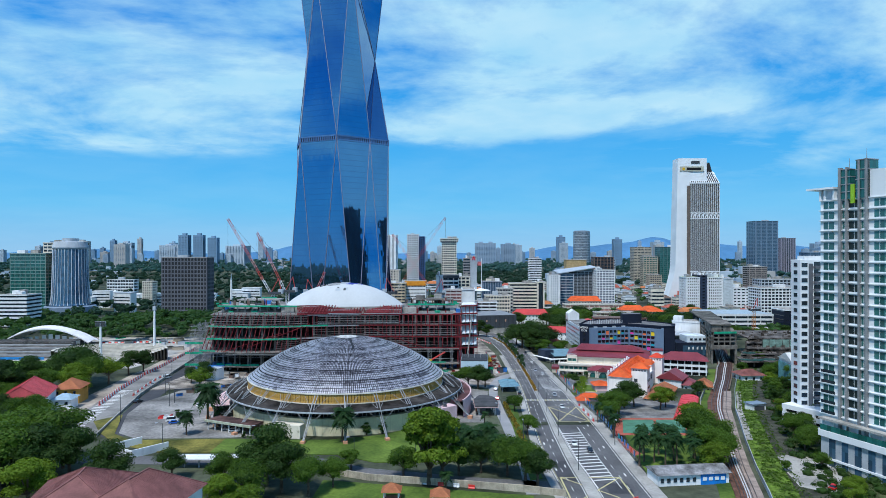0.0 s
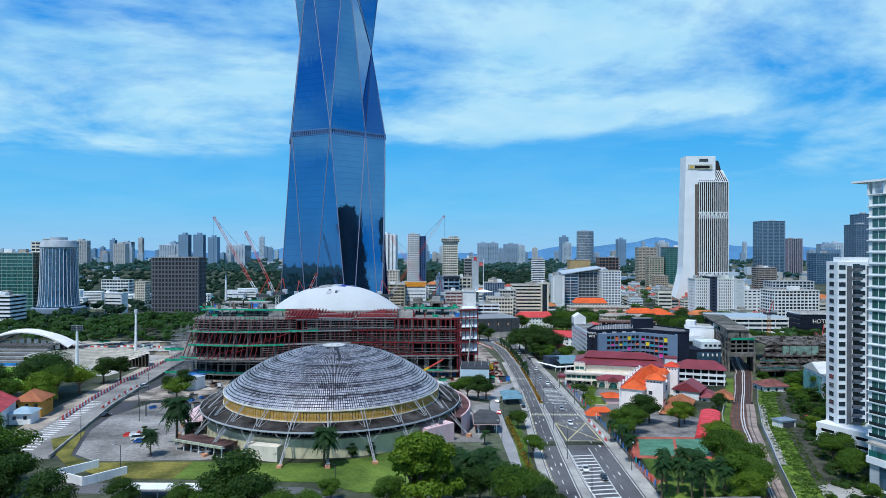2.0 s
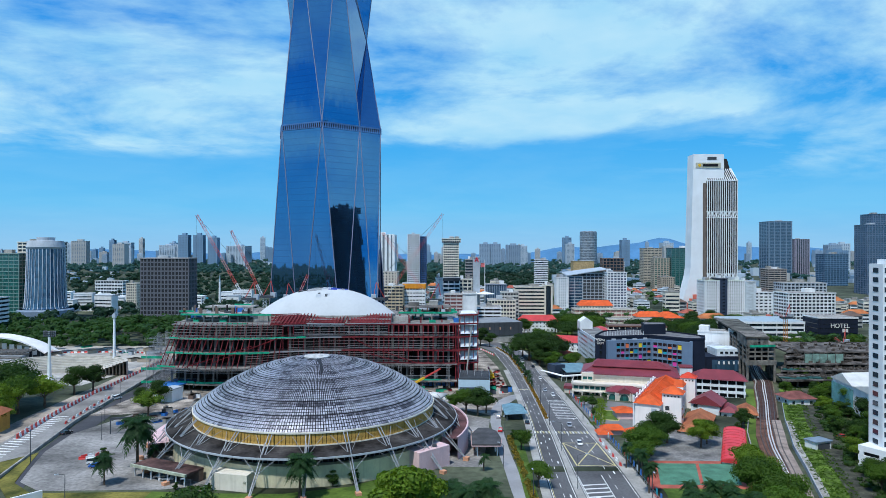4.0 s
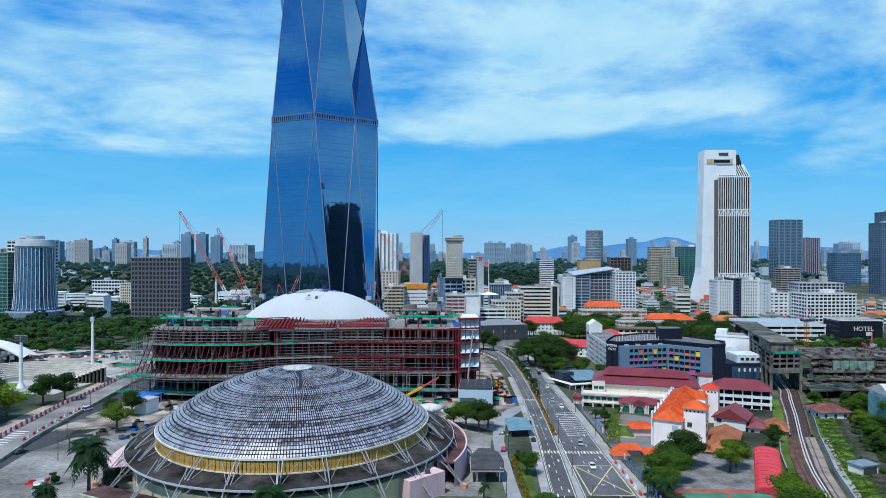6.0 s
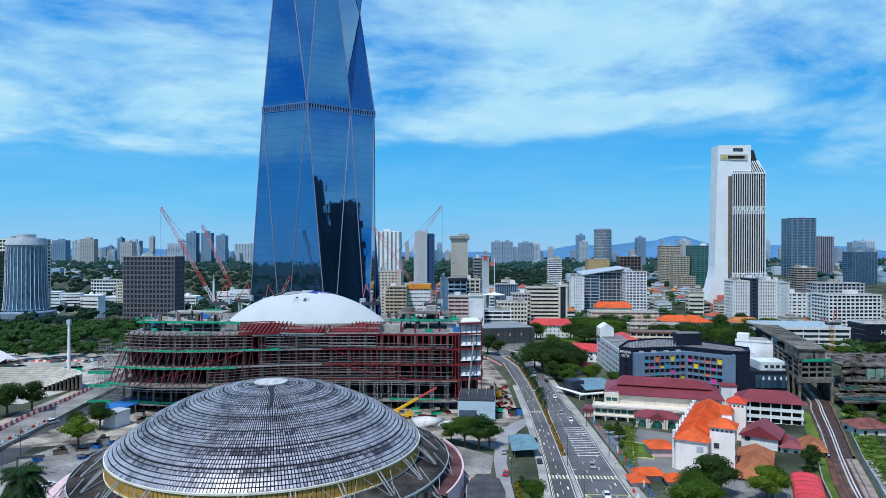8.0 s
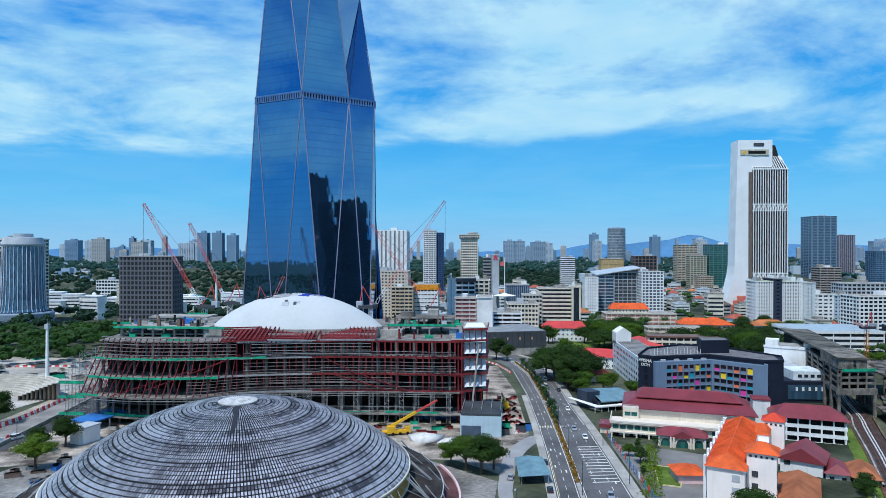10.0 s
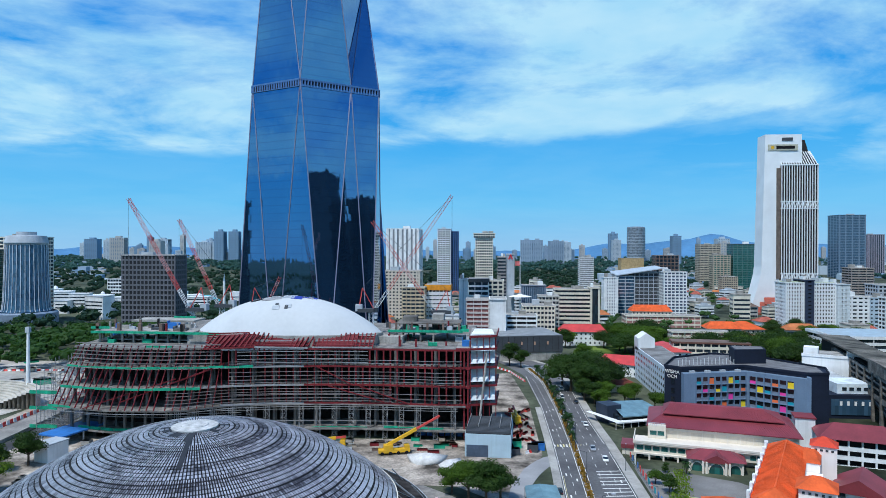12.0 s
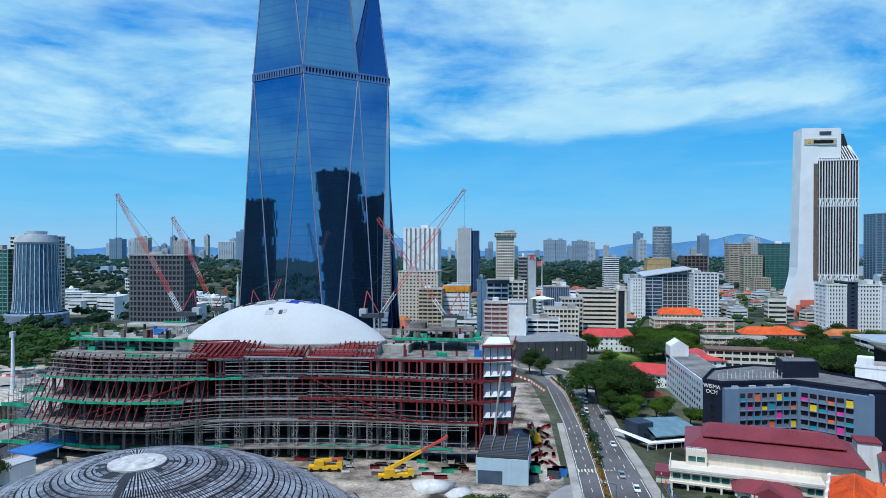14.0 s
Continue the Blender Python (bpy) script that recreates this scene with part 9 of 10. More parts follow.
# foreground left
for k, x, y, h in (("dark", -121, 196, 14), ("dark", -129, 206, 14), ("mid", -139, 205, 15), ("dark", -146, 226, 12), ("mid_b", -155, 218, 13), ("dark", -156, 238, 9), ("dark", -104, 186, 13),
                   ("mid", -162, 250, 7), ("dark", -168, 236, 10), ("mid_b", -176, 255, 6), ("dark", -128, 190, 15), ("bright", -118, 172, 13), ("bright", -132, 165, 13), ("mid", -146, 190, 15), ("dark", -160, 200, 15),
                   ("bright", -185, 226, 10), ("dark", -192, 246, 8), ("bright", -150, 150, 12), ("mid", -170, 180, 14), ("dark", -90, 196, 8.5), ("shrub", -172, 262, 4), ("mid_b", -206, 262, 7),
                   ("dark", -212, 300, 18), ("mid", -200, 310, 13), ("airy", -194, 322, 13), ("spread", -204, 344, 18), ("bright", -190, 320, 14), ("mid_b", -192, 334, 15), ("airy", -189, 348, 13), ("dark", -194, 380, 13), ("dark", -190, 390, 12), ("spread", -212, 356, 18),
                   ("bright", -184, 311, 10), ("mid", -181, 302, 8), ("dark", -226, 340, 15),
                   ("bright", -66, 170, 10), ("bright", -58, 164, 9), ("mid_b", -62, 178, 11), ("mid", -72, 190, 9), ("dark", -54, 186, 13), ("dark", -60, 192, 16), ("mid_b", -46, 184, 10), ("mid_b", -40, 190, 8), ("dark", -68, 200, 8),
                   ("mid", -37, 205, 6), ("mid", -20, 199, 8.5), ("tall", -12, 193, 22), ("tall", -8, 197, 18), ("dark", -3, 201, 10), ("dark", 4, 203, 10), ("mid_b", 12, 201, 11), ("mid_b", 17, 196, 11), ("dark", 20, 191, 10),
                   ("shrub", -62, 240, 4.6), ("shrub", -37, 244, 5.2), ("shrub", -31, 246, 4.8), ("shrub", -72, 239, 2.6), ("shrub", -14, 262, 5.5), ("shrub", -10, 266, 5), ("shrub", -82, 240, 2.4), ("shrub", -20, 205, 2),
                   ("mid_b", 23.5, 244, 7), ("mid", 22.4, 282, 6.5), ("shrub", 21, 296, 4), ("mid_b", 4, 341, 10), ("dark", 9, 337, 11), ("dark", 13, 342, 9), ("mid", -1, 346, 7), ("airy", -134, 333, 10), ("dark", -141, 359, 10), ("dark", -146, 352, 8), ("shrub", -118, 268, 4), ("shrub", -97, 262, 3)):
    tree(k, x, y, h)
for k, x, y, h in (("palm_b", -102, 258, 18), ("palm_s", -99, 262, 7), ("palm_b", -104.5, 243, 10), ("palm_b", -44.5, 234, 14), ("palm_b", 2, 212, 13), ("palm_b", 7, 216, 13), ("palm_b", -2, 218, 12), ("palm_b", 10, 210, 11), ("palm_s", -7, 187, 7), ("palm_s", 8, 258, 6), ("palm", -5, 221, 11),
                   ("palm", 55, 209, 12), ("palm", 65, 221, 12), ("palm", 74, 212, 12), ("palm", 61, 213, 11), ("palm", 70, 222, 11), ("palm", 67, 209, 12), ("palm", 58, 214, 12), ("palm", 63, 208, 11), ("palm", 68, 215, 12), ("palm", 71, 206, 11), ("palm", 60, 222, 11), ("palm", 54.5, 240, 10), ("palm", 56, 252, 10), ("palm", 53.8, 262, 9)):
    tree(k, x, y, h)
grove(["dark", "mid", "mid_b", "dark"], strip(-205, -122, 168, 262), 30, 14, 18, 21)
grove(["dark", "mid", "bright"], strip(-175, -128, 118, 170), 12, 11, 14, 22)
grove(["dark", "mid"], strip(-240, -206, 240, 330), 10, 9, 12, 23)
# palms and hedge on the median
for i in range(15):
    y = 404 + 9.5 * i
    x = (line_x(ROAD_M)(y) + line_x(ROAD_M2)(y)) / 2
    tree("palm_s", x, y, 5.5 + (i % 3))
hedge_rng = np.random.default_rng(9)


def hedge(name, label, line, y0, y1, width, height, m, n):
    vs, fs, off = [], [], 0
    for i in range(n):
        y = hedge_rng.uniform(y0, y1)
        x = line(y) + hedge_rng.uniform(-width / 2, width / 2)
        q = crown_quads(hedge_rng, np.array((x, y, gz(y) + height * 0.5)), np.array((width * 0.3, width * 0.3, height * 0.5)), 10, 0.35)
        vs.append(q); fs += [tuple(range(off + 4 * k, off + 4 * k + 4)) for k in range(10)]; off += len(q)
    solid("hedge", mesh_np("hedge", np.concatenate(vs), fs, m), m, label, "hedge", kind="stuff")


hedge("hedge", "low red and yellow flowering hedge on the median", lambda y: (line_x(ROAD_M)(y) + line_x(ROAD_M2)(y)) / 2, 330, 560, 1.2, 0.9, leaf("croton", (0.05, 0.07, 0.012), (0.30, 0.17, 0.03)), 700)
hedge("hedge", "mixed green and yellow hedge by the slip road", lambda y: line_x(SLIP_R)(y) + 1.4, 215, 300, 1.6, 1.1, leaf("croton_b", (0.04, 0.07, 0.012), (0.28, 0.20, 0.03)), 260)
hedge("hedge", "green hedge in the school garden", lambda y: 60 + (y - 330) * 0.25, 318, 372, 5, 1.0, LEAF_B, 220)
# school, railway and right bank
for k, x, y, h in (("mid", 61, 270, 10), ("mid_b", 66, 276, 9), ("dark", 72, 290, 11), ("dark", 77, 293, 10), ("mid_b", 68, 288, 8), ("bright", 87, 287, 9), ("mid_b", 91, 292, 8), ("mid", 58, 262, 8),
                   ("mid", 83, 224, 11), ("mid_b", 82, 232, 12), ("bright", 86, 243, 11), ("mid", 79, 213, 11), ("mid_b", 82, 210, 10), ("bright", 90, 256, 9), ("mid", 86, 226, 10), ("bright", 76, 203, 9), ("shrub", 70, 203, 5),
                   ("dark", 115, 318, 6), ("dark", 119, 324, 6), ("shrub", 111, 312, 4), ("shrub", 66, 372, 3.5), ("dark", 62, 352, 5), ("mid_b", 60, 360, 4), ("palm_s", 72, 370, 5), ("shrub", 60, 340, 3),
                   ("mid_b", 116, 224, 8), ("mid", 122, 231, 7), ("mid", 112, 207, 5), ("mid_b", 128, 246, 7), ("mid", 140, 262, 8), ("mid_b", 146, 285, 8), ("mid", 160, 305, 9), ("dark", 172, 330, 9), ("mid", 180, 350, 10), ("mid_b", 190, 362, 10), ("palm_b", 184, 370, 9), ("mid", 198, 372, 9), ("mid_b", 208, 380, 8), ("mid", 170, 392, 6), ("mid", 196, 428, 7), ("mid_b", 176, 372, 7), ("dark", 206, 440, 7),
                   ("bright", 104, 178, 6), ("bright", 110, 186, 5), ("mid", 100, 205, 3), ("mid_b", 150, 300, 5),
                   ("spread", 50, 498, 17), ("spread", 60, 508, 18), ("dark", 56, 486, 15), ("spread", 66, 494, 16), ("dark", 47, 512, 15), ("dark", 58, 522, 15), ("dark", 58, 470, 9), ("mid", 60, 462, 8), ("dark", 54, 476, 10), ("mid", 64, 474, 9), ("mid_b", 72, 470, 8), ("mid", 84, 462, 7), ("mid_b", 88, 455, 8), ("mid", 78, 478, 8),
                   ("dark", 20, 572, 13), ("dark", 27, 566, 10), ("mid", 70, 603, 10), ("dark", 30, 655, 12), ("dark", 64, 660, 13), ("mid", 68, 664, 11)):
    tree(k, x, y, h)
grove(["spread", "dark", "mid_b"], strip(150, 215, 560, 635), 26, 13, 18, 1)
grove(["spread", "mid_b", "mid"], strip(92, 135, 630, 720), 22, 11, 16, 2)
grove(["mid", "dark"], strip(215, 300, 640, 760), 24, 10, 15, 3)
grove(["dark", "mid"], strip(205, 330, 545, 590), 14, 8, 13, 4)
grove(["mid", "dark", "mid_b"], strip(120, 145, 612, 690), 8, 10, 15, 6)


def forest(name, label, areas, seed, hmin, hmax, m, spray=34, size=1.5):
    """Far woods as one object: many uneven crowns."""
    rng = np.random.default_rng(seed)
    vs, fs, off = [], [], 0
    for x0, x1, y0, y1, n, z_add in areas:
        for _ in range(n):
            x, y = rng.uniform(x0, x1), rng.uniform(y0, y1)
            h = rng.uniform(hmin, hmax)
            R = h * rng.uniform(0.34, 0.5)
            z = gz(y) + (z_add(x, y) if z_add else 0)
            for k in range(3):
                c = np.array((x + rng.uniform(-.5, .5) * R, y + rng.uniform(-.5, .5) * R, z + h * rng.uniform(0.5, 0.72)))
                rad = np.array((1, 1, 0.62)) * R * rng.uniform(0.6, 0.85)
                core = ICO_V * rad * 0.9 * rng.uniform(0.8, 1.15, (len(ICO_V), 1)) + c
                vs.append(core); fs += [tuple(i + off for i in f) for f in ICO_F]; off += len(core)
                q = crown_quads(rng, c, rad, spray // 3, size)
                cnt = spray // 3
                vs.append(q); fs += [tuple(range(off + 4 * i, off + 4 * i + 4)) for i in range(cnt)]; off += len(q)
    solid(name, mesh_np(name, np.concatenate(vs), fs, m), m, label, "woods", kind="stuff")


bank = lambda x, y: 9 * math.exp(-((x + 265) / 60) ** 2 - ((y - 600) / 60) ** 2)
# last three areas are unseen woods, added to darken the skyscraper's reflection
forest("woodland", "dense green wood behind the boulevard, with unseen woods for tower reflections", [(-330, -205, 520, 690, 210, bank), (-400, -330, 480, 690, 90, None), (-205, -165, 500, 640, 50, None), (-480, -400, 560, 740, 80, None), (-1100, -330, -60, 470, 420, None), (-330, 700, -680, -30, 520, None), (330, 900, 0, 260, 160, None)], 1, 9, 15, leaf("wood_near", (0.006, 0.022, 0.006), (0.034, 0.082, 0.016), 0.05))
# leaf greens shift bluish with distance to stand in for haze
forest("woodland", "dark green woods with a haze tint between town and hills", [(-1000, -150, 690, 900, 230, None), (-1300, -130, 900, 1300, 640, None), (-1600, -100, 1300, 2000, 1150, None), (-90, 420, 1350, 2100, 800, None)], 2, 11, 19, leaf("wood_mid_hazed", (0.012, 0.034, 0.022), (0.024, 0.058, 0.034), 0.02), 24, 2.4)
forest("woodland", "woods on the far plain, greens tinted blue for haze", [(-2600, 900, 2000, 3200, 1700, None), (-3200, 2600, 3200, 4300, 1100, None), (500, 2600, 1500, 3200, 300, None)], 3, 16, 30, leaf("wood_far_hazed", (0.022, 0.066, 0.066), (0.045, 0.11, 0.10), 0.01), 18, 4.5)
def verge_spot(u, v):
    y = 150 + 260 * u
    return line_x(RAIL_R)(y) + 4 + 24 * v, y


bush_rng = random.Random(77)
for i in range(34):
    y = 228 + 5.6 * i + bush_rng.uniform(-3, 3)
    tree(bush_rng.choice(["mid", "dark", "mid_b", "shrub", "bright", "mid"]), line_x(RAIL_R)(y) + bush_rng.uniform(21, 31), y, bush_rng.uniform(3.5, 7.5))
vs, fs, off = [], [], 0
brng = np.random.default_rng(31)
for _ in range(650):
    x, y = verge_spot(brng.uniform() ** 0.9, 0.56 + 1.1 * brng.uniform())
    rr = brng.uniform(0.4, 1.7)
    q = crown_quads(brng, np.array((x, y, gz(y) + rr * 0.5)), np.array((rr * 1.5, rr * 1.5, rr * 0.8)), 60, 0.30)
    core = ICO_V * np.array((rr * 1.1, rr * 1.1, rr * 0.65)) + np.array((x, y, gz(y) + rr * 0.4))
    vs.append(core); fs += [tuple(i + off for i in f) for f in ICO_F]; off += len(core)
    vs.append(q); fs += [tuple(range(off + 4 * k, off + 4 * k + 4)) for k in range(60)]; off += len(q)
tv, tf, toff = [], [], 0
for _ in range(1500):
    x, y = verge_spot(brng.uniform(), 0.02 + 0.42 * brng.uniform())
    rr = brng.uniform(0.15, 0.55)
    q = crown_quads(brng, np.array((x, y, gz(y) + 0.15 + rr * 0.3)), np.array((rr * 1.6, rr * 1.6, rr * 0.6)), 14, 0.22)
    tv.append(q); tf += [tuple(range(toff + 4 * k, toff + 4 * k + 4)) for k in range(14)]; toff += len(q)
solid("grass_tufts", mesh_np("grass_tufts", np.concatenate(tv), tf, LEAF_A), LEAF_A, "rough grass tufts on the railway verge", "grass", kind="stuff")
solid("undergrowth", mesh_np("undergrowth", np.concatenate(vs), fs, LEAF_D), LEAF_D, "lush undergrowth along the railway verge", "undergrowth", kind="stuff")
forest("woodland", "scattered town trees between the buildings", [(-60, 420, 700, 1250, 260, None), (100, 330, 560, 700, 50, None), (230, 420, 480, 640, 60, None)], 4, 7, 12, leaf("wood_town", (0.014, 0.045, 0.014), (0.06, 0.13, 0.035), 0.05), 30, 1.4)

# ---- vehicles, cranes, barriers, lamps ----
def make_car(col, kind="car"):
    t = thing("car", "", "car", 0, 0, -500)
    L, W, H = {"car": (4.4, 1.78, 1.45), "van": (4.8, 1.9, 2.1), "bus": (11, 2.5, 3.1), "lorry": (8, 2.4, 3.2)}[kind]
    body = MB()
    z1 = 0.85 if kind == "car" else 1.15
    pr = [(-L / 2, 0.35), (-L / 2, z1 - 0.1), (-L / 2 + 0.15, z1), (L / 2 - 0.9, z1), (L / 2 - 0.1, z1 - 0.18), (L / 2, 0.55), (L / 2 - 0.05, 0.32)]
    n = len(pr)
    body.add([(x, -W / 2, z) for x, z in pr] + [(x, W / 2, z) for x, z in pr], [tuple(range(n)), tuple(range(2 * n - 1, n - 1, -1))] + [(i, n + i, n + (i + 1) % n, (i + 1) % n) for i in range(n)])
    part("body", body, col, t)
    cab = MB()
    a, b = (-L * 0.36, L * 0.22) if kind == "car" else (-L / 2 + 0.1, L / 2 - 1.0)
    w = W / 2 - 0.12
    cab.add([(a, -w, z1), (b, -w, z1), (b, w, z1), (a, w, z1), (a + 0.4, -w + .1, H - 0.08), (b - 0.6, -w + .1, H - 0.08), (b - 0.6, w - .1, H - 0.08), (a + 0.4, w - .1, H - 0.08)], [(0, 1, 5, 4), (1, 2, 6, 5), (2, 3, 7, 6), (3, 0, 4, 7)])
    part("glasshouse", cab, GLASS, t)
    part("roof", MB().box(a + 0.38, b - 0.58, -w + .08, w - .08, H - 0.09, H), col, t)
    wh = MB().tube((0, -0.11, 0), (0, 0.11, 0), 0.32, n=10).mesh("wheel", BLACK)
    rim = MB().tube((0, -0.125, 0), (0, 0.125, 0), 0.19, n=8).mesh("rim", STEEL)
    for x in (-L * 0.31, L * 0.31):
        for y in (-W / 2 + 0.1, W / 2 - 0.1):
            wheel = part("wheel", wh, BLACK, t)
            wheel.location = (x, y, 0.32)
            part("rim", rim, STEEL, wheel, "silver wheel rim")
    lamp = mat("tail_lamp", (0.35, 0.01, 0.01), 0.3)
    for y in (-W / 2 + 0.25, W / 2 - 0.25):
        part("tail_lamp", MB().box(-L / 2 - 0.02, -L / 2 + 0.05, y - 0.15, y + 0.15, 0.6, 0.75), lamp, t)
        part("headlamp", MB().box(L / 2 - 0.12, L / 2 + 0.01, y - 0.15, y + 0.15, 0.55, 0.68), MARK, t)
    return t


PAINTS = {"white": mat("car_white", (0.75, 0.75, 0.75), 0.25, var=0.03), "silver": mat("car_silver", (0.45, 0.46, 0.48), 0.3, metal=0.5, var=0.03),
          "blue": mat("car_blue", (0.02, 0.10, 0.42), 0.25, var=0.03), "black": mat("car_black", (0.02, 0.02, 0.022), 0.25, var=0.03), "red": mat("car_red", (0.45, 0.02, 0.02), 0.25, var=0.03)}
MODELS = {}


def car(col, x, y, rot, kind="car"):
    if (col, kind) not in MODELS:
        MODELS[col, kind] = make_car(PAINTS[col], kind)
        c = MODELS[col, kind]
        c.matrix_world = pose(x, y, gz(y) + 0.12, 0, 0, rot)
    else:
        c = copy_thing(MODELS[col, kind], pose(x, y, gz(y) + 0.12, 0, 0, rot))
    where = "driving on the road" if 25 < x < 53 else "parked on worn asphalt"
    tagged(c, f"{col} {'small passenger car' if kind == 'car' else kind} {where}", kind, "vehicles")


for col, x, y, rot, k in (("white", -118, 262, 20, "van"), ("blue", -115.5, 258.5, 15, "car"), ("white", -88, 247.5, 8, "car"), ("silver", -90.5, 249.5, 8, "car"), ("white", -118, 292, 60, "car"), ("black", -112, 300, 60, "car"), ("white", -101, 276, 30, "car"),
                          ("black", 30.2, 349, 88, "car"), ("white", 48.5, 430, -92, "car"), ("white", 48.8, 383, -92, "car"), ("silver", 46.5, 396, -92, "car"), ("white", 38.5, 232, -92, "car"), ("black", 42.5, 224, -92, "car"), ("silver", 45.5, 318, -92, "car"),
                          ("white", 43.6, 480, 92, "van"), ("black", 49.3, 470, -88, "car"), ("white", 45.2, 500, 92, "van"), ("silver", 18, 333, 80, "car"), ("red", 17, 309, 80, "car"), ("black", 28.9, 322, 88, "car"),
                          ("white", 40.0, 440, 92, "car"), ("white", 44.2, 290, -90, "car"), ("red", 106, 190, 40, "car"), ("silver", 150, 296, 30, "car"), ("red", 146, 302, 20, "car"), ("white", 142, 288, 50, "car"),
                          ("black", -150, 300, 70, "car"), ("silver", -163, 345, 72, "car"), ("white", -166, 368, 72, "van")):
    car(col, x, y, rot, k)


def luffing_crane(x, y, z, mast_h, jib, az, el, label, base_col=WHITE):
    t = thing("tower_crane", label, "crane", x, y, z, az)
    def lattice(p, q, w, m, n):
        mb = MB()
        p, q = Vector(p), Vector(q)
        d = (q - p).normalized()
        up = Vector((0, 0, 1)) if abs(d.z) < 0.9 else Vector((1, 0, 0))
        s = d.cross(up).normalized() * w / 2
        u = s.cross(d).normalized() * w / 2
        cs = [s + u, s - u, -s - u, -s + u]
        for c in cs:
            mb.beam(p + c, q + c, w * 0.10)
        for i in range(n):
            a, b = p.lerp(q, i / n), p.lerp(q, (i + 1) / n)
            for c, e in zip(cs, cs[1:] + cs[:1]):
                mb.beam(a + c, b + e, w * 0.055)
        return mb
    part("mast", lattice((0, 0, 0), (0, 0, mast_h), 1.9, base_col, int(mast_h / 2.5) + 1), base_col, t)
    part("slew_deck", MB().box(-6, 3, -1.8, 1.8, mast_h, mast_h + 1.6), DGREY, t)
    part("counterweight", MB().box(-7, -4, -1.6, 1.6, mast_h + 0.5, mast_h + 3.5), GREY, t)
    part("cab", MB().box(1.5, 3.5, -2.6, -1.2, mast_h + 0.2, mast_h + 2.2), GLASS, t)
    tip = (2 + jib * math.cos(math.radians(el)), 0, mast_h + 1.6 + jib * math.sin(math.radians(el)))
    n = int(jib / 2.2)
    segs = 6
    for i in range(segs):
        a = Vector((2, 0, mast_h + 1.6)).lerp(Vector(tip), i / segs); b = Vector((2, 0, mast_h + 1.6)).lerp(Vector(tip), (i + 1) / segs)
        part("jib_section", lattice(a, b, 1.25, None, max(2, n // segs)), WHITE if i < 1 else mat("crane_red", (0.55, 0.07, 0.06), 0.5) if i % 2 else mat("faded_crane_red", (0.60, 0.30, 0.30), 0.6), t)
    ap = (-4, 0, mast_h + 11)
    af = part("a_frame", MB().beam((1, 0.8, mast_h + 1.5), ap, 0.35).beam((-5.5, -0.8, mast_h + 1.5), ap, 0.35), mat("crane_red", (0.55, 0.07, 0.06), 0.5), t)
    part("stay_rope", MB().tube(ap, tip, 0.07, n=4), DGREY, af, "thin steel stay rope")
    part("hoist_rope", MB().tube(tip, (tip[0], 0, max(mast_h * 0.3, tip[2] - jib * 0.75)), 0.06, n=4), DGREY, t)


CR = "red and white luffing tower crane on the building site"
luffing_crane(-127, 446, 28.5, 10, 58, 180, 60, CR)
luffing_crane(-122, 466, 28.5, 10, 46, 178, 64, CR)
luffing_crane(-15, 456, 28.5, 9, 50, 182, 55, CR)
luffing_crane(-45, 450, 28.5, 10, 62, 2, 56, CR)
luffing_crane(-106, 478, 28.5, 8, 16, 20, 66, CR)
luffing_crane(258, 566, -9, 25, 9, 200, 20, "orange tower crane beyond the railway deck", mat("orange_crane_paint", (0.50, 0.20, 0.03), 0.6, var=0.2))
luffing_crane(272, 515, -9, 12, 9, 215, 25, "orange and red tower crane among stalled terraces", mat("orange_crane_paint", (0.50, 0.20, 0.03), 0.6, var=0.2))


def mobile_crane(x, y, rot, jib, el):
    z = gz(y) + 0.1
    t = thing("mobile_crane", "yellow mobile crane with a raised boom on dusty ground", "crane", x, y, z, rot)
    part("chassis", MB().box(-5.5, 5.5, -1.3, 1.3, 0.7, 1.8), YELLOW, t)
    cab = part("cab", MB().box(3.6, 5.4, -1.2, 1.2, 1.8, 3.0), YELLOW, t)
    part("cab_glass", MB().box(5.35, 5.45, -1.0, 1.0, 2.0, 2.8), GLASS, cab, "dark cab windscreen")
    part("turret", MB().box(-3.6, -0.4, -1.25, 1.25, 1.8, 3.4), YELLOW, t)
    a = Vector((-2.4, 0, 3.2))
    d = Vector((math.cos(math.radians(el)), 0, math.sin(math.radians(el))))
    boom = part("boom", MB().beam(a, a + d * jib * 0.55, 0.9, 1.0), YELLOW, t)
    part("boom_tip", MB().beam(a + d * jib * 0.5, a + d * jib, 0.6, 0.7), mat("crane_red", (0.55, 0.07, 0.06), 0.5), boom, "red telescopic boom tip")
    wh = MB().tube((0, -0.25, 0), (0, 0.25, 0), 0.62, n=12).mesh("wheel", BLACK)
    for i in range(4):
        for yy in (-1.2, 1.2):
            part("wheel", wh, BLACK, t).location = (-4.4 + 2.9 * i, yy, 0.6)


mobile_crane(-24, 384, 18, 21, 26)
mobile_crane(-48, 389, 8, 8, 6)
mobile_crane(20, 432, 100, 9, 14)


def scatter(name, label, category, fn, n, seed, mats, sx, sy, sz, group):
    r = random.Random(seed)
    for i in range(n):
        x, y, rot = fn(r)
        a, b, c = r.uniform(*sx), r.uniform(*sy), r.uniform(*sz)
        m = r.choice(mats)
        ob = solid(name, MB().box(-a / 2, a / 2, -b / 2, b / 2, 0, c).box(-a / 2 - 0.05, a / 2 + 0.05, -b / 2 - 0.05, b / 2 + 0.05, c * 0.86, c), m, label, category, group)
        ob.matrix_world = pose(x, y, gz(y) + 0.05, 0, 0, rot)


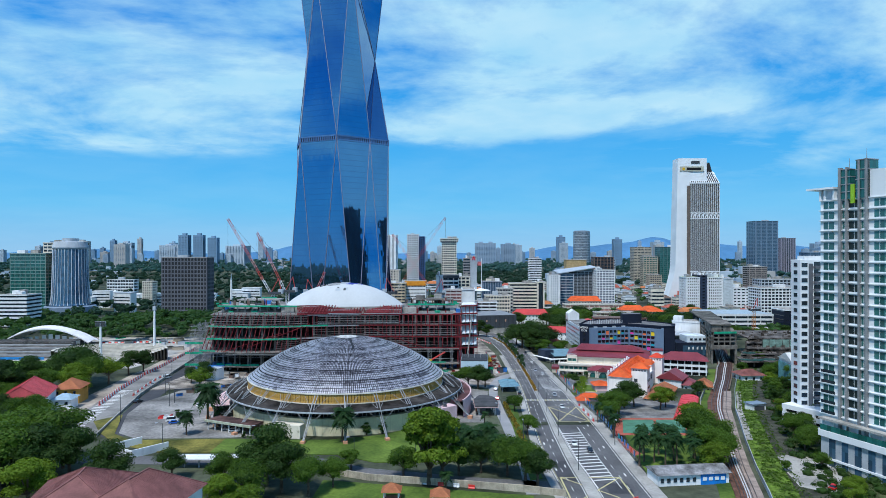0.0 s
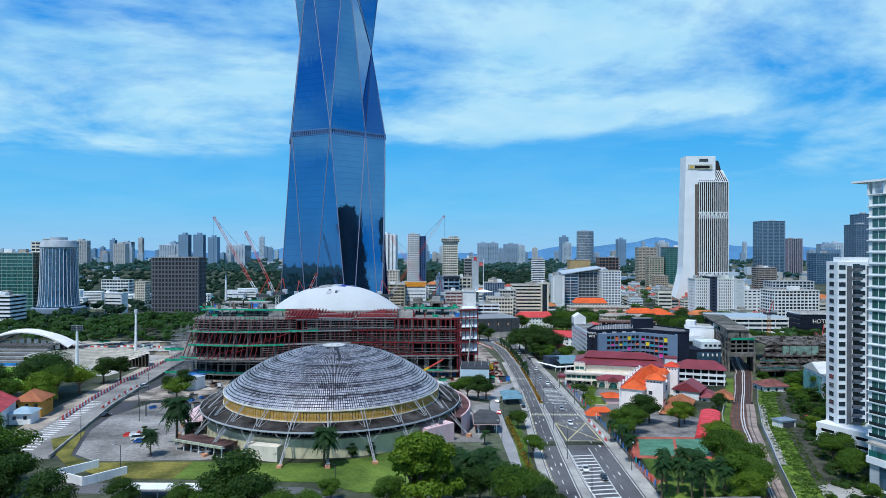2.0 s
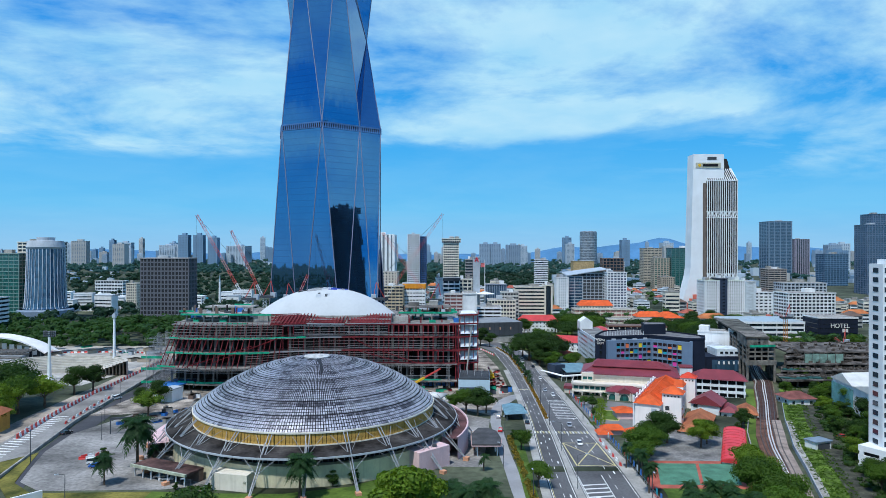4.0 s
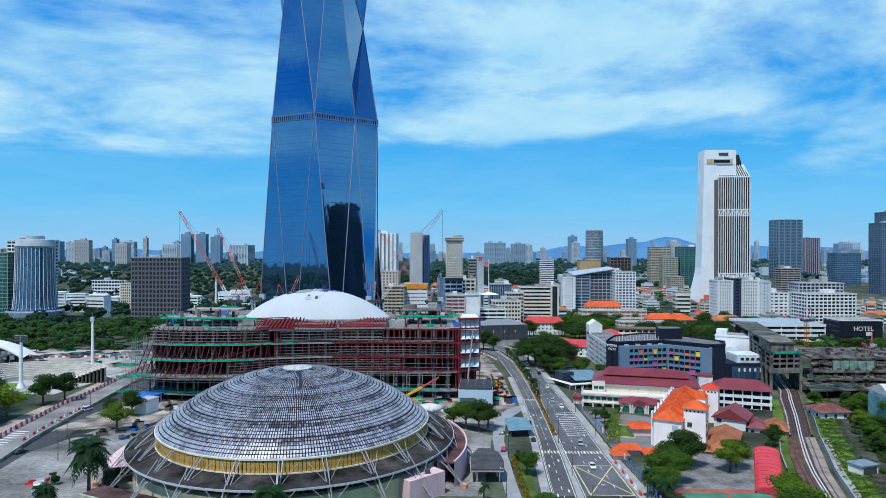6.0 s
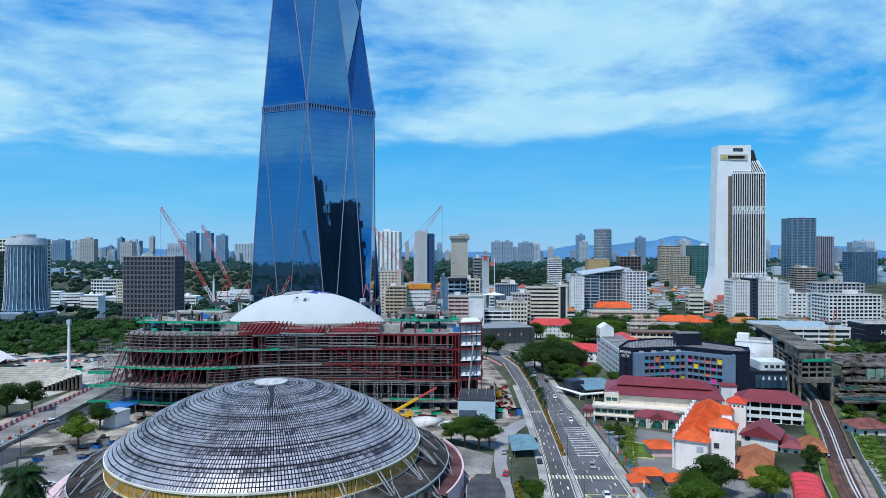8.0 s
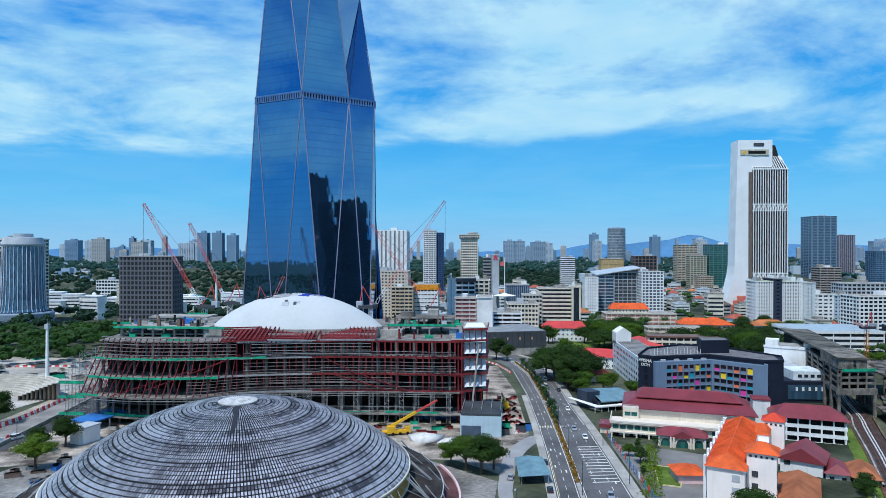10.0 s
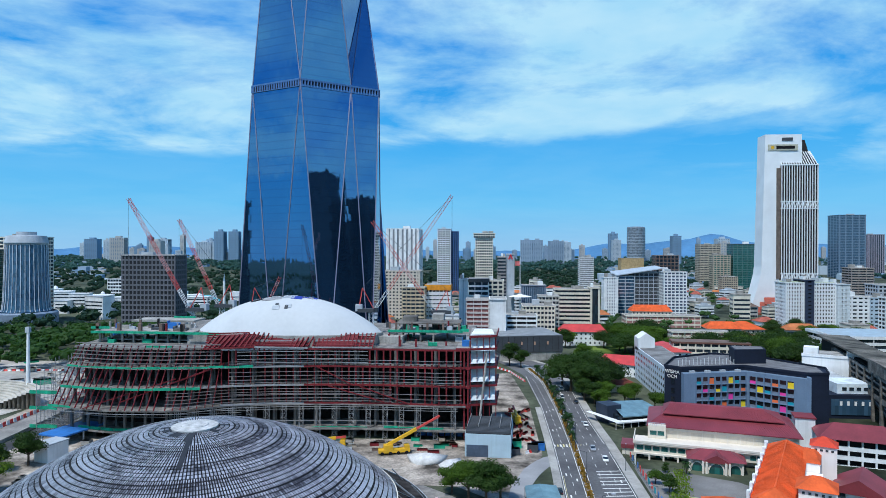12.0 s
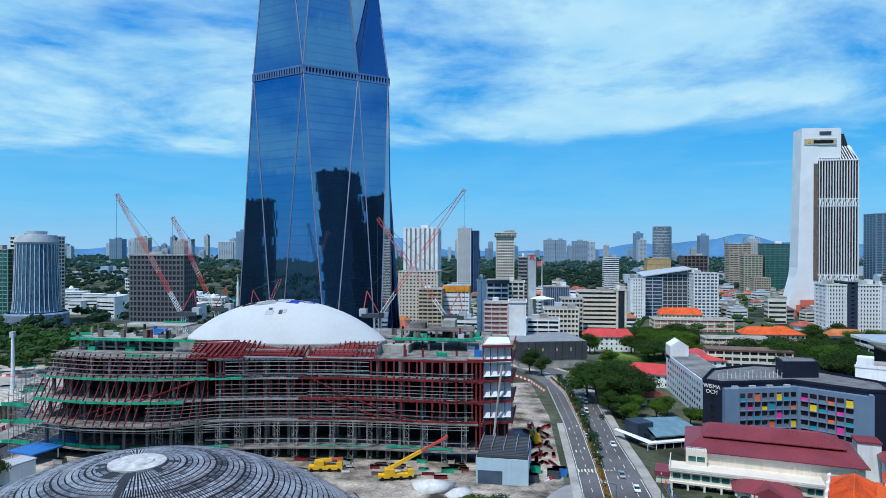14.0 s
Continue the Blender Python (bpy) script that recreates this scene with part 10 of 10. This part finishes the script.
TARP = mat("white_tarpaulin", (0.62, 0.62, 0.62), 0.7, var=0.15, scale=0.5)
scatter("site_container", "site container or stacked material on dusty ground", "container", lambda r: (r.uniform(-150, -60), r.uniform(356, 390), r.choice([0, 90, 12])), 30, 1, [BLUEP, GREY, NET, BROWN, WHITE, CONC], (2, 7), (2, 2.6), (0.8, 2.6), "site clutter")
scatter("steel_stack", "stack of red steel beams on dusty ground", "steel stack", lambda r: (r.uniform(17, 26), r.uniform(402, 455), r.uniform(60, 120)), 26, 2, [STEELRED, STEELRED, mat("crane_red", (0.55, 0.07, 0.06)), CONC], (3, 8), (0.5, 1.6), (0.4, 1.3), "steel stacks")
scatter("site_material", "pile of boards and pipes at the building front", "material pile", lambda r: (r.uniform(-60, 0), r.uniform(385, 402), r.uniform(-20, 20)), 40, 3, [BROWN, CONC, GREY, NET, BEIGE, WHITE, STEELRED], (1.5, 6), (0.8, 2.0), (0.4, 1.5), "site clutter")
scatter("site_cabin", "site cabin beside the slip road", "cabin", lambda r: (r.uniform(14, 30), r.uniform(386, 397), r.choice([0, 8, 95])), 6, 4, [BLUEP, NET, DGREY, WHITE], (3, 6), (2.2, 2.6), (2.3, 2.8), "site cabins")
scatter("rubble_block", "pale rubble and slabs on cleared ground", "rubble", lambda r: (r.uniform(-300, -205), r.uniform(450, 555), r.uniform(0, 90)), 38, 5, [WHITE, CONC, BEIGE, GREY, NET], (2, 9), (2, 5), (0.5, 2.8), "rubble")
scatter("rubble_block", "grey paving slabs piled beside the square", "rubble", lambda r: (r.uniform(-138, -118), r.uniform(312, 345), r.uniform(0, 90)), 22, 6, [CONC, GREY, BLUEP, BROWN], (1.5, 5), (1, 2.4), (0.4, 2.2), "rubble")
# white tarpaulin heap
tp = MB()
rng = np.random.default_rng(4)
vv = ICO_V * np.array((7.5, 4.5, 2.6)) * rng.uniform(0.75, 1.2, (len(ICO_V), 1))
tp.add([tuple(p) for p in vv], ICO_F)
solid("tarpaulin_heap", tp, TARP, "crumpled white tarpaulin heap on the site", "tarpaulin", smooth=True, m=pose(-12, 376, gz(376) + 0.6, 0, 0, 10))
solid("tarpaulin_heap", MB().add([tuple(p * np.array((0.7, 0.8, 0.8))) for p in vv], ICO_F), TARP, "small crumpled white tarpaulin heap", "tarpaulin", smooth=True, m=pose(-3, 371, gz(371) + 0.5, 0, 0, 60))


def barrier_row(pts, step, group, red_first=0, tall=1.0):
    shape = MB()
    prof = [(-0.35, 0), (-0.35, 0.15), (-0.14, 0.45), (-0.1, 1.05), (0.1, 1.05), (0.14, 0.45), (0.35, 0.15), (0.35, 0)]
    prof = [(y, z * tall) for y, z in prof]
    n = len(prof)
    shape.add([(-0.95, y, z) for y, z in prof] + [(0.95, y, z) for y, z in prof], [(i, i + 1, n + i + 1, n + i) for i in range(n - 1)] + [tuple(range(n - 1, -1, -1)), tuple(range(n, 2 * n))])
    ma, mb_ = shape.mesh("road_barrier", RED), shape.mesh("road_barrier", WHITE)
    k = red_first
    for a, b in zip(pts, pts[1:]):
        d = math.dist(a, b)
        for i in range(max(1, int(d / step))):
            f = (i + 0.5) * step / d
            x, y = a[0] + (b[0] - a[0]) * f, a[1] + (b[1] - a[1]) * f
            ob = part("road_barrier", ma if k % 2 == 0 else mb_, None)
            ob.matrix_world = pose(x, y, gz(y) + 0.08, 0, 0, math.degrees(math.atan2(b[1] - a[1], b[0] - a[0])))
            tagged(ob, ("red" if k % 2 == 0 else "white") + " plastic water-filled road barrier", "barrier", group)
            k += 1


barrier_row([(-164, 292), (-174, 330), (-184, 378), (-192, 444), (-197, 490)], 2.3, "boulevard barriers", tall=1.75)
barrier_row([(-160, 315), (-168, 350), (-172, 378)], 4.4, "service barriers")
barrier_row([(-126, 268), (-122, 272), (-122, 268), (-126, 266)], 2.1, "square barriers")
barrier_row([(-46, 206), (-33, 197.6), (4, 188.8)], 4.6, "lower road barriers")
barrier_row([(14, 390), (22, 388), (27, 394)], 2.1, "site barriers")
barrier_row([(27.5, 520), (20, 548), (6, 572), (-20, 596)], 2.2, "bend barriers")
barrier_row([(-300, 520), (-240, 528), (-205, 512)], 2.4, "cleared ground barriers")
barrier_row([(31, 180), (38, 176), (48, 182)], 3.6, "junction barriers")
barrier_row([(52.6, 262), (52.9, 300)], 5, "kerb barriers")

# kerb fence with flags along the footway
fe = thing("railing", "blue and red railing with small flags along the footway", "fence", 0, 0, 0)
fr = random.Random(8)
pts = [(55.4, 215), (55.6, 250), (56.2, 300), (57, 340), (57.4, 385)]
fx = lambda y: float(np.interp(y, [p[1] for p in pts], [p[0] for p in pts]))
for i in range(85):
    y = 216 + 2.0 * i
    post = part("post", MB().beam((fx(y), y, gz(y)), (fx(y), y, gz(y) + 1.5), 0.09), STEEL, fe)
    part("rail", MB().beam((fx(y), y, gz(y) + 1.4), (fx(y + 2), y + 2, gz(y + 2) + 1.4), 0.07).beam((fx(y), y, gz(y) + 0.5), (fx(y + 2), y + 2, gz(y + 2) + 0.5), 0.07), STEEL, fe)
    if i % 2 == 0:
        c = fr.choice([RED, BLUEP, RED, BLUEP, WHITE, mat("flag_teal", (0.02, 0.3, 0.38), 0.7)])
        part("flag", MB().box(fx(y) - 0.08, fx(y) + 0.08, y - 0.5, y + 0.7, gz(y) + 1.2, gz(y) + 3.0), c, post, "small bright flag")


def street_lamp(x, y, h, rot, arm=2.2):
    t = thing("street_lamp", "slim grey street lamp with a bent arm", "street lamp", x, y, gz(y), rot, "street lamps")
    part("pole", MB().tube((0, 0, 0), (0, 0, h), 0.13, 0.08, 7), DGREY, t)
    a = part("arm", MB().tube((0, 0, h), (arm, 0, h + 0.5), 0.06, 0.05, 5), DGREY, t)
    part("lamp_head", MB().box(arm - 0.1, arm + 0.9, -0.18, 0.18, h + 0.42, h + 0.6), GREY, a, "grey lamp head")


for i in range(9):
    y = 205 + 38 * i
    street_lamp((line_x(ROAD_M)(y) + line_x(ROAD_M2)(y)) / 2, y, 10, 0 if i % 2 else 180)
for x, y, h in ((-139, 262, 11), (-132, 292, 10), (-146, 320, 10), (-106, 226, 9), (-37, 212, 8), (-17, 214, 8), (-72, 226, 8), (21, 236, 7), (18, 300, 8), (-160, 360, 10), (-172, 420, 10), (53.5, 330, 9), (53.5, 372, 9), (53, 232, 9), (16, 210, 7), (14.5, 262, 7)):
    street_lamp(x, y, h, TREE_RNG.uniform(0, 360), 1.6)
gn = thing("gantry_sign", "dark overhead traffic gantry beside the boulevard", "gantry", -133, 300, gz(300), 15)
part("post", MB().box(-0.2, 0.2, -0.2, 0.2, 0, 6), DGREY, gn)
part("beam", MB().box(-0.2, 7.5, -0.25, 0.25, 5.6, 6.4), DGREY, gn)
bd = thing("toll_canopy", "blue canopy over a ramp beside the boulevard", "canopy", -148, 392, gz(392), -14)
part("roof", MB().box(-6, 6, -10, 10, 3.6, 4.1), BLUEP, bd)
for sx in (-5, 5):
    for sy in (-9, 0, 9):
        part("post", MB().box(sx - 0.2, sx + 0.2, sy - 0.2, sy + 0.2, 0, 3.7), WHITE, bd)
cb = thing("site_cabin", "white concrete kiosk beside the ramp", "kiosk", -138, 366, gz(366), -14)
part("wall", MB().box(-3, 3, -4, 4, 0, 6), WHITE, cb)
part("roof", MB().box(-3.3, 3.3, -4.3, 4.3, 6, 6.4), GREY, cb)
cv = thing("side_canopy", "dark flat wedge-shaped canopy beside the slip road", "canopy", 9.5, 283, gz(283), 4)
part("roof", MB().prism([(-5.4, -9.5), (4.2, -10), (5.4, -3), (5.0, 6), (2.6, 10), (-1.2, 10.4), (-4.4, 3)], 4.2, 4.8), mat("charcoal_roof", (0.07, 0.07, 0.075), 0.85, var=0.25), cv)
part("fascia", MB().prism([(-5.6, -9.8), (4.4, -10.3), (5.7, -3), (5.3, 6.2), (2.8, 10.3), (-1.4, 10.7), (-4.7, 3.1)], 3.9, 4.2), mat("rose_fascia", (0.42, 0.30, 0.30), 0.8, var=0.1), cv)
for sy in (-8, -3, 3, 8):
    part("post", MB().box(3.2, 3.6, sy - 0.2, sy + 0.2, 0, 4.4), WHITE, cv)
    part("post", MB().box(-3.6, -3.2, sy - 0.2, sy + 0.2, 0, 4.4), WHITE, cv)

# ---- shophouses, far town and hills ----
def small_house_set():
    out = []
    for i, (w, d, h, wall, roof, flat) in enumerate(((14, 12, 9, WHITE, mat("town_red_roof", (0.36, 0.10, 0.07), 0.8, var=0.25), 0), (18, 13, 12, CREAM, CONC, 1), (11, 12, 10, mat("town_grey", (0.42, 0.42, 0.42), 0.8, dirt=0.3), BROWN, 0), (22, 14, 15, WHITE, GREY, 1), (16, 14, 18, CREAM, CONC, 1), (26, 13, 10, WHITE, mat("town_orange_roof", (0.46, 0.16, 0.06), 0.8, var=0.2), 0))):
        parts = [("wall", MB().box(-w / 2, w / 2, -d / 2, d / 2, 0, h).mesh("wall", wall))]
        rb = MB()
        if flat:
            rb.box(-w / 2 - 0.3, w / 2 + 0.3, -d / 2 - 0.3, d / 2 + 0.3, h, h + 0.9)
            rb.box(-w / 5, w / 6, -d / 5, d / 4, h + 0.9, h + 3.2)
        else:
            hip(rb, -w / 2, w / 2, -d / 2, d / 2, h, h + 3.4, min(w, d) / 2.2, over=0.8)
        parts.append(("roof", rb.mesh("roof", roof)))
        gb = MB()
        for f in range(int(h / 3.2)):
            gb.box(-w / 2 + 0.6, w / 2 - 0.6, -d / 2 - 0.06, -d / 2 + 0.1, 1.1 + 3.2 * f, 2.5 + 3.2 * f)
            gb.box(-w / 2 - 0.06, -w / 2 + 0.1, -d / 2 + 0.8, d / 2 - 0.8, 1.1 + 3.2 * f, 2.5 + 3.2 * f)
        parts.append(("glazing", gb.mesh("glazing", GLASS)))
        out.append(parts)
    return out


SETS = small_house_set()
NAMES = ["white shophouse with a red tiled roof", "cream flat-roofed shop building", "grey shophouse with a brown roof", "white flat-roofed town block", "cream five-storey town block", "long white row with orange roof"]
TAKEN = [(130, 245, 690, 815), (60, 105, 640, 720), (-130, -70, 870, 1010), (-85, -30, 795, 850), (-20, 40, 610, 890), (18, 70, 580, 690), (60, 110, 700, 790), (130, 235, 815, 1000), (275, 345, 770, 830), (320, 430, 960, 1060), (310, 375, 680, 730), (235, 335, 590, 680), (90, 150, 600, 720), (150, 225, 560, 720), (345, 395, 810, 850), (420, 485, 890, 930), (495, 535, 1090, 1130)]


def free(x, y):
    return not any(a - 8 < x < b + 8 and c - 8 < y < d + 8 for a, b, c, d in TAKEN)


def town():
    r = random.Random(77)
    n = 0
    while n < 190:
        x, y = r.uniform(-130, 620), r.uniform(650, 1350)
        if not free(x, y) or x < -0.02 * y - 110:
            continue
        i = r.randrange(6)
        t = thing("town_building", NAMES[i], "house", x, y, gz(y) - 1, r.uniform(-18, 18), "town centre")
        s = r.uniform(0.8, 1.25)
        t.scale = (s, s, s * r.uniform(0.9, 1.4))
        for nm, me in SETS[i]:
            part(nm, me, None, t)
        TAKEN.append((x - 6, x + 6, y - 5, y + 5))
        n += 1


town()
# facade paints with the pale blue of distance haze mixed in
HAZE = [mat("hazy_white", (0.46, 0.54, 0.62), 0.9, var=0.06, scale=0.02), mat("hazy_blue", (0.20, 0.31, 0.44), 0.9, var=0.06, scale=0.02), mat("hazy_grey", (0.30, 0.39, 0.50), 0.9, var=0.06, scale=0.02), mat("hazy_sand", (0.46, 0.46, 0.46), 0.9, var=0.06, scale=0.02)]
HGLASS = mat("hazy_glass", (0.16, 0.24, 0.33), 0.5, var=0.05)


def far_tower_meshes():
    out = []
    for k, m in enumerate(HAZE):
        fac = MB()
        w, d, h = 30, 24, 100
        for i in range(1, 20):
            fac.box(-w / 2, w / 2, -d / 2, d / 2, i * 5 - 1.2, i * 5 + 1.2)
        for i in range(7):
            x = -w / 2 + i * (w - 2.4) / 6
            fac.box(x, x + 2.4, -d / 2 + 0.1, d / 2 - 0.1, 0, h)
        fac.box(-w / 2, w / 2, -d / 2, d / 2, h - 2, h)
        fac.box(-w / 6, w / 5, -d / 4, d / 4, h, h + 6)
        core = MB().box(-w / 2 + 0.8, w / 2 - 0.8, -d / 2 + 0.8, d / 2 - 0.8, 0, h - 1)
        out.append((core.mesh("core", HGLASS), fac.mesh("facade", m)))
    return out


FT = far_tower_meshes()


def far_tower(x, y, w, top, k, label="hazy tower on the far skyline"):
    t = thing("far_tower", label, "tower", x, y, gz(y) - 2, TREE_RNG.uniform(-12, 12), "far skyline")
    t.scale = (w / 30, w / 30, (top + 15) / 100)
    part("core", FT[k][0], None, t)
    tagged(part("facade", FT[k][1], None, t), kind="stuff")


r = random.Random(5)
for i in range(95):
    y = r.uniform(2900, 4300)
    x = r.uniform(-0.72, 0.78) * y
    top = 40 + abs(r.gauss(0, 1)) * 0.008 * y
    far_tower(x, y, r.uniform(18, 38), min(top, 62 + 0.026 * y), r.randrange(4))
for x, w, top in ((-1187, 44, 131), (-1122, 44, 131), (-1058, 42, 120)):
    far_tower(x, 2900, w, top, 1, "three matching towers hazed blue-grey on the skyline")
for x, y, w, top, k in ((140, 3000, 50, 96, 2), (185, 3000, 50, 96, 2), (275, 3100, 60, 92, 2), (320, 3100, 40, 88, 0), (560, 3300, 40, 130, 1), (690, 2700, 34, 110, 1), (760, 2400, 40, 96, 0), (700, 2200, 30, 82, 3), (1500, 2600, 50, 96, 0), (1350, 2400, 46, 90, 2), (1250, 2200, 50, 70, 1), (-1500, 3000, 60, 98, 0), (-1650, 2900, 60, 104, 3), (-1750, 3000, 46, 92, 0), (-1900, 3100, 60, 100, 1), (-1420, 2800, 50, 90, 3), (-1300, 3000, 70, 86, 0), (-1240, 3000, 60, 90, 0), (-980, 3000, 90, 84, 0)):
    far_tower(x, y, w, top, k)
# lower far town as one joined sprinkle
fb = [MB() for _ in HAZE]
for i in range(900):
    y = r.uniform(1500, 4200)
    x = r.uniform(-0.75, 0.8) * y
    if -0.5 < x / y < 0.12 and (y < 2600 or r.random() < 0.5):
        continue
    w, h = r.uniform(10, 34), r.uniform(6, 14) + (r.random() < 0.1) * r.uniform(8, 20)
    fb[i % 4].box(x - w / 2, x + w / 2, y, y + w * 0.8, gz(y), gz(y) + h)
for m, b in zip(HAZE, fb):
    solid("far_rooftops", b, m, "low buildings in haze-paled paint scattered over the far plain", "rooftops", kind="stuff")


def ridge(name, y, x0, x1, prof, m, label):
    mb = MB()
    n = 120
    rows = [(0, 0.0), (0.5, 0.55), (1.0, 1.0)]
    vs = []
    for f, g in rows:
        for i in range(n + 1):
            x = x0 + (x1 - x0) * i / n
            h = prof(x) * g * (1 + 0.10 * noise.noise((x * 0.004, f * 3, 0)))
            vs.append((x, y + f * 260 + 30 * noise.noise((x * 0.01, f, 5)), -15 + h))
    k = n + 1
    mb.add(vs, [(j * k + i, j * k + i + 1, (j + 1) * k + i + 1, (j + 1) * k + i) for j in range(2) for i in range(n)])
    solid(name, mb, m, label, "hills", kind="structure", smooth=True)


def bump(c, w, h):
    return lambda x: h * math.exp(-((x - c) / w) ** 2)


def hills(x):
    return 46 + sum(b(x) for b in (bump(1480, 190, 100), bump(1150, 260, 62), bump(760, 160, 50), bump(1880, 300, 62), bump(2500, 400, 60), bump(-1050, 240, 74), bump(-760, 180, 66), bump(-2600, 600, 30))) + 10 * noise.noise((x * 0.006, 0, 0))


# the hills' base colour carries the blue of distance haze
ridge("backdrop", 4480, -4200, 4200, hills, mat("haze_blue_hill", (0.085, 0.20, 0.36), 1.0, var=0.12, scale=0.004, fine=0.03, bump=0.0, spec=0.0), "distant forested hills tinted blue for haze")
